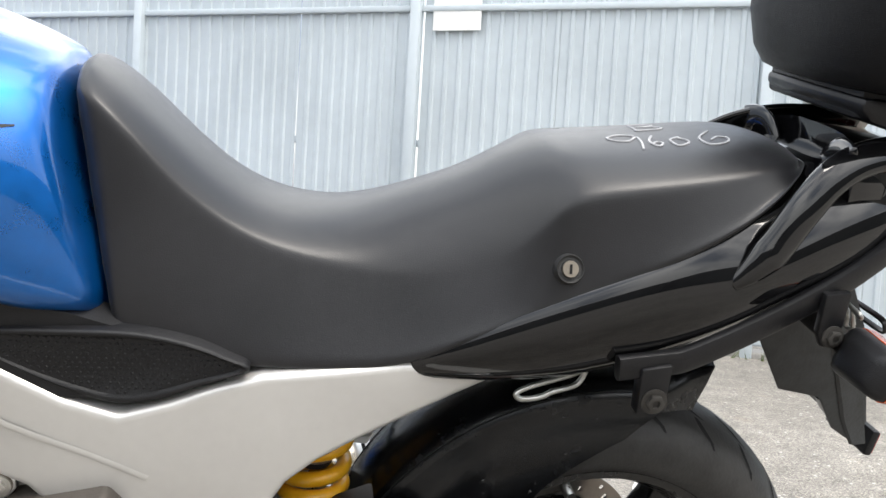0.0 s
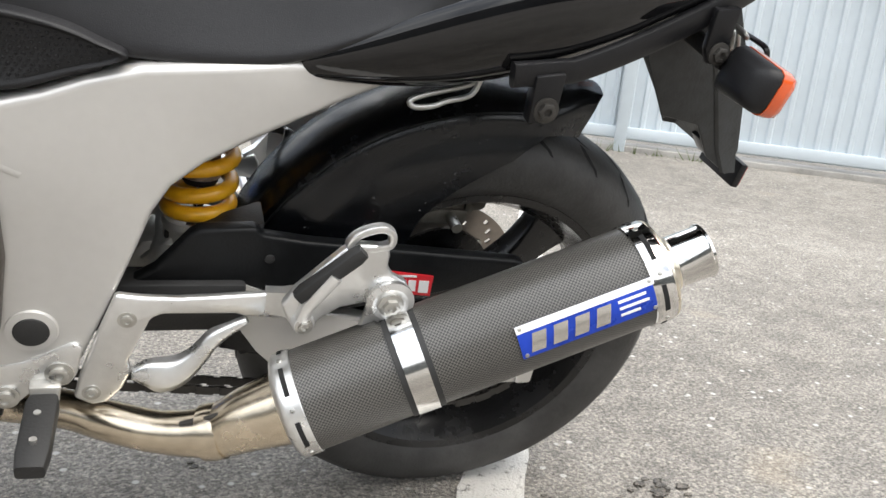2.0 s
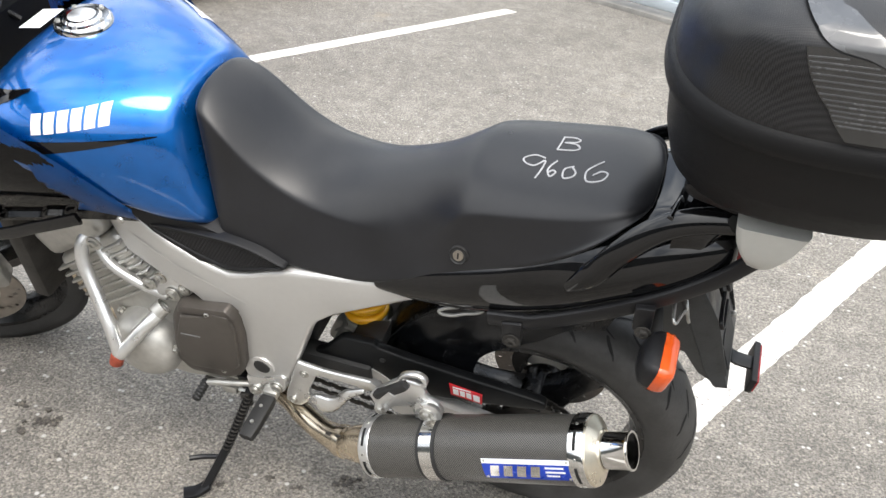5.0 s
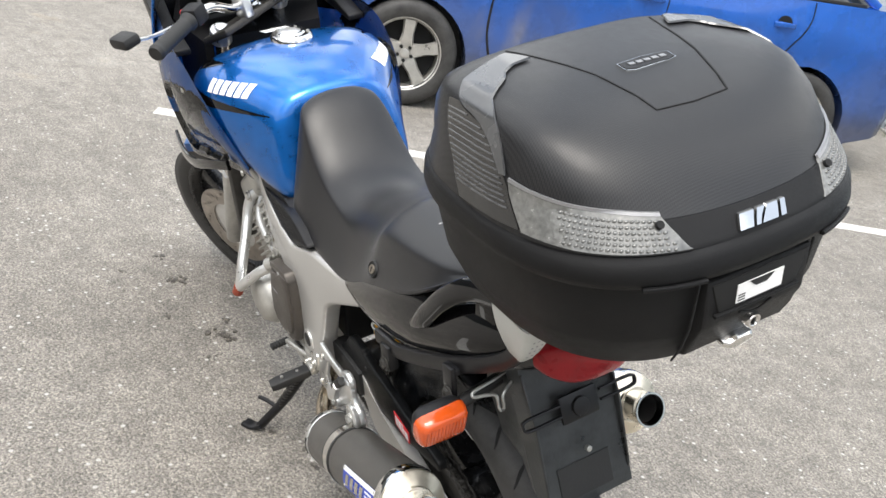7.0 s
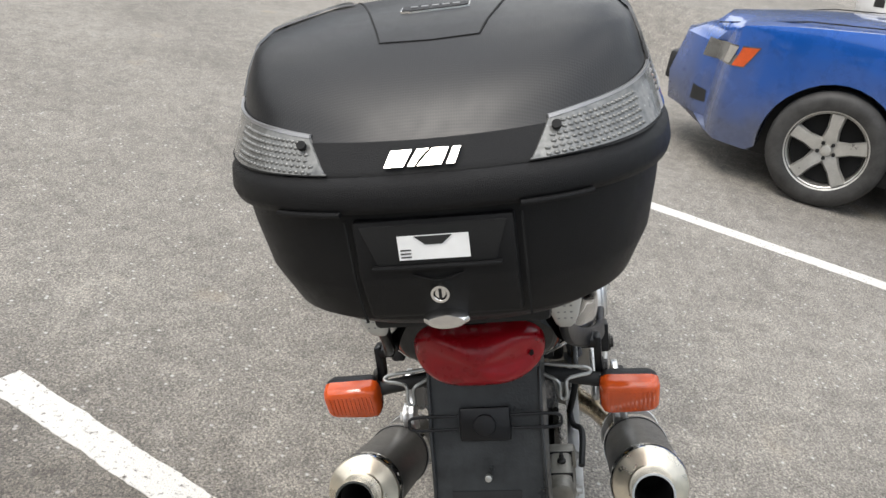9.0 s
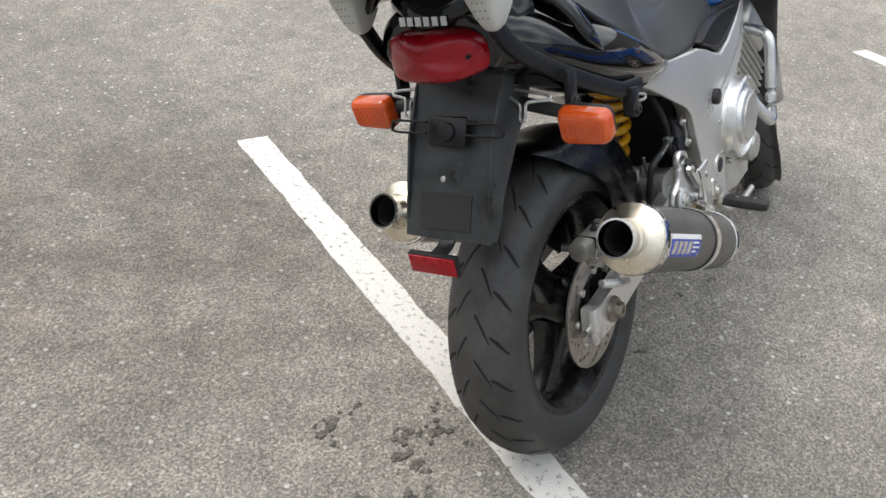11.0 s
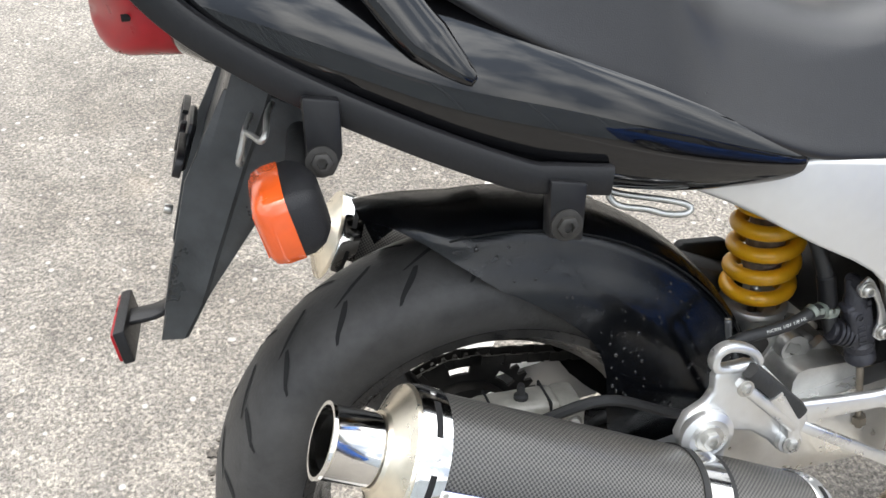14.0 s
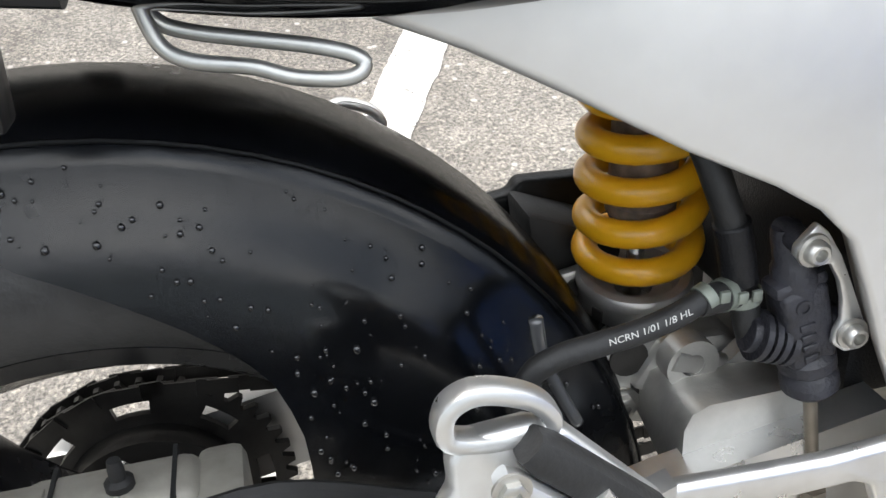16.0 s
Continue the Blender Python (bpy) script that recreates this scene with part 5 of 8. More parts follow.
# side stand, gear lever
st = part("side_stand", sweep(curve([(-0.602, -0.15, 0.315), (-0.612, -0.19, 0.27), (-0.635, -0.235, 0.20), (-0.66, -0.282, 0.14), (-0.675, -0.312, 0.105)], 6), rect(0.020, 0.022, 0.006), up=(0, 1, 0)), SATIN, bike, "black side stand, down on the asphalt")
part("stand_foot", sweep(curve([(-0.668, -0.305, 0.112), (-0.69, -0.325, 0.100), (-0.715, -0.342, 0.103)], 4), rect(0.034, 0.010, 0.003), up=(0, 0.3, 1)), SATIN, st)
part("stand_tang", tube([(-0.652, -0.262, 0.165), (-0.69, -0.275, 0.165), (-0.715, -0.29, 0.168)], 0.006, 8), SATIN, st)
part("stand_bracket", prism([(-0.63, 0.35), (-0.575, 0.35), (-0.585, 0.295), (-0.62, 0.285)], -0.165, -0.135, 0.004), SATIN, st)
a, b = Vector((-0.598, -0.180, 0.305)), Vector((-0.640, -0.255, 0.185))
pts = []
mm = along(a, b)
for i in range(15 * 10 + 1):
    t = i / 150
    pts.append(mm @ Vector((0.009 * math.cos(2 * math.pi * i / 10), 0.009 * math.sin(2 * math.pi * i / 10), (b - a).length * t)))
part("stand_spring", sweep(pts, circle(0.002, 6)), DARKMET, st)
gl = part("gear_lever", tube([(-0.585, -0.165, 0.338), (-0.62, -0.18, 0.345), (-0.66, -0.19, 0.345), (-0.688, -0.195, 0.338)], 0.007, 10), CASTALU, bike, "gear lever with a ribbed rubber")
part("lever_rubber", lathe([(0.0, 0.0)] + [(0.0105 if i % 2 else 0.0085, 0.004 * i) for i in range(13)] + [(0.0, 0.05)], 16, along((-0.688, -0.19, 0.338), (-0.688, -0.26, 0.332))), SOFTRUB, gl)
part("linkage_shaft", cyl((-0.715, -0.162, 0.302), (-0.605, -0.162, 0.296), 0.0065, 12), DARKMET, gl)
part("linkage_joint", box(-0.668, -0.632, -0.176, -0.150, 0.288, 0.314, 0.005), CASTALU, gl)
part("linkage_nut", cyl((-0.630, -0.162, 0.298), (-0.612, -0.162, 0.297), 0.011, 6), ZINC, gl)
part("linkage_arm", prism([(-0.622, 0.306), (-0.600, 0.306), (-0.596, 0.270), (-0.618, 0.262)], -0.182, -0.170, 0.004), DARKMET, gl)
part("link_rod", cyl((-0.59, -0.158, 0.328), (-0.72, -0.155, 0.335), 0.004, 8), ZINC, gl)
part("brake_pedal", tube([(-0.53, 0.168, 0.345), (-0.56, 0.185, 0.31), (-0.63, 0.20, 0.30), (-0.70, 0.21, 0.315)], 0.007, 10), CASTALU, bike)

# engine
part("crankcase", loft([[(x, y, z) for y, z in ((-hw, zl), (hw, zl), (hw, zh), (-hw, zh))] for x, hw, zl, zh in ((-0.585, 0.12, 0.34, 0.50), (-0.64, 0.15, 0.31, 0.60), (-0.76, 0.155, 0.29, 0.58), (-0.88, 0.15, 0.29, 0.50), (-0.95, 0.12, 0.31, 0.45))]), CASTALU, bike, "cast aluminium engine case", smooth=30)
cyls = part("cylinder_block", moved(box(-0.11, 0.11, -0.15, 0.15, 0, 0.17, 0.02, 3), Matrix.Translation((-0.83, 0, 0.49)) @ Matrix.Rotation(radians(-35), 4, "Y")), CASTALU, bike, "twin cylinder block")
hm = Matrix.Translation((-0.83, 0, 0.49)) @ Matrix.Rotation(radians(-35), 4, "Y")
for i in range(7):
    part("fin", moved(box(-0.118, 0.118, -0.158, 0.158, 0.03 + i * 0.019, 0.037 + i * 0.019, 0.002, 1), hm), CASTALU, cyls)
part("cylinder_head", moved(box(-0.10, 0.10, -0.155, 0.155, 0.172, 0.25, 0.02, 3), hm), CASTALU, cyls)
cov = part("left_cover", prism([(-0.695, 0.587), (-0.639, 0.596), (-0.584, 0.601), (-0.566, 0.582), (-0.564, 0.523), (-0.574, 0.438), (-0.592, 0.395), (-0.627, 0.375), (-0.715, 0.366), (-0.741, 0.398), (-0.736, 0.467), (-0.718, 0.543)], -0.196, -0.130, 0.012, 3), BRONZE, bike, "dark brown sprocket cover")
part("cover_step", prism([(-0.690, 0.562), (-0.633, 0.576), (-0.614, 0.591), (-0.579, 0.593), (-0.571, 0.558), (-0.574, 0.498), (-0.584, 0.440), (-0.607, 0.412), (-0.702, 0.399), (-0.725, 0.422), (-0.718, 0.485)], -0.203, -0.190, 0.005, 2), BRONZE, cov)
part("cover_lip", prism([(-0.692, 0.587), (-0.582, 0.608), (-0.565, 0.586), (-0.593, 0.582), (-0.696, 0.566)], -0.200, -0.14, 0.006), BRONZE, cov)
part("cover_print", prism([(-0.70, 0.508), (-0.655, 0.512), (-0.655, 0.509), (-0.70, 0.505)], -0.2040, -0.2025), GREYTRIM, cov, "worn line of raised lettering")
for x, z in ((-0.625, 0.583), (-0.735, 0.43), (-0.625, 0.41)):
    part("cover_bolt", bolt((x, -0.19, z), (x, -0.4, z), 0.007, 0.012), ZINC, cov)
gen = part("generator_cover", lathe([(0.0, -0.075), (0.030, -0.074), (0.062, -0.066), (0.078, -0.045), (0.082, 0.0), (0.0, 0.0)], 40, axis_y(-0.818, -0.150, 0.405)), CASTALU, bike, "silver domed generator cover")
for i in range(6):
    a = i * math.pi / 3 + 0.3
    part("cover_bolt", bolt((-0.818 + 0.088 * math.cos(a), -0.155, 0.405 + 0.088 * math.sin(a)), (-0.818 + 0.088 * math.cos(a), -0.4, 0.405 + 0.088 * math.sin(a)), 0.007, 0.012), ZINC, gen)
clu = part("clutch_cover", lathe([(0.0, 0.060), (0.055, 0.060), (0.066, 0.055), (0.070, 0.046), (0.088, 0.042), (0.098, 0.030), (0.102, 0.0), (0.0, 0.0)], 48, axis_y(-0.665, 0.155, 0.510)), ALU, bike, "silver round clutch cover")
part("cover_ring", lathe([(0.088, 0.040), (0.092, 0.050), (0.098, 0.046), (0.100, 0.030)], 48, axis_y(-0.665, 0.155, 0.510)), ALU, clu)
part("cover_face", lathe([(0.0, 0.0625), (0.054, 0.0625), (0.058, 0.059), (0.0, 0.059)], 40, axis_y(-0.665, 0.155, 0.510)), CASTALU, clu)
for i in range(8):
    a = i * math.pi / 4 + 0.2
    c = Vector((-0.665 + 0.108 * math.cos(a), 0.165, 0.510 + 0.108 * math.sin(a)))
    part("cover_bolt", bolt(c, c + Vector((0, 0.3, 0)), 0.007, 0.012), ZINC, clu)
part("filler_cap", cyl((-0.525, 0.14, 0.60), (-0.525, 0.185, 0.60), 0.018, 20, bev=0.003), SOFTRUB, clu)
part("water_pump", lathe([(0.0, 0.04), (0.030, 0.04), (0.040, 0.03), (0.042, 0.0), (0.0, 0.0)], 28, axis_y(-0.80, 0.155, 0.39)), CASTALU, bike)
for x, z, d in ((-0.86, 0.685, -0.176), (-0.765, 0.600, -0.172), (-0.715, 0.585, -0.172)):
    part("engine_mount_bolt", bolt((x, d, z), (x, d - 0.2, z), 0.011, 0.010), ZINC, bike)
mount = part("engine_mount", prism([(-0.747, 0.629), (-0.731, 0.642), (-0.671, 0.617), (-0.670, 0.600), (-0.685, 0.581), (-0.727, 0.580), (-0.755, 0.557), (-0.757, 0.588)], -0.170, -0.160, 0.003), ALU, bike, "bright triangular engine mount plate")
for x, z in ((-0.734, 0.623), (-0.686, 0.605)):
    part("mount_washer", cyl((x, -0.169, z), (x, -0.1725, z), 0.013, 24, bev=0.001), AXLE, mount)
    part("mount_screw", bolt((x, -0.172, z), (x, -0.4, z), 0.0085, 0.007), ZINC, mount)
part("coolant_pipe", tube([(-0.90, -0.13, 0.66), (-0.86, -0.16, 0.62), (-0.80, -0.165, 0.585), (-0.74, -0.16, 0.56)], 0.011, 10), ALU, bike)
part("carburettors", box(-0.74, -0.64, -0.12, 0.12, 0.60, 0.70, 0.02), DARKMET, bike)
part("radiator", box(-1.10, -1.06, -0.17, 0.17, 0.45, 0.76, 0.01), DARKMET, bike)
for y in (-0.06, 0.06):
    part("header_pipe", tube([(-0.99, y, 0.60), (-1.06, y, 0.55), (-1.07, y, 0.42), (-1.0, y * 0.9, 0.30), (-0.85, y, 0.255), (-0.70, y * 1.2, 0.28)], 0.022, 14), STEEL, bike)
for s in (-1, 1):
    gb = part("engine_guard", flip(tube([(-0.856, -0.150, 0.680), (-0.846, -0.190, 0.672), (-0.836, -0.212, 0.650), (-0.832, -0.218, 0.570), (-0.829, -0.222, 0.475), (-0.826, -0.223, 0.452), (-0.812, -0.217, 0.462), (-0.765, -0.186, 0.523), (-0.738, -0.165, 0.548)] if s > 0 else [(-0.900, -0.135, 0.672), (-0.911, -0.158, 0.655), (-0.910, -0.174, 0.625), (-0.900, -0.185, 0.597), (-0.876, -0.205, 0.557), (-0.847, -0.231, 0.510), (-0.832, -0.247, 0.472), (-0.826, -0.254, 0.452), (-0.812, -0.245, 0.466), (-0.776, -0.208, 0.508), (-0.746, -0.170, 0.534)], 0.0138, 16), s), ALU, bike, "polished tubular engine guard")
    if s < 0:
        part("guard_cap", flip(cyl((-0.829, -0.256, 0.452), (-0.836, -0.264, 0.428), 0.0142, 16, bev=0.003), s), RUST, gb, "rusty red end of the guard")
    part("guard_clamp", flip(lathe([(0.0145, -0.010), (0.0185, -0.010), (0.0185, 0.010), (0.0145, 0.010)], 20, along((-0.752, -0.181, 0.537), (-0.738, -0.165, 0.548)), closed=True), s), CASTALU, gb)

# seat
def seat_section(xt, xb, zt, yc, zc, yb, zb):
    d = zt - zc
    half = [(0.0, zt), (yc * 0.30, zt - 0.05 * d), (yc * 0.60, zt - 0.22 * d), (yc * 0.86, zt - 0.62 * d), (yc - 0.002, zc + 0.002), (yc + 0.002, zc - 0.006),
            (yc + (yb - yc) * 0.42, zc - (zc - zb) * 0.40), (yc + (yb - yc) * 0.84, zc - (zc - zb) * 0.76), (yb, zb + 0.012), (yb, zb + 0.004), (yb - 0.012, zb)]
    pts = [(-y, z) for y, z in half[:0:-1]] + half
    return [(xb + (xt - xb) * min(1, max(0, (z - zb) / (zt - zb + 1e-6))), y, z) for y, z in pts]


SEATS = [(-0.636, -0.585, 1.002, 0.070, 0.980, 0.146, 0.765), (-0.622, -0.570, 1.016, 0.090, 0.992, 0.154, 0.755), (-0.572, -0.540, 0.978, 0.102, 0.952, 0.157, 0.746), (-0.525, -0.508, 0.930, 0.106, 0.900, 0.158, 0.737),
         (-0.465, -0.460, 0.880, 0.108, 0.858, 0.157, 0.731), (-0.400, -0.400, 0.862, 0.110, 0.838, 0.158, 0.728), (-0.340, -0.340, 0.868, 0.114, 0.830, 0.159, 0.731), (-0.285, -0.285, 0.889, 0.119, 0.829, 0.160, 0.738),
         (-0.225, -0.225, 0.913, 0.124, 0.838, 0.160, 0.765), (-0.190, -0.190, 0.933, 0.126, 0.857, 0.160, 0.781), (-0.158, -0.158, 0.951, 0.129, 0.890, 0.160, 0.796), (-0.138, -0.138, 0.960, 0.130, 0.916, 0.160, 0.806), (-0.118, -0.118, 0.963, 0.130, 0.927, 0.160, 0.815),
         (-0.060, -0.060, 0.967, 0.130, 0.938, 0.160, 0.841), (0.020, 0.020, 0.977, 0.127, 0.950, 0.157, 0.881), (0.080, 0.078, 0.985, 0.122, 0.962, 0.146, 0.919), (0.118, 0.114, 0.986, 0.108, 0.970, 0.126, 0.949), (0.142, 0.138, 0.981, 0.086, 0.969, 0.098, 0.960), (0.155, 0.152, 0.973, 0.062, 0.966, 0.068, 0.962)]
seat = part("seat", loft([seat_section(*q) for q in SEATS]), SEAT, bike, "black vinyl dual seat with chalk marks", smooth=180, sub=2)


ly = on_surface(seat, [(-0.130, 0, 0.854)], lambda p: (p[0], -0.6, p[2]), (0, 1, 0), 0.001)[0].y
tip = Matrix.Translation((-0.130, ly, 0.854)) @ Matrix.Rotation(radians(-22), 4, "X") @ Matrix.Translation((0.130, 0, -0.854))
lock = part("seat_lock", moved(lathe([(0.0, -0.004), (0.006, -0.004), (0.0085, -0.005), (0.0095, -0.003), (0.0125, -0.003), (0.0145, -0.005), (0.0165, 0.0), (0.0165, 0.01), (0, 0.01)], 32, axis_y(-0.130, 0, 0.854)), tip), SOFTRUB, seat, "round key lock in a rubber ring")
part("lock_barrel", moved(lathe([(0.0, -0.006), (0.0085, -0.006), (0.009, -0.004), (0, -0.003)], 24, axis_y(-0.130, 0, 0.854)), tip), AXLE, lock)
part("key_slot", moved(box(-0.1312, -0.1288, -0.0070, -0.0055, 0.849, 0.859), tip), GROOVE, lock)
# chalked figures across the pillion seat: strokes in (along the seat, across it)
GLYPHS = {"B": [[(-0.0137, 0.0512), (-0.0150, 0.032), (-0.0175, 0.0118)], [(-0.0150, 0.0490), (0.0020, 0.0500), (0.0137, 0.0437), (0.0080, 0.0360), (-0.0093, 0.0332), (0.0100, 0.0300), (0.0171, 0.0200), (0.0080, 0.0130), (-0.0175, 0.0118)]],
          "9": [[(-0.0300, -0.0130), (-0.0475, -0.0078), (-0.0636, -0.0181), (-0.0577, -0.0295), (-0.0428, -0.0331), (-0.0290, -0.0190), (-0.0300, -0.0400), (-0.0352, -0.0606)]],
          "6": [[(-0.0100, -0.0169), (-0.0180, -0.0310), (-0.0199, -0.0420), (-0.0137, -0.0538), (-0.0069, -0.0447), (-0.0120, -0.0400), (-0.0180, -0.0450)]],
          "0": [[(0.0188, -0.0270), (0.0060, -0.0340), (0.0047, -0.0460), (0.0087, -0.0550), (0.0210, -0.0500), (0.0236, -0.0400), (0.0160, -0.0290)]],
          "6b": [[(0.0619, -0.0083), (0.0480, -0.0230), (0.0393, -0.0377), (0.0444, -0.0570), (0.0659, -0.0528), (0.0724, -0.0368), (0.0620, -0.0330), (0.0503, -0.0438)]]}
for strokes in GLYPHS.values():
    for stroke in strokes:
        line = curve([(a, b, 0) for a, b in stroke], 5)
        path = on_surface(seat, line, lambda p: (p[0], p[1], 2.0), (0, 0, -1), 0.0005)
        part("chalk_mark", sweep(path, [(-0.0016, -0.0012), (0.0016, -0.0012), (0.0012, 0.0006), (-0.0012, 0.0006)]), CHALK, seat, "chalked figure on the seat")

# tail cowl
TAIL = [(-0.292, 0.150, 0.726, 0.754), (-0.284, 0.156, 0.721, 0.763), (-0.235, 0.163, 0.721, 0.785), (-0.15, 0.171, 0.728, 0.822), (-0.05, 0.176, 0.760, 0.862), (0.05, 0.174, 0.802, 0.906), (0.10, 0.168, 0.828, 0.945), (0.15, 0.160, 0.850, 0.980), (0.20, 0.148, 0.868, 0.992), (0.25, 0.128, 0.884, 0.985), (0.272, 0.116, 0.893, 0.978), (0.289, 0.104, 0.900, 0.968)]
rings = []
for x, yo, zl, zt in TAIL:
    lean = float(np.interp(x, [-0.05, 0.05, 0.10, 0.15, 0.20, 0.25, 0.318], [0.0, 0.016, 0.056, 0.064, 0.058, 0.036, 0.012]))
    sink = float(np.interp(x, [0.08, 0.14, 0.20, 0.25, 0.29], [0.0, 0.018, 0.026, 0.018, 0.0]))
    drop = 0.004 + 0.026 * min(1.0, max(0.0, (x + 0.20) / 0.15))
    half = [(yo - 0.045, zl - drop), (yo - 0.006, zl - drop * 0.35), (yo + 0.004 - 0.15 * lean, zl + (zt - zl) * 0.35), (yo - 0.62 * lean, zl + (zt - zl) * 0.7), (yo - 0.010 - lean, zt - 0.006 - sink), (yo - 0.022 - lean, zt - sink * 0.7), (yo * 0.4, zt - sink * 0.6)]
    rings.append([(x, -y, z) for y, z in half] + [(x, y, z) for y, z in half[::-1]])
tail = part("tail_cowl", loft(rings), GLOSS, bike, "gloss black tail cowl", smooth=180, sub=2)
for s in (-1, 1):
    strap = curve([(0.046, -0.166, 0.850), (0.066, -0.164, 0.868), (0.090, -0.157, 0.893), (0.118, -0.146, 0.930), (0.148, -0.132, 0.960), (0.182, -0.119, 0.980), (0.225, -0.108, 0.991), (0.275, -0.098, 0.993), (0.315, -0.088, 0.986)], 6)
    fat = [min(1.0, 0.30 + 0.07 * i) for i in range(len(strap))]
    lens_shape = [(0.0200 * math.cos(math.pi * i / 10), 0.0085 * math.sin(math.pi * i / 10)) for i in range(20)]
    gh = part("grab_handle", flip(sweep(strap, lens_shape, up=(0.25, -1, 0.75), scale=fat), s), GLOSS, tail, "black moulded grab handle", smooth=180)
    part("handle_leg", flip(sweep(curve([(0.176, -0.118, 0.979), (0.182, -0.098, 0.983), (0.186, -0.078, 0.978), (0.188, -0.062, 0.962), (0.190, -0.052, 0.945)], 5), [(0.020 * math.cos(math.pi * i / 8), 0.006 * math.sin(math.pi * i / 8)) for i in range(16)], up=(1, 0, 0)), s), GLOSS, gh, smooth=180)

# luggage rack
rack = part("rack_plate", prism([(0.185, 1.034), (0.20, 1.022), (0.26, 1.008), (0.36, 1.018), (0.46, 1.040), (0.46, 1.052), (0.30, 1.045), (0.185, 1.048)], -0.105, 0.105, 0.006), SATIN, bike, "black luggage rack")
for s in (-1, 1):
    part("rack_rail", flip(sweep(curve([(-0.070, -0.180, 0.757), (-0.02, -0.177, 0.763), (0.010, -0.175, 0.769), (0.09, -0.164, 0.803), (0.18, -0.148, 0.848), (0.240, -0.132, 0.884), (0.275, -0.124, 0.912), (0.300, -0.120, 0.942), (0.312, -0.122, 0.960)], 5), rect(0.014, 0.028, 0.005)), s), SATIN, bike, "black square-section rack rail")
    bk = part("rack_bracket", flip(prism([(-0.046, 0.760), (-0.012, 0.766), (-0.012, 0.712), (-0.043, 0.706)], -0.190, -0.170, 0.003), s), SATIN, bike)
    part("bolt", flip(bolt((-0.027, -0.190, 0.724), (-0.027, -0.4, 0.724), 0.010, 0.008), s), DARKMET, bk)
    bk2 = part("rack_bracket", flip(join(prism([(0.156, 0.845), (0.186, 0.850), (0.186, 0.792), (0.178, 0.783), (0.166, 0.783), (0.157, 0.800)], -0.170, -0.159, 0.003), box(0.156, 0.186, -0.166, -0.140, 0.832, 0.846, 0.003)), s), SATIN, bike)
    part("bolt", flip(bolt((0.175, -0.170, 0.797), (0.175, -0.4, 0.797), 0.009, 0.008), s), DARKMET, bk2)
    shield = []
    for z, xa, xb, ya, yb in ((0.940, 0.304, 0.318, 0.114, 0.129), (0.947, 0.292, 0.326, 0.110, 0.134), (0.965, 0.280, 0.338, 0.105, 0.139), (0.985, 0.271, 0.348, 0.100, 0.143), (1.005, 0.266, 0.356, 0.097, 0.145), (1.022, 0.264, 0.362, 0.095, 0.146)):
        shield.append([((xa + xb) / 2 + a, -(ya + yb) / 2 + b, z) for a, b in rect(xb - xa, yb - ya, min(xb - xa, yb - ya) * 0.22)])
    shp = part("rack_cover", flip(loft(shield), s), GREYPL, bike, "light grey plastic rack cover", smooth=50)
    for i in range(4):
        for j in range(3):
            p = on_surface(shp, [(0, s * (0.114 + j * 0.008), 0.962 + i * 0.0115)], lambda q: (0.6, q[1], q[2]), (-1, 0, 0), 0.0004)[0]
            part("dimple", lathe([(0, 0.0004), (0.0018, 0.0), (0.0018, -0.002), (0, -0.002)], 8, along(p, p + Vector((0.8, 0, -0.5)))), GREYTRIM, shp)
    # bungee hooks
    part("luggage_hook", flip(tube([(-0.086, -0.130, 0.738), (-0.090, -0.131, 0.728), (-0.104, -0.134, 0.722), (-0.150, -0.146, 0.714), (-0.166, -0.151, 0.708), (-0.160, -0.153, 0.7025), (-0.140, -0.152, 0.7045), (-0.124, -0.148, 0.7095), (-0.100, -0.142, 0.7135), (-0.090, -0.138, 0.721), (-0.085, -0.136, 0.738)], 0.0032, 10, 8), s), WIRE, bike, "bent steel luggage hook", smooth=180)
    part("luggage_hook", flip(tube([(0.205, -0.075, 0.824), (0.212, -0.110, 0.822), (0.215, -0.146, 0.818), (0.220, -0.150, 0.812), (0.226, -0.130, 0.811), (0.232, -0.117, 0.808), (0.240, -0.116, 0.786), (0.238, -0.107, 0.783), (0.233, -0.105, 0.806), (0.224, -0.08, 0.818)], 0.0028, 8), s), WIRE, bike, "bent steel luggage hook")
    # indicators
    low_by = Matrix.Translation((0, 0, -0.008 if s > 0 else 0))
    ind = part("indicator_stalk", flip(cyl((0.185, -0.08, 0.795), (0.195, -0.165, 0.785), 0.011, 16), s), SOFTRUB, bike, "rear turn indicator")
    hs_rings = [[(x, -0.206 + a, 0.782 + b * 1.06 * (1 + 1.6 * a)) for a, b in rect(0.084 * f, 0.052 * f, 0.011 * f)] for x, f in ((0.178, 0.50), (0.181, 0.66), (0.187, 0.88), (0.196, 1.0), (0.205, 1.0))]
    rot = Matrix.Translation((0.2, -0.206, 0.782)) @ Matrix.Rotation(radians(14), 4, "Y") @ Matrix.Translation((-0.2, 0.206, -0.782))
    part("indicator_housing", flip(moved(loft(hs_rings), low_by @ rot), s), PLASTIC, ind, "black indicator housing", smooth=50)
    ln = [[(x, -0.206 + a, 0.782 + b * 1.06 * (1 + 1.6 * a)) for a, b in rect(0.086 * f, 0.054 * f, 0.011 * f)] for x, f in ((0.2035, 1.0), (0.216, 1.0), (0.225, 0.93), (0.229, 0.80))]
    lens = part("indicator_lens", flip(moved(loft(ln), low_by @ rot), s), AMBER, ind, "amber indicator lens", smooth=50)
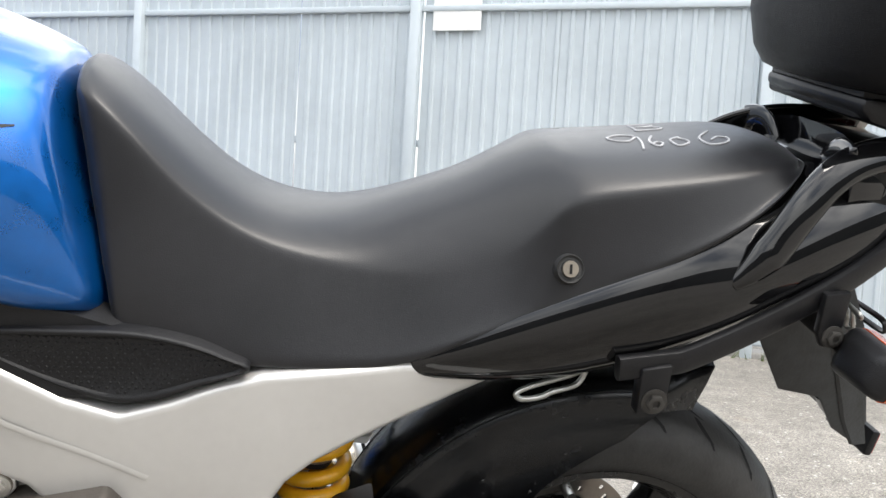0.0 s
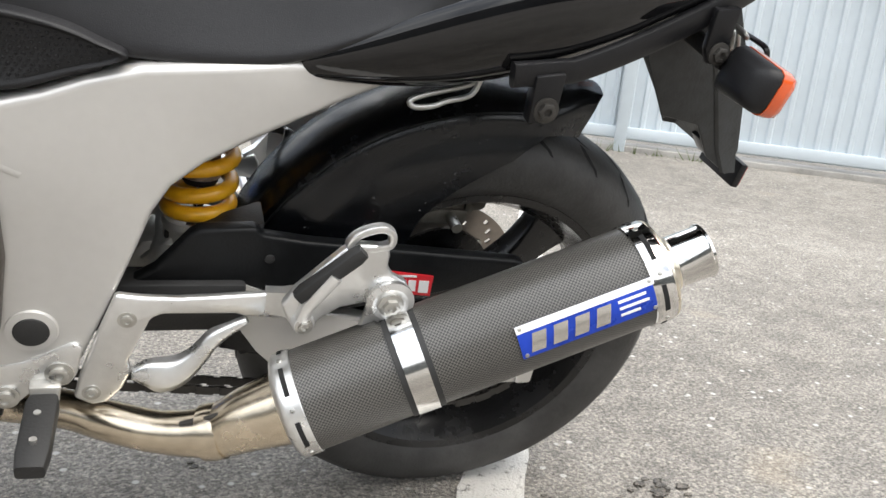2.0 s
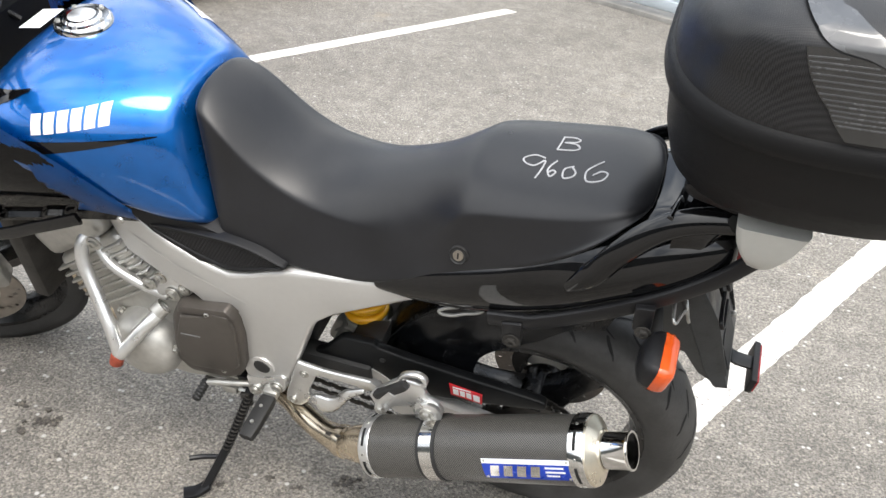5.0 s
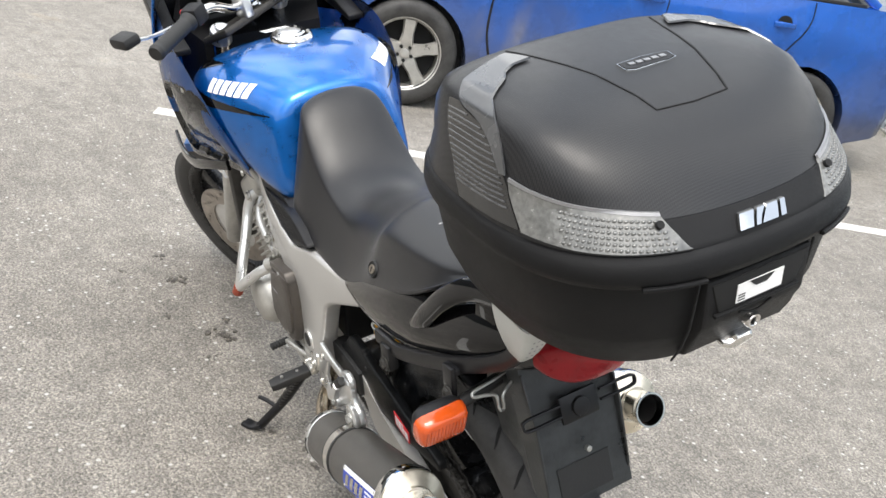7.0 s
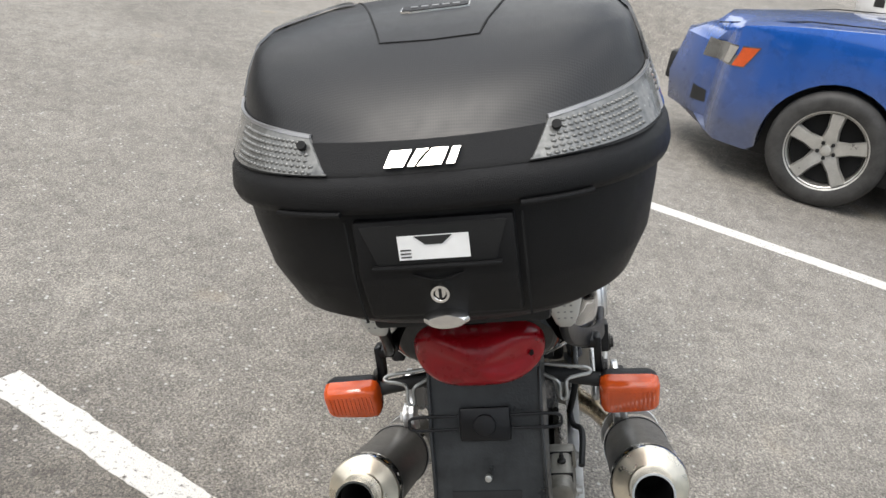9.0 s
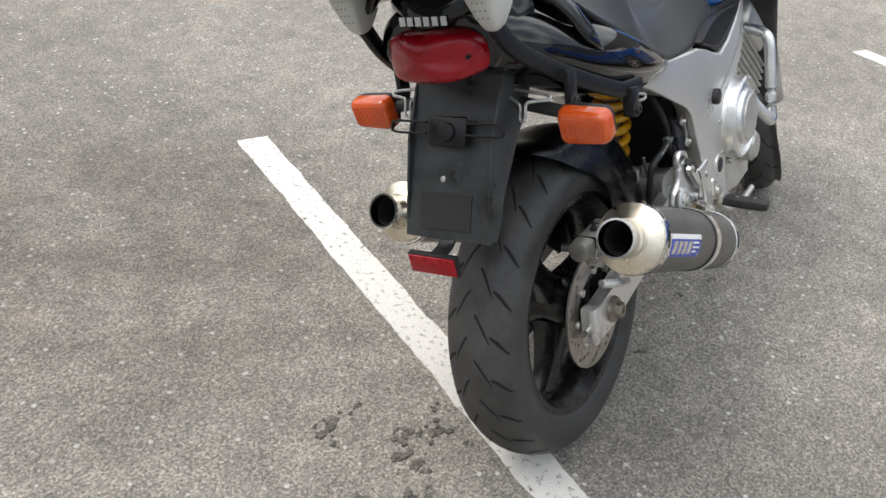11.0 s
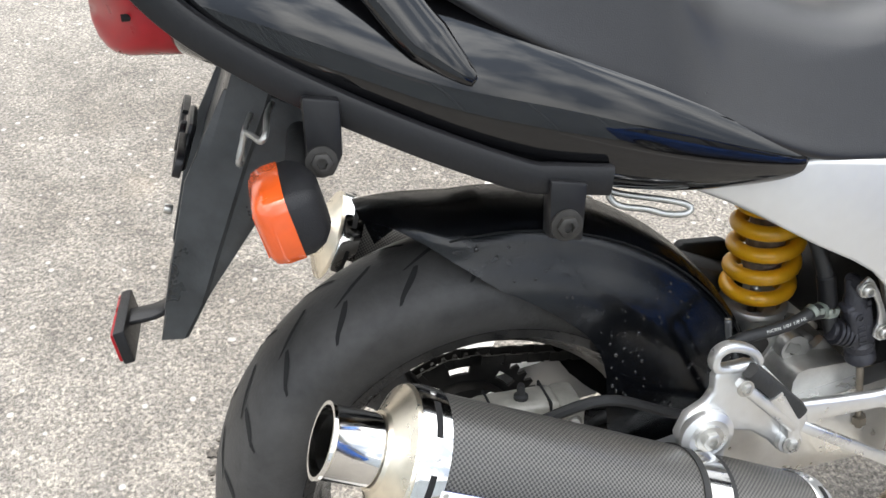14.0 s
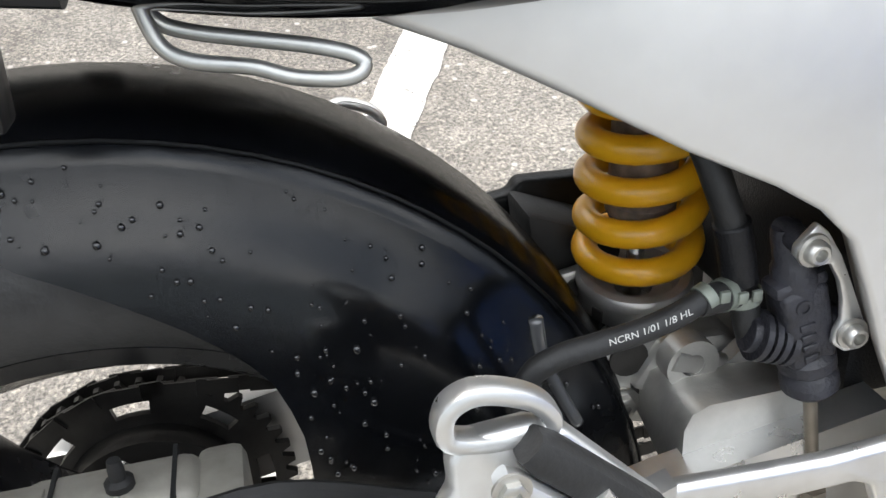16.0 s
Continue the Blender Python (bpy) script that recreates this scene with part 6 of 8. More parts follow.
    for i in range(11):
        yy = -0.206 - 0.031 + i * 0.0062
        part("lens_rib", flip(moved(box(0.2275, 0.2300, yy - 0.0010, yy + 0.0010, 0.782 - 0.018 * (1 + 1.6 * (yy + 0.206)), 0.782 + 0.018 * (1 + 1.6 * (yy + 0.206))), low_by @ rot), s), AMBER, lens)

# tail lamp and plate carrier
def oval(x, hw, zc, hh, e, wrap, n=40):
    """A superellipse across the bike whose sides sweep forward."""
    out = []
    for k in range(n):
        c, q = math.cos(2 * math.pi * k / n), math.sin(2 * math.pi * k / n)
        out.append((x - wrap * abs(c) ** 2.4, hw * math.copysign(abs(c) ** (2 / e), c), zc + hh * math.copysign(abs(q) ** (2 / e), q)))
    return out


hood = part("tail_badge", loft([oval(x, hw, zc, hh, 3.0, w) for x, hw, zc, hh, w in ((0.205, 0.122, 0.934, 0.068, 0.02), (0.258, 0.116, 0.933, 0.067, 0.03), (0.280, 0.112, 0.932, 0.065, 0.045), (0.296, 0.107, 0.931, 0.061, 0.055), (0.303, 0.098, 0.931, 0.054, 0.055), (0.303, 0.02, 0.931, 0.01, 0.004))]), GLOSS, bike, "black tail panel with a white maker's name", smooth=50)
lamp = part("tail_lamp", loft([[(a, b + 0.004, c) for a, b, c in oval(x, 0.088 * f, 0.903, 0.038 * f, 2.7, 0.034 * f)] for x, f in ((0.248, 1.06), (0.292, 1.04), (0.324, 1.0), (0.333, 0.94), (0.340, 0.80), (0.346, 0.58), (0.350, 0.28), (0.351, 0.05))]), RED, bike, "wide red tail lamp lens", smooth=180)
part("lamp_screw", cyl((0.300, 0.074, 0.903), (0.3175, 0.075, 0.903), 0.003, 12), GROOVE, lamp)
for i in range(6):
    y = -0.045 + i * 0.0155
    part("name_bar", moved(box(-0.0005, 0.0008, -0.0052, 0.0052, -0.0068, 0.0068), Matrix.Translation((0.3040 - 1.2 * y ** 2, y, 0.954))), WHITE, hood)
flap = part("plate_carrier", loft([[(x - 0.030 * (1 if abs(y) > 0.084 else 0) * f, y, z) for y in (-0.086, -0.082, -0.072, 0.0, 0.072, 0.082, 0.086)] + [(x - 0.030 * f - 0.004, 0.083, z), (x - 0.006, 0.078, z), (x - 0.005, 0, z), (x - 0.006, -0.078, z), (x - 0.030 * f - 0.004, -0.083, z)] for x, z, f in ((0.235, 0.858, 1.2), (0.250, 0.82, 1.2), (0.272, 0.77, 1.15), (0.300, 0.70, 1.1), (0.322, 0.64, 1.0), (0.334, 0.606, 0.7))]), WETGREY, bike, "black plastic number plate carrier, without a plate", smooth=35)
part("carrier_side", prism([(0.145, 0.815), (0.145, 0.755), (0.191, 0.682), (0.249, 0.672), (0.279, 0.628), (0.322, 0.602), (0.326, 0.640), (0.290, 0.760), (0.245, 0.84)], -0.082, -0.077, 0.002), WETGREY, flap)
part("carrier_side", prism([(0.150, 0.815), (0.175, 0.775), (0.212, 0.740), (0.247, 0.694), (0.279, 0.652), (0.307, 0.612), (0.326, 0.615), (0.326, 0.640), (0.290, 0.760), (0.245, 0.84)], 0.077, 0.082, 0.002), WETGREY, flap)
tilt = Matrix.Translation((0.286, 0, 0.778)) @ Matrix.Rotation(radians(-22), 4, "Y")
brk = part("plate_bracket", moved(box(-0.004, 0.004, -0.036, 0.036, -0.026, 0.022, 0.006), tilt), SATIN, flap, "slotted black plate bracket")
for s in (-1, 1):
    bm = sweep(curve([(0.006, s * 0.038, -0.007), (0.006, s * 0.098, -0.007), (0.006, s * 0.107, 0.002), (0.006, s * 0.098, 0.011), (0.006, s * 0.038, 0.011)], 4), rect(0.004, 0.007, 0.001), up=(1, 0, 0))
    part("slotted_ear", moved(bm, tilt), SATIN, brk)
part("bracket_boss", moved(cyl((0, 0, -0.003), (0.010, 0, -0.003), 0.016, 20, bev=0.003), tilt), PLASTIC, brk)
part("plate_screw", cyl((0.312, 0, 0.704), (0.320, 0, 0.707), 0.005, 14, bev=0.001), ZINC, flap)
part("plate_pad", moved(box(-0.0008, 0.0008, -0.050, 0.050, -0.030, 0.030), Matrix.Translation((0.3195, -0.005, 0.650)) @ Matrix.Rotation(radians(-20), 4, "Y")), SOFTRUB, flap)
ref = part("reflector", moved(box(-0.003, 0.005, -0.044, 0.044, -0.016, 0.016, 0.002), Matrix.Translation((0.380, 0.0, 0.582)) @ Matrix.Rotation(radians(8), 4, "Y")), RED, bike, "red rectangular rear reflector")
part("reflector_back", moved(box(-0.010, 0.0015, -0.0465, 0.0465, -0.0185, 0.0185, 0.002), Matrix.Translation((0.380, 0.0, 0.582)) @ Matrix.Rotation(radians(8), 4, "Y")), PLASTIC, ref)
part("reflector_arm", sweep(curve([(0.318, 0.0, 0.622), (0.338, 0, 0.598), (0.372, 0, 0.592)], 4), rect(0.030, 0.006, 0.002), up=(0, 0, 1)), SATIN, ref)


# ---- tank, fairing and front end of the motorcycle ----
def decal(name, ob, outline, y_from, material, label="", steps=6, lift=0.0012):
    """A thin skin on the side of a part: outline is four (x, z) corners."""
    (ax, az), (bx, bz), (cx, cz), (dx, dz) = outline
    grid = []
    for i in range(steps + 1):
        for j in range(steps + 1):
            u, v = i / steps, j / steps
            x = (ax * (1 - u) + bx * u) * (1 - v) + (dx * (1 - u) + cx * u) * v
            z = (az * (1 - u) + bz * u) * (1 - v) + (dz * (1 - u) + cz * u) * v
            grid.append((x, 0, z))
    s = -1 if y_from < 0 else 1
    top = on_surface(ob, grid, lambda p: (p[0], y_from, p[2]), (0, -s, 0), lift)
    bm = bmesh.new()
    vs = [bm.verts.new(p) for p in top]
    k = steps + 1
    for i in range(steps):
        for j in range(steps):
            bm.faces.new((vs[i * k + j], vs[(i + 1) * k + j], vs[(i + 1) * k + j + 1], vs[i * k + j + 1]))
    return part(name, bm, material, ob, label, smooth=180)


TANK = [((-0.566, -0.632), [(0, 1.005), (0.070, 1.000), (0.112, 0.975), (0.142, 0.905), (0.156, 0.825), (0.155, 0.754)]),
        ((-0.60, -0.652), [(0, 1.018), (0.080, 1.012), (0.130, 0.985), (0.160, 0.915), (0.170, 0.830), (0.164, 0.756)]),
        ((-0.66, -0.70), [(0, 1.038), (0.095, 1.030), (0.160, 0.995), (0.188, 0.925), (0.190, 0.835), (0.180, 0.764)]),
        ((-0.73, -0.76), [(0, 1.054), (0.115, 1.045), (0.190, 1.008), (0.216, 0.945), (0.212, 0.865), (0.192, 0.800)]),
        ((-0.80, -0.82), [(0, 1.062), (0.130, 1.053), (0.212, 1.022), (0.243, 0.965), (0.240, 0.90), (0.215, 0.85)]),
        ((-0.88, -0.88), [(0, 1.066), (0.138, 1.057), (0.220, 1.030), (0.254, 0.980), (0.254, 0.93), (0.235, 0.89)]),
        ((-0.95, -0.94), [(0, 1.058), (0.135, 1.050), (0.215, 1.026), (0.248, 0.985), (0.25, 0.94), (0.235, 0.90)]),
        ((-1.00, -0.98), [(0, 1.020), (0.12, 1.015), (0.19, 1.0), (0.22, 0.97), (0.22, 0.94), (0.20, 0.90)])]
rings = []
for (xb, xt), half in TANK:
    pts = [(-y, z) for y, z in half[:0:-1]] + half
    zl, zh = half[-1][1], half[0][1]
    rings.append([(xb + (xt - xb) * min(1, (z - zl) / (zh - zl) * 1.25), y, z) for y, z in pts])
tank = part("fuel_tank", loft(rings), BLUE, bike, "metallic blue fuel tank", smooth=180, sub=2)
cap = part("filler_cap", lathe([(0.0, 0.012), (0.030, 0.012), (0.034, 0.008), (0.046, 0.008), (0.050, 0.004), (0.052, -0.004), (0.0, -0.004)], 40, Matrix.Translation((-0.872, 0.0, 1.063))), CHROME, tank, "chromed filler cap")
part("cap_flap", lathe([(0.0, 0.0135), (0.022, 0.0135), (0.026, 0.011), (0.0, 0.011)], 28, Matrix.Translation((-0.872, 0.0, 1.063))), ALU, cap)
for i in range(5):
    a = i * 2 * math.pi / 5
    part("cap_bolt", cyl((-0.872 + 0.041 * math.cos(a), 0.041 * math.sin(a), 1.070), (-0.872 + 0.041 * math.cos(a), 0.041 * math.sin(a), 1.074), 0.004, 8), ZINC, cap)
part("warning_label", moved(box(-0.024, 0.024, -0.034, 0.034, 0, 0.001), Matrix.Translation((-0.952, -0.012, 1.0600)) @ Matrix.Rotation(radians(-10), 4, "Y")), WHITE, tank, "white warning label")
TL, TR = Vector((-0.834, 0, 0.988)), Vector((-0.722, 0, 0.990))
for sgn in (-1, 1):
    for i in range(6):
        p, q = TL + (TR - TL) * (i / 6), TL + (TR - TL) * ((i + 0.80) / 6)
        up = 0.027
        decal("name_bar", tank, [(p.x, p.z), (q.x, q.z), (q.x - 0.004, q.z + up), (p.x - 0.004, p.z + up)], sgn * 0.6, WHITE, steps=3)
    decal("black_flash", tank, [(-0.905, 0.955), (-0.66, 0.962), (-0.66, 0.9635), (-0.905, 0.985)], sgn * 0.6, GLOSS, steps=8)
    decal("black_flash", tank, [(-0.93, 1.010), (-0.855, 1.036), (-0.856, 1.038), (-0.94, 1.032)], sgn * 0.6, GLOSS, steps=5)

# on the fairing's side, as (x, share of the way down): air opening, two printed flashes
BLACKS = ([(-1.18, 0.62), (-1.03, 0.45), (-0.91, 0.33), (-0.845, 0.35), (-0.84, 0.57), (-0.795, 0.74), (-0.84, 0.90), (-0.93, 0.94), (-1.10, 0.91), (-1.19, 0.82)],
          [(-1.19, 0.60), (-0.90, 0.27), (-0.82, 0.08), (-0.80, 0.14), (-0.845, 0.35), (-0.91, 0.33), (-1.03, 0.45), (-1.18, 0.64)],
          [(-1.22, 0.42), (-1.10, 0.15), (-1.00, 0.0), (-0.97, 0.03), (-1.05, 0.25), (-1.17, 0.53)])


def within(x, z, shape):
    """Whether a point lies inside an outline."""
    odd = False
    for (xa, za), (xb, zb) in zip(shape, shape[1:] + shape[:1]):
        if (za > z) != (zb > z) and x < (xb - xa) * (z - za) / (zb - za) + xa:
            odd = not odd
    return odd


SIDE = ((-0.715, [(0.200, 0.832), (0.200, 0.822), (0.196, 0.808), (0.190, 0.795)]), (-0.80, [(0.243, 0.955), (0.243, 0.915), (0.230, 0.860), (0.200, 0.785)]), (-0.90, [(0.258, 1.030), (0.266, 0.965), (0.258, 0.880), (0.215, 0.768)]), (-1.00, [(0.262, 1.060), (0.277, 0.985), (0.272, 0.880), (0.226, 0.748)]),
        (-1.10, [(0.254, 1.085), (0.276, 1.000), (0.274, 0.880), (0.236, 0.722)]), (-1.20, [(0.240, 1.100), (0.264, 1.000), (0.264, 0.870), (0.232, 0.705)]), (-1.30, [(0.214, 1.095), (0.240, 0.990), (0.240, 0.870), (0.212, 0.710)]), (-1.40, [(0.160, 1.06), (0.188, 0.97), (0.188, 0.87), (0.165, 0.74)]), (-1.48, [(0.06, 1.00), (0.08, 0.94), (0.08, 0.87), (0.06, 0.80)]))
for s in (-1, 1):
    rings = []
    for x, sec in SIDE:
        line = curve([(x, -y, z) for y, z in sec], 14)
        rings.append(line)
    fine_rings = []
    for i in range(len(rings[0])):
        fine_rings.append(curve([r[i] for r in rings], 12))
    grid = list(zip(*fine_rings))
    bm = loft([list(g) for g in grid], cap=False, ring_closed=False)
    bm.verts.index_update()
    down = [(v.index % len(rings[0])) / (len(rings[0]) - 1) for v in bm.verts]
    for f in bm.faces:
        x, d = f.calc_center_median().x, sum(down[v.index] for v in f.verts) / len(f.verts)
        f.material_index = 1 if d > 0.84 or (x < -1.19 and d > 0.70) or any(within(x, d, shape) for shape in BLACKS) else 0
    for v in bm.verts:
        if within(v.co.x, down[v.index], BLACKS[0]):
            v.co.y += 0.012
    bmesh.ops.solidify(bm, geom=bm.faces[:], thickness=0.004)
    fa = part("side_fairing", flip(bm, s), None, bike, "blue and black side fairing", smooth=60, mats=[BLUE, GLOSS])
    part("intake_lip", flip(sweep(curve([(-1.22, -0.258, 0.745), (-1.12, -0.266, 0.728), (-1.0, -0.262, 0.745), (-0.90, -0.246, 0.778), (-0.82, -0.222, 0.800)], 6), rect(0.010, 0.026, 0.004)), s), GLOSS, fa)
    for x, y, z in ((-0.935, 0.268, 0.968), (-0.735, 0.212, 0.812)):
        part("fairing_screw", flip(lathe([(0, -0.004), (0.006, -0.003), (0.0075, 0), (0, 0.002)], 14, axis_y(x, -y, z)), s), ZINC, fa)

# steering: everything here turns with the bars, to full left lock
HEAD = Vector((-1.06, -0.02, 1.065))
AXIS = Vector((0.438, 0, 0.899))
S = Matrix.Translation(HEAD) @ Matrix.Rotation(radians(27), 4, AXIS) @ Matrix.Translation(-Vector((-1.06, 0, 1.065)))
wheel(-1.475, 0.305, 0.305, 0.114, 0.234, 3, radians(20), S)
for sgn in (-1, 1):
    fd = disc("brake_disc", (-1.475, 0.305), sgn * 0.078, 0.090, 0.149, S, bike)
    part("disc_carrier", moved(lathe([(0.045, -0.003), (0.096, -0.003), (0.096, 0.002), (0.045, 0.002)], 36, axis_y(-1.475, sgn * 0.072, 0.305), closed=True), S), ALU, fd)
    fl = part("fork_lower", moved(join(cyl((-1.455, sgn * 0.105, 0.285), (-1.31, sgn * 0.105, 0.585), 0.028, 24, bev=0.004)), S), CASTALU, bike, "silver fork lower leg")
    part("fork_tube", moved(cyl((-1.315, sgn * 0.105, 0.575), (-1.085, sgn * 0.105, 1.075), 0.0215, 20), S), CHROME, fl)
    part("fork_cap", moved(lathe([(0.0, 0.014), (0.012, 0.014), (0.014, 0.006), (0.025, 0.005), (0.027, 0.0), (0.027, -0.03), (0, -0.03)], 28, along((-1.083, sgn * 0.105, 1.08), Vector((-1.083, sgn * 0.105, 1.08)) + AXIS)), S), ALU, fl)
    cp2 = part("brake_caliper", moved(box(-1.43, -1.33, sgn * 0.08 - 0.03, sgn * 0.08 + 0.03, 0.335, 0.425, 0.012, 3), S), CASTALU, bike, "front brake caliper")
    for x, z in ((-1.40, 0.36), (-1.36, 0.40)):
        part("bolt", moved(bolt((x, sgn * 0.112, z), (x, sgn * 0.3, z), 0.007, 0.008), S), ZINC, cp2)
    part("brake_hose", moved(tube([(-1.36, sgn * 0.09, 0.43), (-1.31, sgn * 0.07, 0.55), (-1.25, sgn * 0.06, 0.72), (-1.15, sgn * 0.05, 0.90)], 0.0055, 8), S), SOFTRUB, cp2)
arc = []
for deg in range(-55, 20, 8):
    a = radians(deg)
    arc.append([(-1.475 - rr * math.sin(a), y, 0.305 + rr * math.cos(a)) for y, rr in ((-0.070, 0.290), (-0.068, 0.318), (-0.035, 0.332), (0, 0.335), (0.035, 0.332), (0.068, 0.318), (0.070, 0.290))])
bm = loft(arc, cap=False, ring_closed=False)
bmesh.ops.solidify(bm, geom=bm.faces[:], thickness=0.003)
part("front_mudguard", moved(bm, S), BLUE, bike, "blue front mudguard", smooth=60)
yoke = part("top_yoke", moved(prism([(-1.13, 1.045), (-1.02, 1.085), (-1.025, 1.105), (-1.135, 1.065)], -0.135, 0.135, 0.008), S), DARKMET, bike, "dark cast top yoke")
part("stem_nut", moved(lathe([(0.0, 0.022), (0.012, 0.022), (0.016, 0.018), (0.017, 0.0), (0.026, 0.0), (0.026, -0.01), (0, -0.01)], 24, along((-1.066, 0, 1.095), Vector((-1.066, 0, 1.095)) + AXIS)), S), CHROME, yoke)
bar = part("handlebar", moved(tube([(-0.955, -0.36, 1.182), (-0.985, -0.25, 1.186), (-1.01, -0.16, 1.178), (-1.035, -0.085, 1.135), (-1.038, -0.04, 1.128), (-1.038, 0.04, 1.128), (-1.035, 0.085, 1.135), (-1.01, 0.16, 1.178), (-0.985, 0.25, 1.182), (-0.945, 0.37, 1.168)], 0.0112, 12), S), CHROME, bike, "chromed tubular handlebar")
for sgn in (-1, 1):
    part("bar_clamp", moved(box(-1.06, -1.015, sgn * 0.048 - 0.014, sgn * 0.048 + 0.014, 1.095, 1.150, 0.008), S), ALU, bar)
    g0, g1 = (Vector((-0.952, -0.365, 1.182)), Vector((-0.985, -0.245, 1.186))) if sgn < 0 else (Vector((-0.940, 0.378, 1.167)), Vector((-0.985, 0.245, 1.182)))
    gm = along(g0, g1)
    gr = part("grip", moved(lathe([(0.0, -0.012), (0.016, -0.012), (0.019, -0.004), (0.0185, 0.0)] + [(0.0172 if i % 2 else 0.0182, 0.004 + i * 0.0062) for i in range(19)] + [(0.022, 0.125), (0.022, 0.130), (0.0, 0.130)], 20), S @ gm), SOFTRUB, bar, "black rubber grip")
    sw = part("switch_box", moved(box(-0.022, 0.022, -0.020, 0.024, 0.132, 0.178, 0.008), S @ gm), PLASTIC, bar, "black switch cluster")
    part("switch", moved(cyl((0.0, -0.026, 0.160), (0.0, -0.016, 0.160), 0.007, 12), S @ gm @ Matrix.Rotation(radians(0), 4, "Z")), STICKRED, sw)
    part("switch_button", moved(cyl((0.018, 0.01, 0.150), (0.030, 0.012, 0.150), 0.006, 12), S @ gm), STICKRED, sw)
    lv = [Vector((-1.03, sgn * 0.19, 1.176)), Vector((-1.045, sgn * 0.25, 1.170)), Vector((-1.03, sgn * 0.32, 1.184)), Vector((-1.015, sgn * 0.380, 1.206))]
    part("lever", moved(sweep(curve(lv, 5), rect(0.014, 0.008, 0.003), scale=[1.3, 1.2, 1.1] + [0.9] * 11 + [1.1, 1.2]), S), ALU, bar, "polished hand lever")
part("clutch_perch", moved(box(-1.05, -1.0, -0.215, -0.175, 1.16, 1.195, 0.008), S), PLASTIC, bar)
part("brake_reservoir", moved(box(-1.07, -1.01, 0.15, 0.215, 1.185, 1.225, 0.010), S), PLASTIC, bar)
part("hand_guard_end", moved(box(-1.045, -0.985, -0.415, -0.368, 1.200, 1.228, 0.010), S), SOFTRUB, bar)
part("clutch_cable", moved(tube([(-1.03, -0.18, 1.17), (-1.09, -0.10, 1.20), (-1.14, -0.02, 1.14), (-1.12, 0.03, 1.02)], 0.005, 8), S), SOFTRUB, bar)
part("throttle_cable", moved(tube([(-1.03, 0.18, 1.17), (-1.09, 0.15, 1.14), (-1.12, 0.10, 1.05), (-1.05, 0.07, 0.98)], 0.005, 8), S), SOFTRUB, bar)
mr = part("mirror", moved(lathe([(0.0, 0.024), (0.045, 0.018), (0.058, 0.006), (0.060, 0.0), (0.057, -0.002)], 40), look((-0.985, -0.303, 1.289), (-2.0, -0.15, 0.87)) @ Matrix.Rotation(math.pi, 4, "X") @ Matrix.Diagonal((1.0, 0.78, 1, 1))), SOFTRUB, bike, "rounded rear view mirror on a chromed stem")
part("mirror_glass", moved(lathe([(0.0, 0.001), (0.056, 0.0005), (0.056, -0.001), (0.0, -0.001)], 40), look((-0.983, -0.303, 1.2893), (-2.0, -0.15, 0.87)) @ Matrix.Rotation(math.pi, 4, "X") @ Matrix.Rotation(math.pi, 4, "Y") @ Matrix.Diagonal((1.0, 0.78, 1, 1))), mat("mirror_silver", (0.9, 0.9, 0.9), 0.03, 1.0, 0.02, 3, rough_vary=0.02), mr)
part("mirror_stem", tube([(-1.0, -0.185, 1.165), (-0.998, -0.198, 1.205), (-0.992, -0.225, 1.245), (-0.992, -0.262, 1.270), (-0.997, -0.30, 1.285)], 0.0065, 10), CHROME, mr)

# cockpit
scr = []
for i in range(15):
    y = -0.27 + 0.54 * i / 14
    scr.append([(-1.44 + 0.27 * (y / 0.27) ** 2 + 0.06 * t, y * (1 - 0.22 * t * t), 1.00 + 0.36 * t - 0.10 * t * (y / 0.27) ** 2) for t in [k / 8 for k in range(9)]])
bm = loft(scr, cap=False, ring_closed=False)
bmesh.ops.solidify(bm, geom=bm.faces[:], thickness=0.004)
wind = part("windscreen", bm, GLASSDARK, bike, "dark tinted windscreen", smooth=80)
for i in (0, 14):
    part("screen_edge", sweep([p for p in [Vector(q) for q in scr[i]]], circle(0.004, 6)), BLUE, wind)
dash = part("dashboard", loft([[(-1.19 + 0.03 * k, y, 1.06 + 0.035 * k + dz) for y, dz in ((-0.19, 0.0), (0.15, 0.0), (0.13, 0.075), (-0.02, 0.095), (-0.17, 0.07))] for k in (0, 1, 2)]), PLASTIC, bike, "black instrument panel")
for y, z, r, nm in ((-0.035, 1.168, 0.046, "rev_counter"), (-0.120, 1.150, 0.034, "clock"), (0.055, 1.150, 0.040, "speedometer")):
    mg = look((-1.125, y, z), (-2.0, y, z - 0.60)) @ Matrix.Rotation(math.pi, 4, "X") @ Matrix.Rotation(math.pi, 4, "X")
    g = part(nm, moved(lathe([(r * 1.12, -0.03), (r * 1.12, 0.010), (r * 1.0, 0.012), (r * 0.92, 0.004), (r * 0.92, -0.03)], 36, closed=True), mg), PLASTIC, dash, "round black dial")
    part("dial_face", moved(lathe([(0.0, 0.003), (r * 0.90, 0.003), (r * 0.90, 0.0), (0.0, 0.0)], 32), mg), SOFTRUB, g)
    part("dial_disc", moved(lathe([(0.0, 0.005), (r * 0.66, 0.005), (r * 0.66, 0.003), (0.0, 0.003)], 32), mg), DIAL, g)
    part("dial_mark", moved(box(-r * 0.18, r * 0.22, -r * 0.06, r * 0.10, 0.0052, 0.0062), mg), STICKRED, g)
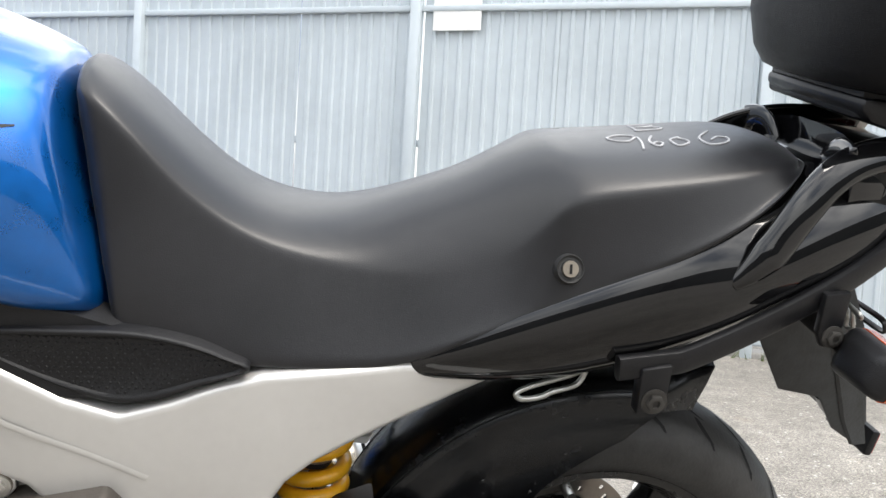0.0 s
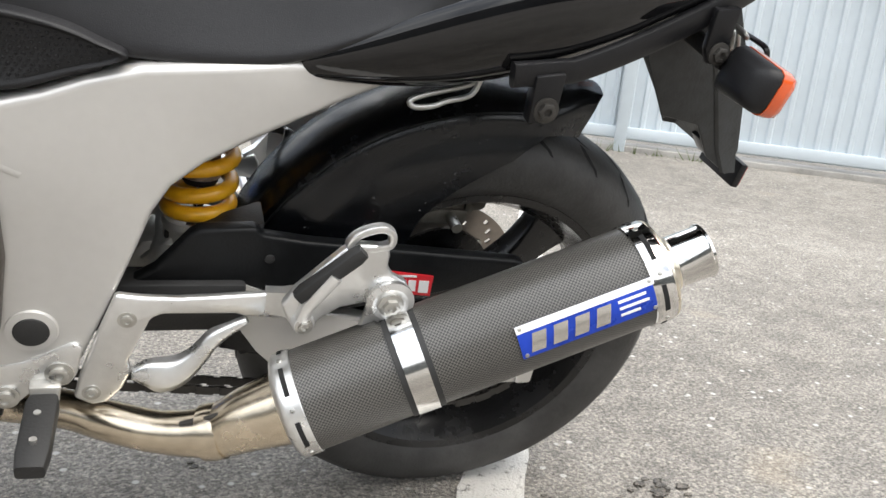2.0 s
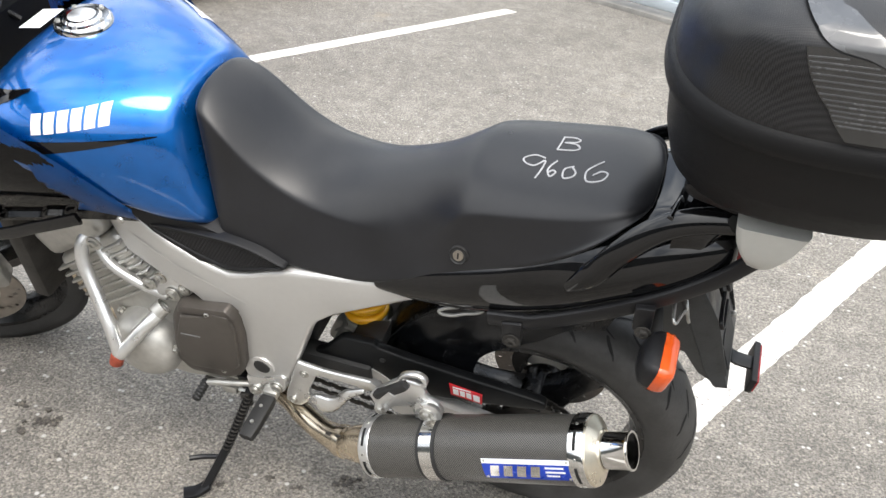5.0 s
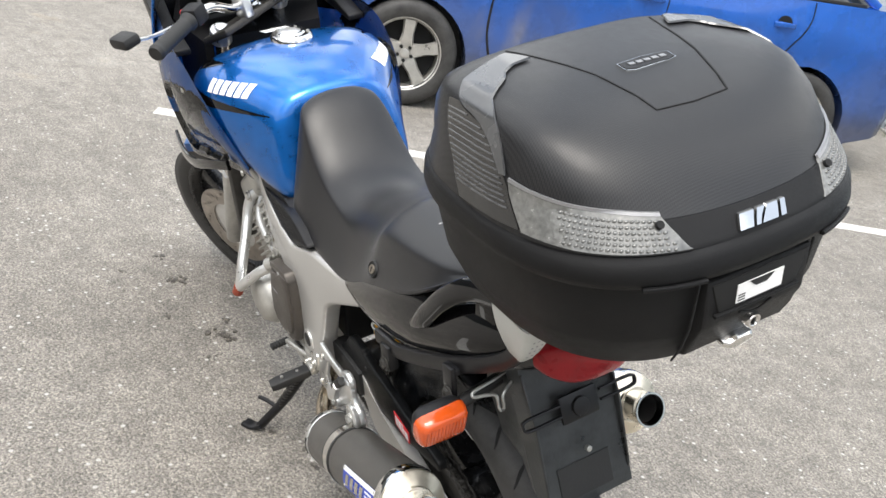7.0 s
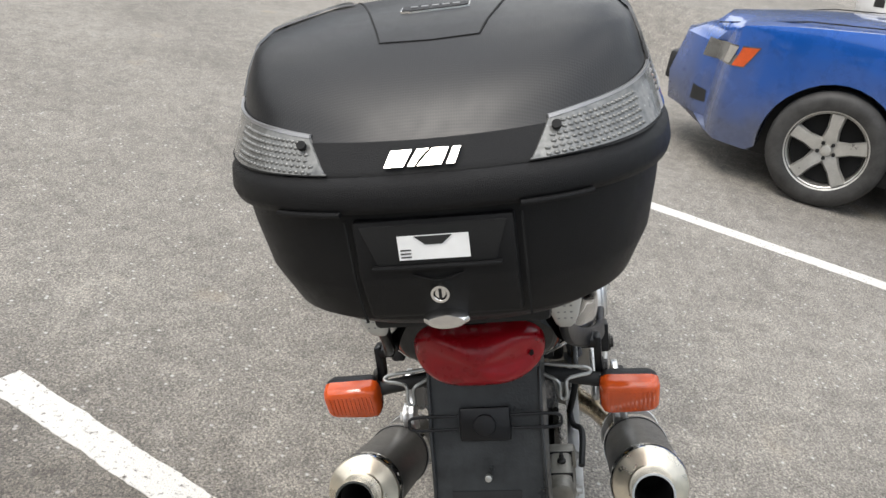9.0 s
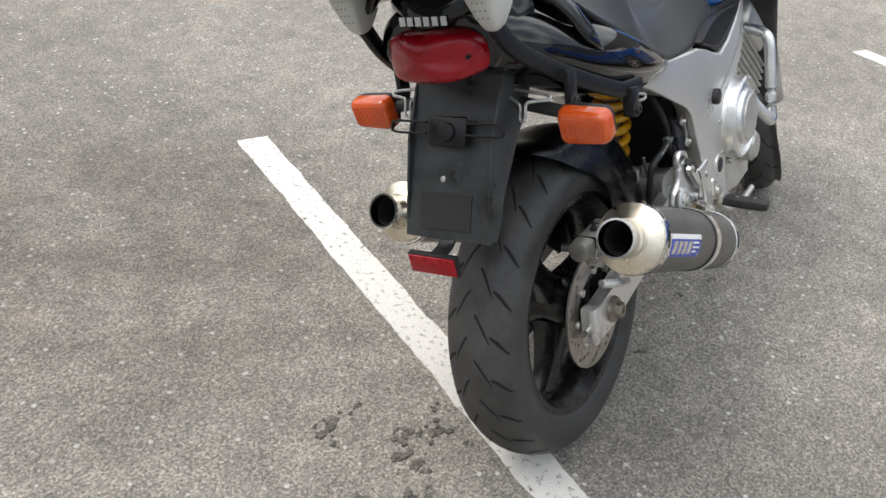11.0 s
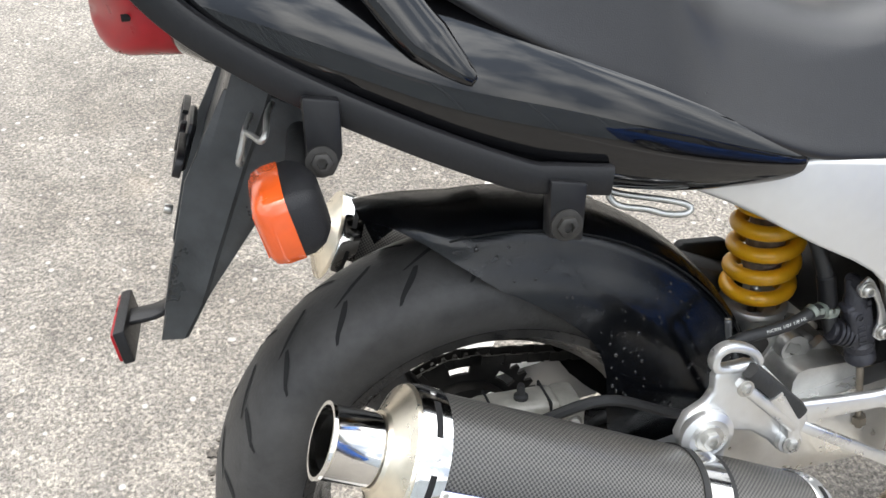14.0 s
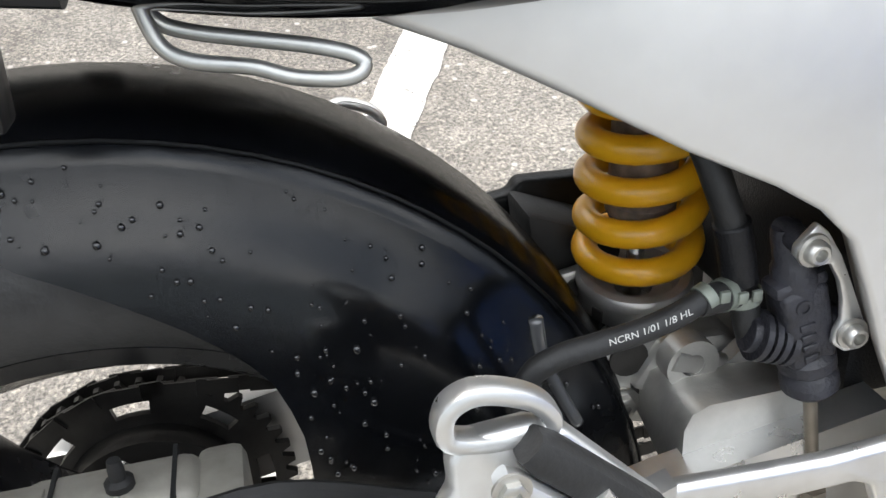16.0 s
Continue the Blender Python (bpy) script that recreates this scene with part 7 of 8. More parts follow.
part("fairing_inner", loft([[(x, y, z) for y, z in ((-w, zl), (w, zl), (w, zh), (-w, zh))] for x, w, zl, zh in ((-1.10, 0.16, 0.90, 1.02), (-1.22, 0.20, 0.88, 1.06), (-1.36, 0.15, 0.9, 1.08))]), PLASTIC, bike, "black inner fairing")
for s in (-1, 1):
    part("fairing_wing", flip(prism([(-1.02, 1.020), (-1.20, 1.04), (-1.31, 1.13), (-1.29, 1.16), (-1.17, 1.075), (-1.02, 1.036)], -0.256, -0.212, 0.004), s), PLASTIC, bike)


# ---- top box ----
case = thing("top_case", "black motorcycle top case with a carbon-look lid and smoked lenses", "top case", bike.matrix_world @ Matrix.Translation((0, 0.009, 0)))
EXP = 2.7


def plan(xf, xr, hw, th, z, e=EXP):
    c, s = math.cos(th), math.sin(th)
    xc = 0.5 * (xf + xr)
    return Vector((xc + (xr - xf) / 2 * math.copysign(abs(c) ** (2 / e), c), hw * math.copysign(abs(s) ** (2 / e), s), z))


LID = [(1.232, 0.130, 0.572, 0.230), (1.240, 0.130, 0.568, 0.230), (1.262, 0.136, 0.548, 0.224), (1.285, 0.146, 0.526, 0.217), (1.312, 0.165, 0.494, 0.210), (1.334, 0.190, 0.456, 0.202), (1.346, 0.212, 0.425, 0.188), (1.357, 0.232, 0.375, 0.132), (1.361, 0.250, 0.320, 0.05)]


def lid(th, k, lift=0.0):
    i = max(0, min(len(LID) - 2, int(k)))
    f = k - i
    z, xf, xr, hw = (a * (1 - f) + b * f for a, b in zip(LID[i], LID[i + 1]))
    p = plan(xf, xr, hw, th, z, EXP + 1.2 * max(0.0, min(1.0, (k - 2.5) / 2.5)))
    if lift:
        d = Vector((p.x - 0.33, p.y, 0.10 + 0.25 * max(0, k - 3)))
        p = p + d.normalized() * lift
    return p


NTH = 96
angles = [2 * math.pi * i / NTH for i in range(NTH)]
low = [(1.054, 0.170, 0.500, 0.158), (1.058, 0.160, 0.516, 0.173), (1.078, 0.148, 0.545, 0.195), (1.120, 0.138, 0.560, 0.214), (1.170, 0.134, 0.566, 0.223), (1.196, 0.132, 0.568, 0.226), (1.204, 0.132, 0.568, 0.226)]
part("base_shell", loft([[plan(xf, xr, hw, t, z) for t in angles] for z, xf, xr, hw in low]), BOXSHELL, case, "grained black lower shell", smooth=50)
rim = [(1.202, 0.130, 0.572, 0.228), (1.204, 0.122, 0.580, 0.236), (1.212, 0.120, 0.583, 0.238), (1.228, 0.122, 0.580, 0.236), (1.237, 0.128, 0.573, 0.229), (1.240, 0.14, 0.56, 0.215)]
part("rim", loft([[plan(xf, xr, hw, t, z) for t in angles] for z, xf, xr, hw in rim], cap=False), BOXSHELL, case, "black lip of the lid", smooth=60)
part("rim_gap", loft([[plan(xf, xr, hw, t, z) for t in angles] for z, xf, xr, hw in ((1.1985, 0.130, 0.5705, 0.2280), (1.2015, 0.130, 0.5705, 0.2280))], cap=False), GROOVE, case)
lidm = loft([[lid(t, k) for t in angles] for k in (0, 0.5, 1, 1.5, 2, 2.5, 3, 3.5, 4, 4.5, 5, 5.5, 6, 6.5, 7, 7.5, 8)])
uv_cells(lidm, lambda v, c: ((v.x + v.y) / 0.0024, (v.x - v.y) / 0.0024))
part("lid", lidm, CARBONLID, case, "carbon-look black lid", smooth=35)


def skin(name, edge_a, edge_b, lift, material, parent, label="", side=1, nt=18, nk=8, thick=0.003):
    """A skin on the lid between two lines of (degrees, height) points; side mirrors it."""
    def at(edge, u):
        q = u * (len(edge) - 1)
        i = min(len(edge) - 2, int(q))
        return [edge[i][m] + (edge[i + 1][m] - edge[i][m]) * (q - i) for m in (0, 1)]
    bm = bmesh.new()
    rows = []
    for i in range(nt + 1):
        (ta, ka), (tb, kb) = at(edge_a, i / nt), at(edge_b, i / nt)
        rows.append([bm.verts.new(lid(side * radians(ta + (tb - ta) * j / nk), ka + (kb - ka) * j / nk, lift)) for j in range(nk + 1)])
    for a, b in zip(rows, rows[1:]):
        for j in range(nk):
            bm.faces.new((a[j], a[j + 1], b[j + 1], b[j]))
    ext = bmesh.ops.extrude_face_region(bm, geom=bm.faces[:])
    mid = Vector((0.33, 0, 1.24))
    for v in [g for g in ext["geom"] if isinstance(g, bmesh.types.BMVert)]:
        v.co += (mid - v.co).normalized() * thick
    return part(name, bm, material, parent, label, smooth=30)


for s in (-1, 1):
    top_edge, low_edge = [(75, 2.98), (52, 2.62), (36, 2.42), (23, 2.22)], [(70, 1.10), (52, 1.00), (34, 0.92), (17, 0.83)]
    ln = skin("rear_lens", low_edge, top_edge, 0.0035, LENSPALE, case, "pale moulded lens", s)
    dots = bmesh.new()
    for i in range(18):
        for j in range(6):
            u, v = (i + 0.5 + 0.5 * (j % 2)) / 19, (j + 0.7) / 6.6
            t0, k0 = 56 - 38 * u, 1.08 - 0.20 * u
            t1, k1 = 56 - 32 * u, 2.60 - 0.36 * u
            p = lid(s * radians(t0 + (t1 - t0) * v), k0 + (k1 - k0) * v, 0.0032)
            bmesh.ops.create_icosphere(dots, subdivisions=1, radius=0.0034, matrix=Matrix.Translation(p) @ Matrix.Diagonal((0.7, 1, 0.6, 1)))
    part("lens_relief", dots, LENSPALE, ln, smooth=180)["kind"] = "stuff"
    skin("lens_frame", top_edge, [(a, k + 0.13) for a, k in top_edge], 0.0042, GREYTRIM, case, "grey trim above the lens", s, nk=2)
    skin("lens_edge", [(a, k - 0.10) for a, k in low_edge], low_edge, 0.0040, GROOVE, case, "", s, nk=2)
    side = skin("side_lens", [(91, 1.0), (94, 2.4), (97, 3.7), (98.5, 4.8)], [(71, 1.15), (75, 2.7), (82, 3.8), (93, 4.9)], 0.003, LENSGREY, case, "smoked side lens with fine ribs", s)
    for i in range(13):
        k = 1.85 + i * 0.22
        hi = float(np.interp(k, [1.0, 2.4, 3.7, 4.8], [90.5, 93.5, 96.5, 98]))
        lo = float(np.interp(k, [1.85, 2.7, 3.8, 4.9], [75, 77, 84, 94]))
        if hi - lo > 1.5:
            part("lens_fin", sweep([lid(s * radians(lo + (hi - lo) * q / 5), k - 0.12 * q / 5, 0.0036) for q in range(6)], rect(0.0016, 0.0016)), SMOKETRIM, side)
    skin("trim_strip", [(98, 5.95), (92, 4.9), (85, 4.0), (79, 3.1)], [(89, 6.30), (84, 5.2), (79.5, 4.1), (76.5, 3.12)], 0.0045, SMOKETRIM, case, "smoky grey trim down the lid's corner", s)
    skin("trim_strip", [(98, 5.95), (103, 6.4), (108, 6.8), (112, 7.1)], [(89, 6.30), (90, 6.65), (91, 7.0), (91, 7.32)], 0.0045, SMOKETRIM, case, "smoky grey trim along the lid's edge", s)
    p = lid(s * radians(24.5), 1.93, 0.005)
    part("lens_screw", cyl(p, p + Vector((0.003, 0, 0.003)), 0.0045, 14), GROOVE, ln)
    part("latch_lip", sweep([plan(0.121, 0.5825, 0.2375, s * radians(a), 1.205) for a in range(14, 33, 3)], rect(0.007, 0.005, 0.002)), BOXSHELL, case)
skin("rear_panel", [(16.5, 0.62), (0, 0.60), (-16.5, 0.62)], [(22.5, 2.08), (0, 2.0), (-22.5, 2.08)], 0.002, BOXSHELL, case, "smooth black rear panel", nt=24)
# shallow outline on the lid's top
seam = [(0.245, -0.109), (0.290, -0.094), (0.370, -0.072), (0.448, -0.050), (0.451, 0.0), (0.448, 0.050), (0.370, 0.072), (0.290, 0.094), (0.245, 0.109)]
lid_ob = [o for o in case.children if o.name.startswith("lid")][0]
line = [(a[0] + (b[0] - a[0]) * i / 8, a[1] + (b[1] - a[1]) * i / 8, 0) for a, b in zip(seam, seam[1:]) for i in range(8)]
part("lid_seam", sweep(on_surface(lid_ob, line, lambda p: (p[0], p[1], 2.0), (0, 0, -1), 0.0004), rect(0.002, 0.0009)), GROOVE, case)
def top_plate(name, corners, lift, material, parent, label=""):
    pts = on_surface(lid_ob, [(x, y, 0) for x, y in corners], lambda p: (p[0], p[1], 2.0), (0, 0, -1), lift)
    bm = bmesh.new()
    a = [bm.verts.new(p) for p in pts]
    b = [bm.verts.new(p - Vector((0, 0, 0.002))) for p in pts]
    bm.faces.new(a)
    for i in range(len(a)):
        bm.faces.new((a[i - 1], a[i], b[i], b[i - 1]))
    return part(name, bm, material, parent, label, smooth=0)


def shrunk(pts, f=0.86):
    return [(0.371 + (x - 0.371) * f * 0.68, y * f) for x, y in pts]


em = top_plate("emblem", shrunk([(0.357, -0.043), (0.386, -0.043), (0.392, -0.030), (0.388, 0.030), (0.384, 0.043), (0.357, 0.043), (0.351, 0.0)]), 0.0018, CHROME, case, "small chromed emblem with plain bars")
top_plate("emblem_field", shrunk([(0.359, -0.041), (0.384, -0.041), (0.389, -0.029), (0.386, 0.029), (0.382, 0.041), (0.359, 0.041), (0.354, 0.0)]), 0.0024, PLASTIC, em)
for i in range(5):
    y = -0.026 + i * 0.013
    top_plate("emblem_bar", shrunk([(0.366, y - 0.0045), (0.376, y - 0.0045), (0.377, y + 0.0045), (0.367, y + 0.0045)]), 0.0030, GREYTRIM, em)
# maker's badge, four chromed bars
for i, (y0, y1) in enumerate(((-0.033, -0.015), (-0.011, -0.004), (0.000, 0.018), (0.022, 0.029))):
    t0, t1 = (math.degrees(math.asin(min(1, abs(y) / 0.224) ** (EXP / 2)) * math.copysign(1, y)) for y in (y0, y1))
    skin("badge_bar", [(t0 - 0.5, 1.10), (t1 - 0.5, 1.10)], [(t0 + 0.5, 1.66), (t1 + 0.5, 1.66)], 0.0065, CHROME, case, "chromed badge bar", nt=3, nk=2, thick=0.004)


def rear(z):
    return float(np.interp(z, [a[0] for a in low], [a[2] for a in low]))


# lock panel on the back
pan = part("lock_panel", prism([(rear(1.085) - 0.02, 1.076), (rear(1.085) + 0.003, 1.084), (0.5725, 1.135), (0.5735, 1.195), (0.55, 1.195)], -0.076, 0.076, 0.004), BOXSHELL, case, "black lock panel")
part("recess", moved(prism([(-0.070, 1.190), (0.070, 1.190), (0.056, 1.150), (-0.056, 1.150)], 0.0, 0.0152, 0.002), Matrix.Translation((0.560, 0, 0)) @ Matrix(((0, 1, 0, 0), (1, 0, 0, 0), (0, 0, 1, 0), (0, 0, 0, 1)))), GROOVE, pan)
lb = part("case_label", prism([(0.5755, 1.1555), (0.5765, 1.1555), (0.5765, 1.1795), (0.5755, 1.1795)], -0.034, 0.033), WHITE, pan, "white paper label with grey bars")
part("label_mark", moved(prism([(-0.018, 1.1790), (0.018, 1.1790), (0.008, 1.1705), (-0.008, 1.1705)], 0.0, 0.001), Matrix.Translation((0.5762, 0, 0)) @ Matrix(((0, 1, 0, 0), (1, 0, 0, 0), (0, 0, 1, 0), (0, 0, 0, 1)))), SOFTRUB, lb)
for i in range(3):
    part("label_line", prism([(0.5762, 1.1580 + i * 0.0035), (0.5770, 1.1580 + i * 0.0035), (0.5770, 1.1592 + i * 0.0035), (0.5762, 1.1592 + i * 0.0035)], -0.032, -0.022), DARKMET, lb)
part("recess_edge", box(0.566, 0.5778, -0.062, 0.062, 1.145, 1.150, 0.002), BOXSHELL, pan)
lk = part("lock_ring", lathe([(0.0, 0.004), (0.005, 0.004), (0.0065, 0.006), (0.009, 0.006), (0.010, 0.003), (0.010, -0.01), (0, -0.01)], 28, along((0.571, 0.0, 1.119), (0.70, 0.0, 1.114))), CHROME, pan, "chromed key lock")
part("key_slot", box(0.5745, 0.5770, -0.0012, 0.0012, 1.114, 1.124), GROOVE, lk)
part("thumb_arc", sweep(curve([(0.574, -0.024, 1.1395), (0.5745, 0.0, 1.133), (0.574, 0.024, 1.1395)], 5), rect(0.002, 0.002)), BOXSHELL, pan)
part("release_button", moved(lathe([(0.0, 0.008), (0.018, 0.007), (0.023, 0.002), (0.023, -0.02), (0, -0.02)], 32), Matrix.Translation((0.556, 0.0, 1.0825)) @ Matrix.Rotation(radians(99), 4, "Y") @ Matrix.Diagonal((0.42, 1.0, 1, 1))), CHROME, case, "oval chromed release button")
for y in (-0.083, 0.083):
    part("panel_seam", sweep([(rear(z) + 0.0006, y, z) for z in (1.075, 1.10, 1.13, 1.16, 1.195)], rect(0.0022, 0.002)), GROOVE, case)
part("mount_foot", box(0.19, 0.46, -0.10, 0.10, 1.022, 1.060, 0.008), PLASTIC, case, "black mounting base")


# ---- parked cars ----
CARBLUE = mat("car_blue_paint", (0.005, 0.100, 0.46), 0.28, 0.35, 0.10, 6, coat=1.0, coat_rough=0.06, fine=400)
CARWHITE = mat("car_white_paint", (0.72, 0.72, 0.72), 0.3, 0.0, 0.05, 3, coat=1.0)
CARGLASS = mat("car_window_glass", (0.02, 0.024, 0.024), 0.06, 0.0, 0.2, 3, coat=0.6)
HEADLAMP = mat("headlamp_lens", (0.13, 0.13, 0.125), 0.10, 0.4, 0.5, 14, coat=1.0)
RIMALU = mat("car_alloy_rim", (0.50, 0.49, 0.46), 0.35, 0.7, 0.2, 12)


def dusty(m):
    """Dried mud on the lower flanks."""
    nt, b = nodes_of(m)
    old = b.inputs["Base Color"].links[0].from_socket
    tc = nt.nodes.new("ShaderNodeTexCoord")
    sp = nt.nodes.new("ShaderNodeSeparateXYZ")
    nt.links.new(tc.outputs["Object"], sp.inputs[0])
    n = nt.nodes.new("ShaderNodeTexNoise")
    n.inputs["Scale"].default_value, n.inputs["Detail"].default_value = 2.6, 5
    nt.links.new(tc.outputs["Object"], n.inputs["Vector"])
    a = nt.nodes.new("ShaderNodeMath")
    a.operation = "MULTIPLY_ADD"
    nt.links.new(n.outputs["Fac"], a.inputs[0])
    a.inputs[1].default_value = -0.55
    nt.links.new(sp.outputs["Z"], a.inputs[2])
    r = nt.nodes.new("ShaderNodeMapRange")
    r.inputs["From Min"].default_value, r.inputs["From Max"].default_value = 0.04, 0.52
    r.inputs["To Min"].default_value, r.inputs["To Max"].default_value = 0.78, 0.0
    nt.links.new(a.outputs[0], r.inputs["Value"])
    x = nt.nodes.new("ShaderNodeMix")
    x.data_type = "RGBA"
    nt.links.new(r.outputs[0], x.inputs["Factor"])
    nt.links.new(old, x.inputs[6])
    x.inputs[7].default_value = (0.13, 0.125, 0.115, 1)
    # pale splashes that ran down
    mp = nt.nodes.new("ShaderNodeMapping")
    mp.inputs["Scale"].default_value = (3.2, 0.5, 0.9)
    nt.links.new(tc.outputs["Object"], mp.inputs["Vector"])
    n2 = nt.nodes.new("ShaderNodeTexNoise")
    n2.inputs["Scale"].default_value, n2.inputs["Detail"].default_value = 1.6, 6
    nt.links.new(mp.outputs[0], n2.inputs["Vector"])
    sr = nt.nodes.new("ShaderNodeMapRange")
    sr.inputs["From Min"].default_value, sr.inputs["From Max"].default_value = 0.55, 0.72
    sr.inputs["To Min"].default_value, sr.inputs["To Max"].default_value = 0.0, 0.9
    nt.links.new(n2.outputs["Fac"], sr.inputs["Value"])
    sm = nt.nodes.new("ShaderNodeMath")
    sm.operation = "MULTIPLY"
    nt.links.new(sr.outputs[0], sm.inputs[0])
    nt.links.new(r.outputs[0], sm.inputs[1])
    y = nt.nodes.new("ShaderNodeMix")
    y.data_type = "RGBA"
    nt.links.new(sm.outputs[0], y.inputs["Factor"])
    nt.links.new(x.outputs[2], y.inputs[6])
    y.inputs[7].default_value = (0.30, 0.28, 0.24, 1)
    nt.links.new(y.outputs[2], b.inputs["Base Color"])
    dull = nt.nodes.new("ShaderNodeMapRange")
    dull.inputs["From Max"].default_value = 0.7
    dull.inputs["To Min"].default_value, dull.inputs["To Max"].default_value = 1.0, 0.1
    nt.links.new(r.outputs[0], dull.inputs["Value"])
    nt.links.new(dull.outputs[0], b.inputs["Coat Weight"])
    return m


dusty(CARBLUE)
WB = 2.62  # between the axles


def car(name, label, paint, at):
    """A saloon; u runs from its nose to its tail, y to the side that faces +, z up. The front axle is at u = 0."""
    root = thing(name, label, "car", at)
    R = 0.325
    arch = lambda c: [(c + (R + 0.055) * math.cos(radians(a)), 0.30 + (R + 0.055) * math.sin(radians(a))) for a in range(190, -11, -10)]
    outline = [(-1.14, 0.44), (-1.10, 0.27), (-0.85, 0.215), (-0.42, 0.20)] + arch(0) + [(0.42, 0.30), (WB - 0.42, 0.285)] + arch(WB) + [(WB + 0.45, 0.22), (WB + 0.85, 0.30), (WB + 0.92, 0.55), (WB + 0.90, 0.92), (WB + 0.80, 1.03), (WB + 0.40, 1.05), (1.6, 0.985), (0.55, 0.955), (0.25, 0.945), (-0.35, 0.875), (-0.84, 0.80), (-1.08, 0.70)]
    bm = bmesh.new()
    ys = (-0.88, -0.875, -0.80, -0.4, 0.0, 0.4, 0.80, 0.875, 0.88)
    def bulge(x, y, z):
        side = abs(y) / 0.88
        inn = 0.055 * max(0, (z - 0.83) / 0.2) + 0.018 * min(1, max(0, (0.83 - z) / 0.14)) + 0.04 * max(0, (0.45 - z) / 0.3) + 0.16 * max(0, (-0.45 - x) / 0.5) ** 2 + 0.12 * max(0, (x - WB - 0.4) / 0.5) ** 2
        nose = 0.36 * side ** 2.5 * max(0, (-0.6 - x) / 0.5) - 0.12 * side ** 3 * max(0, (x - WB - 0.6) / 0.3)
        return (x + nose, y * (1 - inn / 0.88), z + (0.03 * (1 - side ** 2) if z > 0.78 else 0))
    rows = [[bm.verts.new((x, y, z)) for x, z in outline] for y in ys]
    n = len(outline)
    for a, b in zip(rows, rows[1:]):
        for i in range(n):
            bm.faces.new((a[i - 1], a[i], b[i], b[i - 1]))
    for row in (rows[0], rows[-1]):
        bm.faces.new(row)
    cuts = [((-1.08 + 0.09 * i, 0, 0), (1, 0, 0)) for i in range(9)] + [((-0.25 + 0.45 * i, 0, 0), (1, 0, 0)) for i in range(9)] + [((0, 0, z), (0, 0, 1)) for z in (0.33, 0.40, 0.45, 0.55, 0.69, 0.76, 0.83, 0.89, 0.94, 1.0)]
    for at_point, way in cuts:
        bmesh.ops.bisect_plane(bm, geom=bm.verts[:] + bm.edges[:] + bm.faces[:], plane_co=at_point, plane_no=way)
    for v in bm.verts:
        v.co = bulge(*v.co)
    bmesh.ops.triangulate(bm, faces=[f for f in bm.faces if len(f.verts) > 4])
    bmesh.ops.recalc_face_normals(bm, faces=bm.faces)
    bevelled(bm, 0.025, 2, 40)
    body = part("body", bm, paint, root, smooth=40)
    # cabin
    def cab(hw0, hw1, x0, x1, z0, z1, xr0, xr1):
        return loft([[(x0, -hw0 * 0.9, z0), (x0 + 0.25, -hw0, z0 + 0.02), (x1 - 0.25, -hw0, z1), (x1, -hw0 * 0.85, z1), (x1, hw0 * 0.85, z1), (x1 - 0.25, hw0, z1), (x0 + 0.25, hw0, z0 + 0.02), (x0, hw0 * 0.9, z0)],
                     [(xr0, -hw1 * 0.92, 1.41), (xr0 + 0.2, -hw1, 1.44), (xr1 - 0.2, -hw1, 1.44), (xr1, -hw1 * 0.9, 1.41), (xr1, hw1 * 0.9, 1.41), (xr1 - 0.2, hw1, 1.44), (xr0 + 0.2, hw1, 1.44), (xr0, hw1 * 0.92, 1.41)]])
    part("glasshouse", cab(0.80, 0.60, 0.30, 3.25, 0.94, 1.04, 1.20, 2.40), CARGLASS, root, "dark car windows", smooth=20)
    part("roof", loft([[(x, y, z) for y, z in ((-hw, 1.42), (-hw * 0.9, 1.452), (0, 1.47), (hw * 0.9, 1.452), (hw, 1.42), (0, 1.41))] for x, hw in ((1.12, 0.56), (1.35, 0.62), (2.2, 0.62), (2.45, 0.57))]), paint, root, smooth=60)
    # the sky mirrored in the windscreen is put into its pale base colour
    part("screen", loft([[(x, y, z) for y in (-hw, -hw * 0.5, 0, hw * 0.5, hw)] + [(x + 0.01, y, z - 0.006) for y in (hw, 0, -hw)] for x, hw, z in ((0.26, 0.70, 0.955), (0.72, 0.64, 1.205), (1.16, 0.555, 1.435))]), mat("sky_toned_windscreen", (0.30, 0.33, 0.33), 0.07, 0.2, 0.1, 2, coat=0.5), root, "windscreen coloured pale for the grey sky it mirrors", smooth=60)
    for s in (-1, 1):
        part("pillar", sweep([(0.24, s * 0.775, 0.955), (0.70, s * 0.715, 1.20), (1.15, s * 0.60, 1.435), (1.7, s * 0.60, 1.462), (2.42, s * 0.585, 1.43), (2.9, s * 0.68, 1.23), (3.22, s * 0.74, 1.06)], rect(0.06, 0.055, 0.015)), paint, root, smooth=50)
        part("door_pillar", sweep([(1.52, s * 0.822, 0.985), (1.51, s * 0.72, 1.21), (1.50, s * 0.612, 1.44)], rect(0.02, 0.09, 0.004), up=(1, 0, 0)), SOFTRUB, root)
        part("quarter_bar", sweep([(2.62, s * 0.815, 1.03), (2.60, s * 0.73, 1.22), (2.52, s * 0.64, 1.38)], rect(0.02, 0.05, 0.004), up=(1, 0, 0)), SOFTRUB, root)
        part("window_trim", sweep([(0.40, s * 0.836, 0.958), (0.95, s * 0.838, 0.978), (1.7, s * 0.836, 0.998), (2.5, s * 0.832, 1.032), (3.1, s * 0.79, 1.055)], rect(0.012, 0.022, 0.003)), SOFTRUB, root)
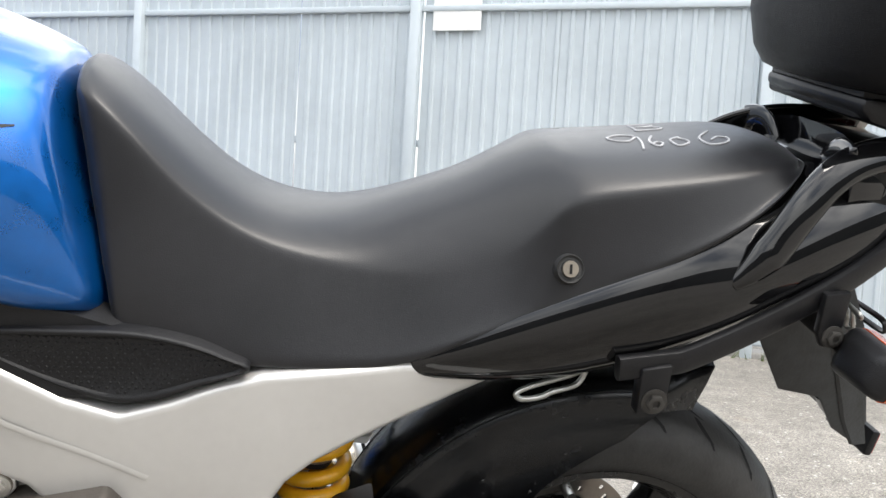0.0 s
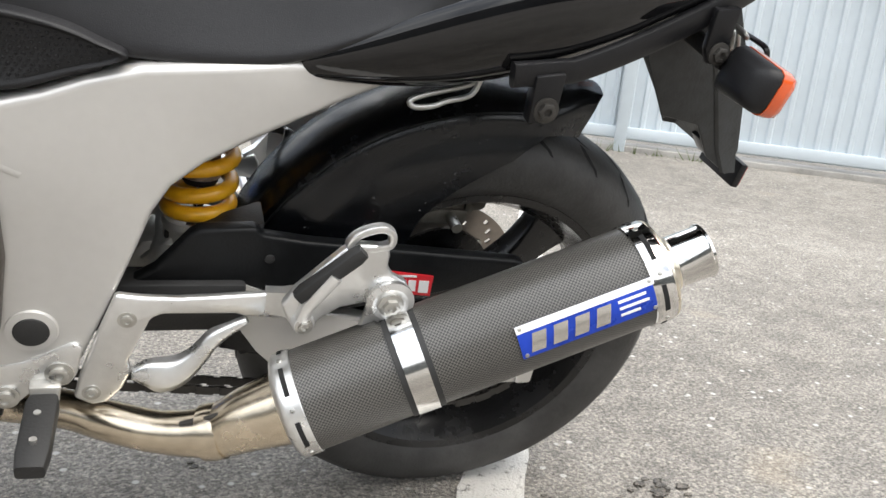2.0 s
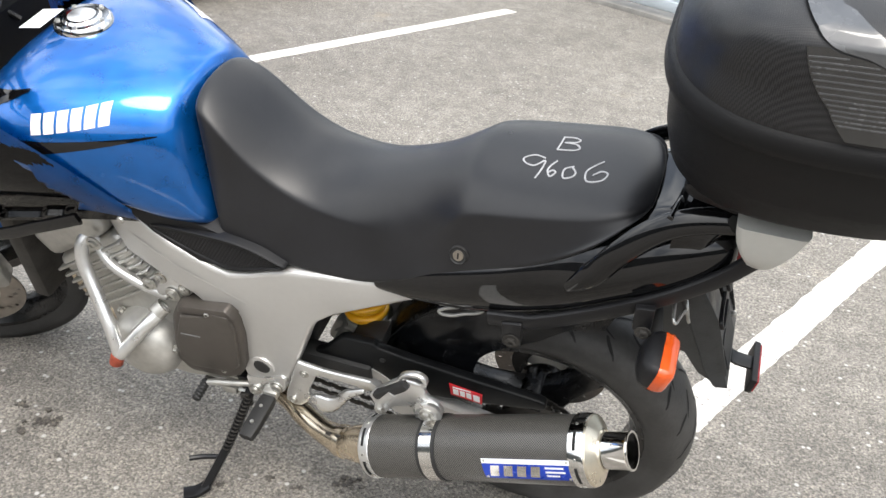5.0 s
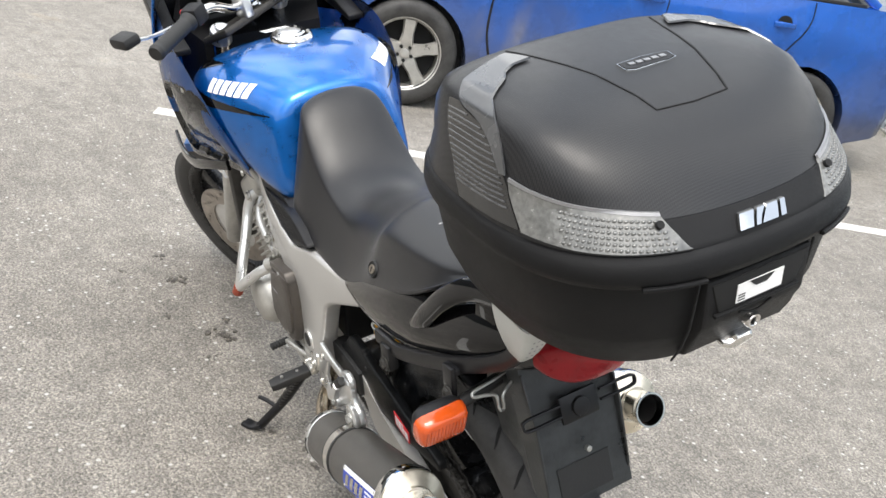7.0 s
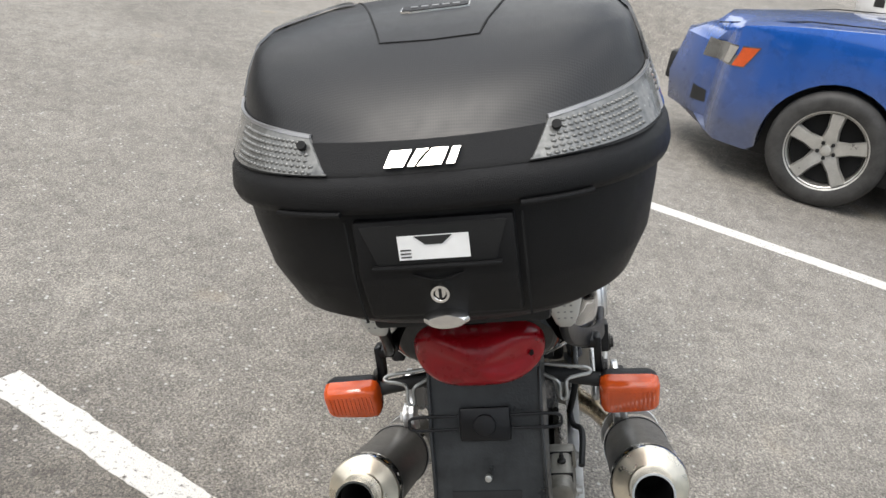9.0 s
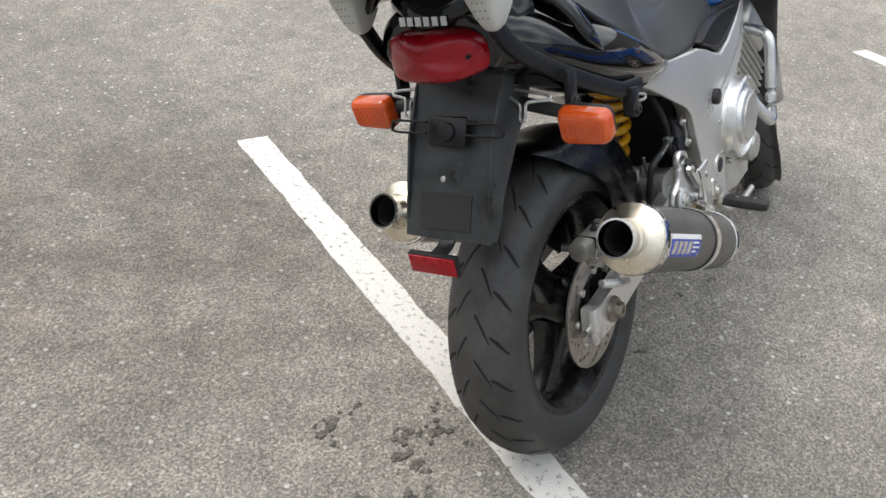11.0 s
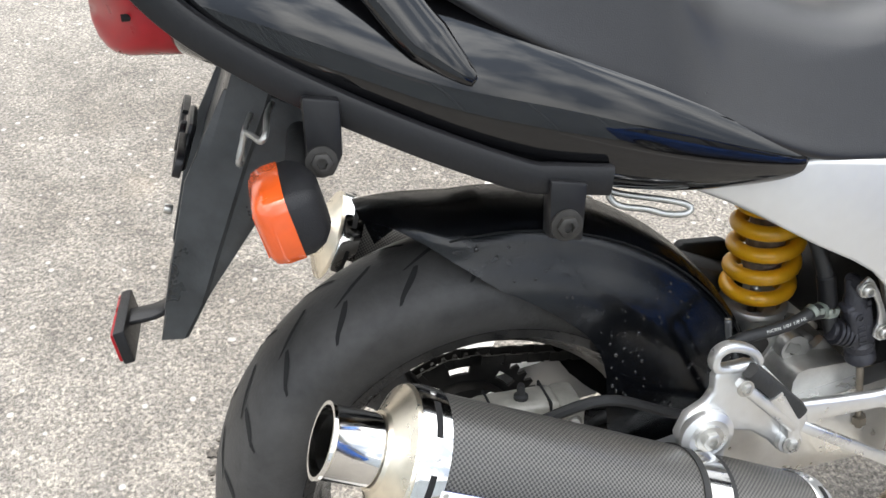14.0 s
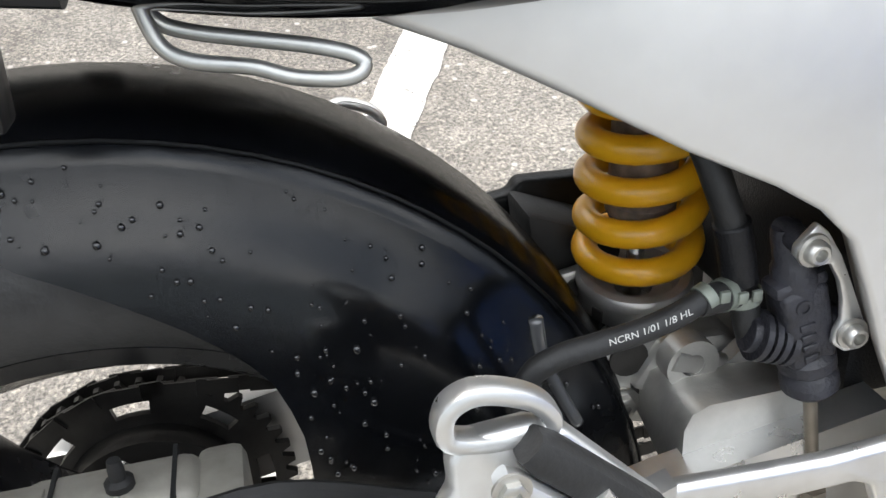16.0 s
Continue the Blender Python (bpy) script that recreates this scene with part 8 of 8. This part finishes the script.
        # door gaps
        for pts in ([(0.44, 0.95), (0.44, 0.80), (0.44, 0.55), (0.47, 0.36)], [(1.515, 0.985), (1.50, 0.80), (1.47, 0.55), (1.46, 0.395)], [(2.70, 1.02), (2.69, 0.90), (2.60, 0.78), (2.35, 0.53), (2.05, 0.39)], [(0.47, 0.36), (1.0, 0.385), (1.46, 0.395)], [(1.46, 0.395), (1.8, 0.385), (2.05, 0.39)]):
            line = [Vector(bulge(x, 0.881, z)) + Vector((0, 0.001, 0)) for x, z in [(p.x, p.z) for p in curve([(a, 0, b) for a, b in pts], 6)]]
            if s < 0:
                line = [Vector((p.x, -p.y, p.z)) for p in line]
            part("door_gap", sweep(line, rect(0.006, 0.007)), GROOVE, body)
        for x in (1.36, 2.46):
            hz = 0.872 if x < 2 else 0.870
            p = Vector(bulge(x, 0.881, hz))
            part("handle_cup", moved(lathe([(0, -0.001), (0.07, 0.0), (0.075, 0.004), (0, 0.006)], 24), Matrix.Translation((p.x, s * (p.y - 0.002), p.z + 0.01)) @ Matrix.Rotation(radians(-90 * s), 4, "X") @ Matrix.Diagonal((1, 0.5, 1, 1))), GROOVE, body)
            part("door_handle", sweep([(p.x - 0.10, s * p.y, p.z - 0.005), (p.x - 0.05, s * (p.y + 0.03), p.z), (p.x + 0.06, s * (p.y + 0.03), p.z), (p.x + 0.11, s * p.y, p.z)], rect(0.022, 0.028, 0.008)), paint, root, "body-coloured door handle")
        part("side_repeater", moved(box(-0.05, 0.05, -0.004, 0.006, -0.018, 0.018, 0.006), Matrix.Translation((0.335, s * 0.866, 0.735))), WHITE, root, "pale side repeater")
        decal("headlamp", body, [(-0.86, 0.615), (-0.555, 0.645), (-0.490, 0.755), (-0.84, 0.715)], s * 2.0, HEADLAMP, "clear headlamp over a dark housing", steps=8, lift=0.004)
        decal("lamp_reflector", body, [(-0.690, 0.640), (-0.645, 0.645), (-0.610, 0.735), (-0.670, 0.728)], s * 2.0, CHROME, steps=3, lift=0.006)
        decal("lamp_indicator", body, [(-0.625, 0.642), (-0.558, 0.650), (-0.497, 0.750), (-0.588, 0.738)], s * 2.0, AMBER, steps=4, lift=0.006)
        part("mirror_arm", box(0.50, 0.58, s * 0.83 - 0.03, s * 0.83 + 0.03, 0.965, 1.0, 0.01), SOFTRUB, root)
        part("door_mirror", loft([[(x, s * (0.94 + a), 1.045 + b) for a, b in rect(0.20 * f, 0.14 * f, 0.045 * f)] for x, f in ((0.47, 0.45), (0.51, 0.85), (0.57, 1.0), (0.61, 0.96))]), paint, root, "body-coloured door mirror", smooth=60)
        decal("fog_lamp_recess", body, [(-0.87, 0.34), (-0.76, 0.35), (-0.77, 0.42), (-0.87, 0.43)], s * 2.0, SOFTRUB, steps=4, lift=0.003)
        for c in (0.0, WB):
            ww = Matrix.Translation((c, s * 0.775, 0.325))
            ty = part("wheel", moved(lathe([(0.21, -0.10), (0.225, -0.105), (0.27, -0.108), (0.305, -0.100), (0.322, -0.075), (0.325, 0.0), (0.322, 0.075), (0.305, 0.100), (0.27, 0.108), (0.225, 0.105), (0.21, 0.09)], 48), ww @ Matrix.Rotation(radians(-90), 4, "X")), RUBBER, root, "dusty car wheel with a five-spoke alloy rim", smooth=180)
            part("wheel_rim", moved(lathe([(0.214, 0.102), (0.222, 0.106), (0.222, 0.098), (0.205, 0.085), (0.20, -0.06), (0.0, -0.06)], 48), ww @ Matrix.Rotation(radians(-90 * s), 4, "X")), RIMALU, ty)
            # a black disc stands in for the shade between the spokes
            part("rim_shade", moved(lathe([(0.195, 0.02), (0.0, 0.02)], 40), ww @ Matrix.Rotation(radians(-90 * s), 4, "X")), GROOVE, ty)
            for i in range(5):
                a = 2 * math.pi * i / 5 + 0.3 + c
                ca, sa = math.cos(a), math.sin(a)
                rg2 = []
                for rad, wd, yo in ((0.02, 0.050, 0.070), (0.06, 0.046, 0.078), (0.12, 0.036, 0.085), (0.205, 0.044, 0.092)):
                    rg2.append([(c + rad * ca - e * sa, s * (0.775 + yy), 0.325 + rad * sa + e * ca) for e, yy in ((-wd, yo - 0.02), (wd, yo - 0.02), (wd * 0.75, yo), (-wd * 0.75, yo))])
                part("rim_spoke", loft(rg2), RIMALU, ty)
            for i in range(5):
                a = 2 * math.pi * i / 5 + 0.93 + c
                part("wheel_nut", cyl((c + 0.045 * math.cos(a), s * 0.845, 0.325 + 0.045 * math.sin(a)), (c + 0.045 * math.cos(a), s * 0.862, 0.325 + 0.045 * math.sin(a)), 0.011, 6), GROOVE, ty)
            part("centre_cap", cyl((c, s * 0.84, 0.325), (c, s * 0.864, 0.325), 0.030, 20, bev=0.003), RIMALU, ty)
    part("under_body", box(-0.55, WB + 0.6, -0.64, 0.64, 0.16, 0.62), SOFTRUB, root)
    part("bonnet_gap", sweep([(-0.80, -0.60, 0.80), (-0.30, -0.72, 0.90), (0.20, -0.74, 0.955)], rect(0.006, 0.006)), GROOVE, body)
    part("bonnet_gap", sweep([(-0.80, 0.60, 0.80), (-0.30, 0.72, 0.90), (0.20, 0.74, 0.955)], rect(0.006, 0.006)), GROOVE, body)
    part("wiper", tube([(0.22, -0.3, 0.965), (0.30, 0.1, 1.0), (0.32, 0.55, 1.0)], 0.008, 6), SOFTRUB, root)
    part("grille", box(-1.118, -1.0, -0.22, 0.22, 0.38, 0.56, 0.02), SOFTRUB, root)
    # the belt line lies high and the cabin well back
    ease = lambda a, b, v: max(0.0, min(1.0, (v - a) / (b - a))) ** 2 * (3 - 2 * max(0.0, min(1.0, (v - a) / (b - a))))
    done = set()
    for ob in root.children_recursive:
        if ob.type != "MESH" or ob.name.startswith(("wheel", "rim_", "centre_cap")) or ob.data.name in done:
            continue
        done.add(ob.data.name)
        for v in ob.data.vertices:
            x, z = v.co.x, v.co.z
            if x > 0.3 and not ob.name.startswith(("body", "under_body")):
                x = 0.3 + (x - 0.3) * 0.93
            v.co.x = x + 0.13 * ease(0.36, 0.55, x) * (1 - ease(1.9, 2.5, x))
            v.co.z = z + 0.06 * ease(0.60, 0.98, z)
    return root


car("parked_car", "dusty blue saloon car parked beside the motorcycle", CARBLUE, Matrix.Translation((-4.534, 1.958, 0)) @ Matrix(((0.3814, 0.9244, 0, 0), (0.9244, -0.3814, 0, 0), (0, 0, 1, 0), (0, 0, 0, 1))) @ Matrix.Scale(1.05, 4))
car("parked_car", "white saloon car parked beyond the blue one", CARWHITE, Matrix.Translation(bay(-0.20, -8.6, RISE)) @ BAY)
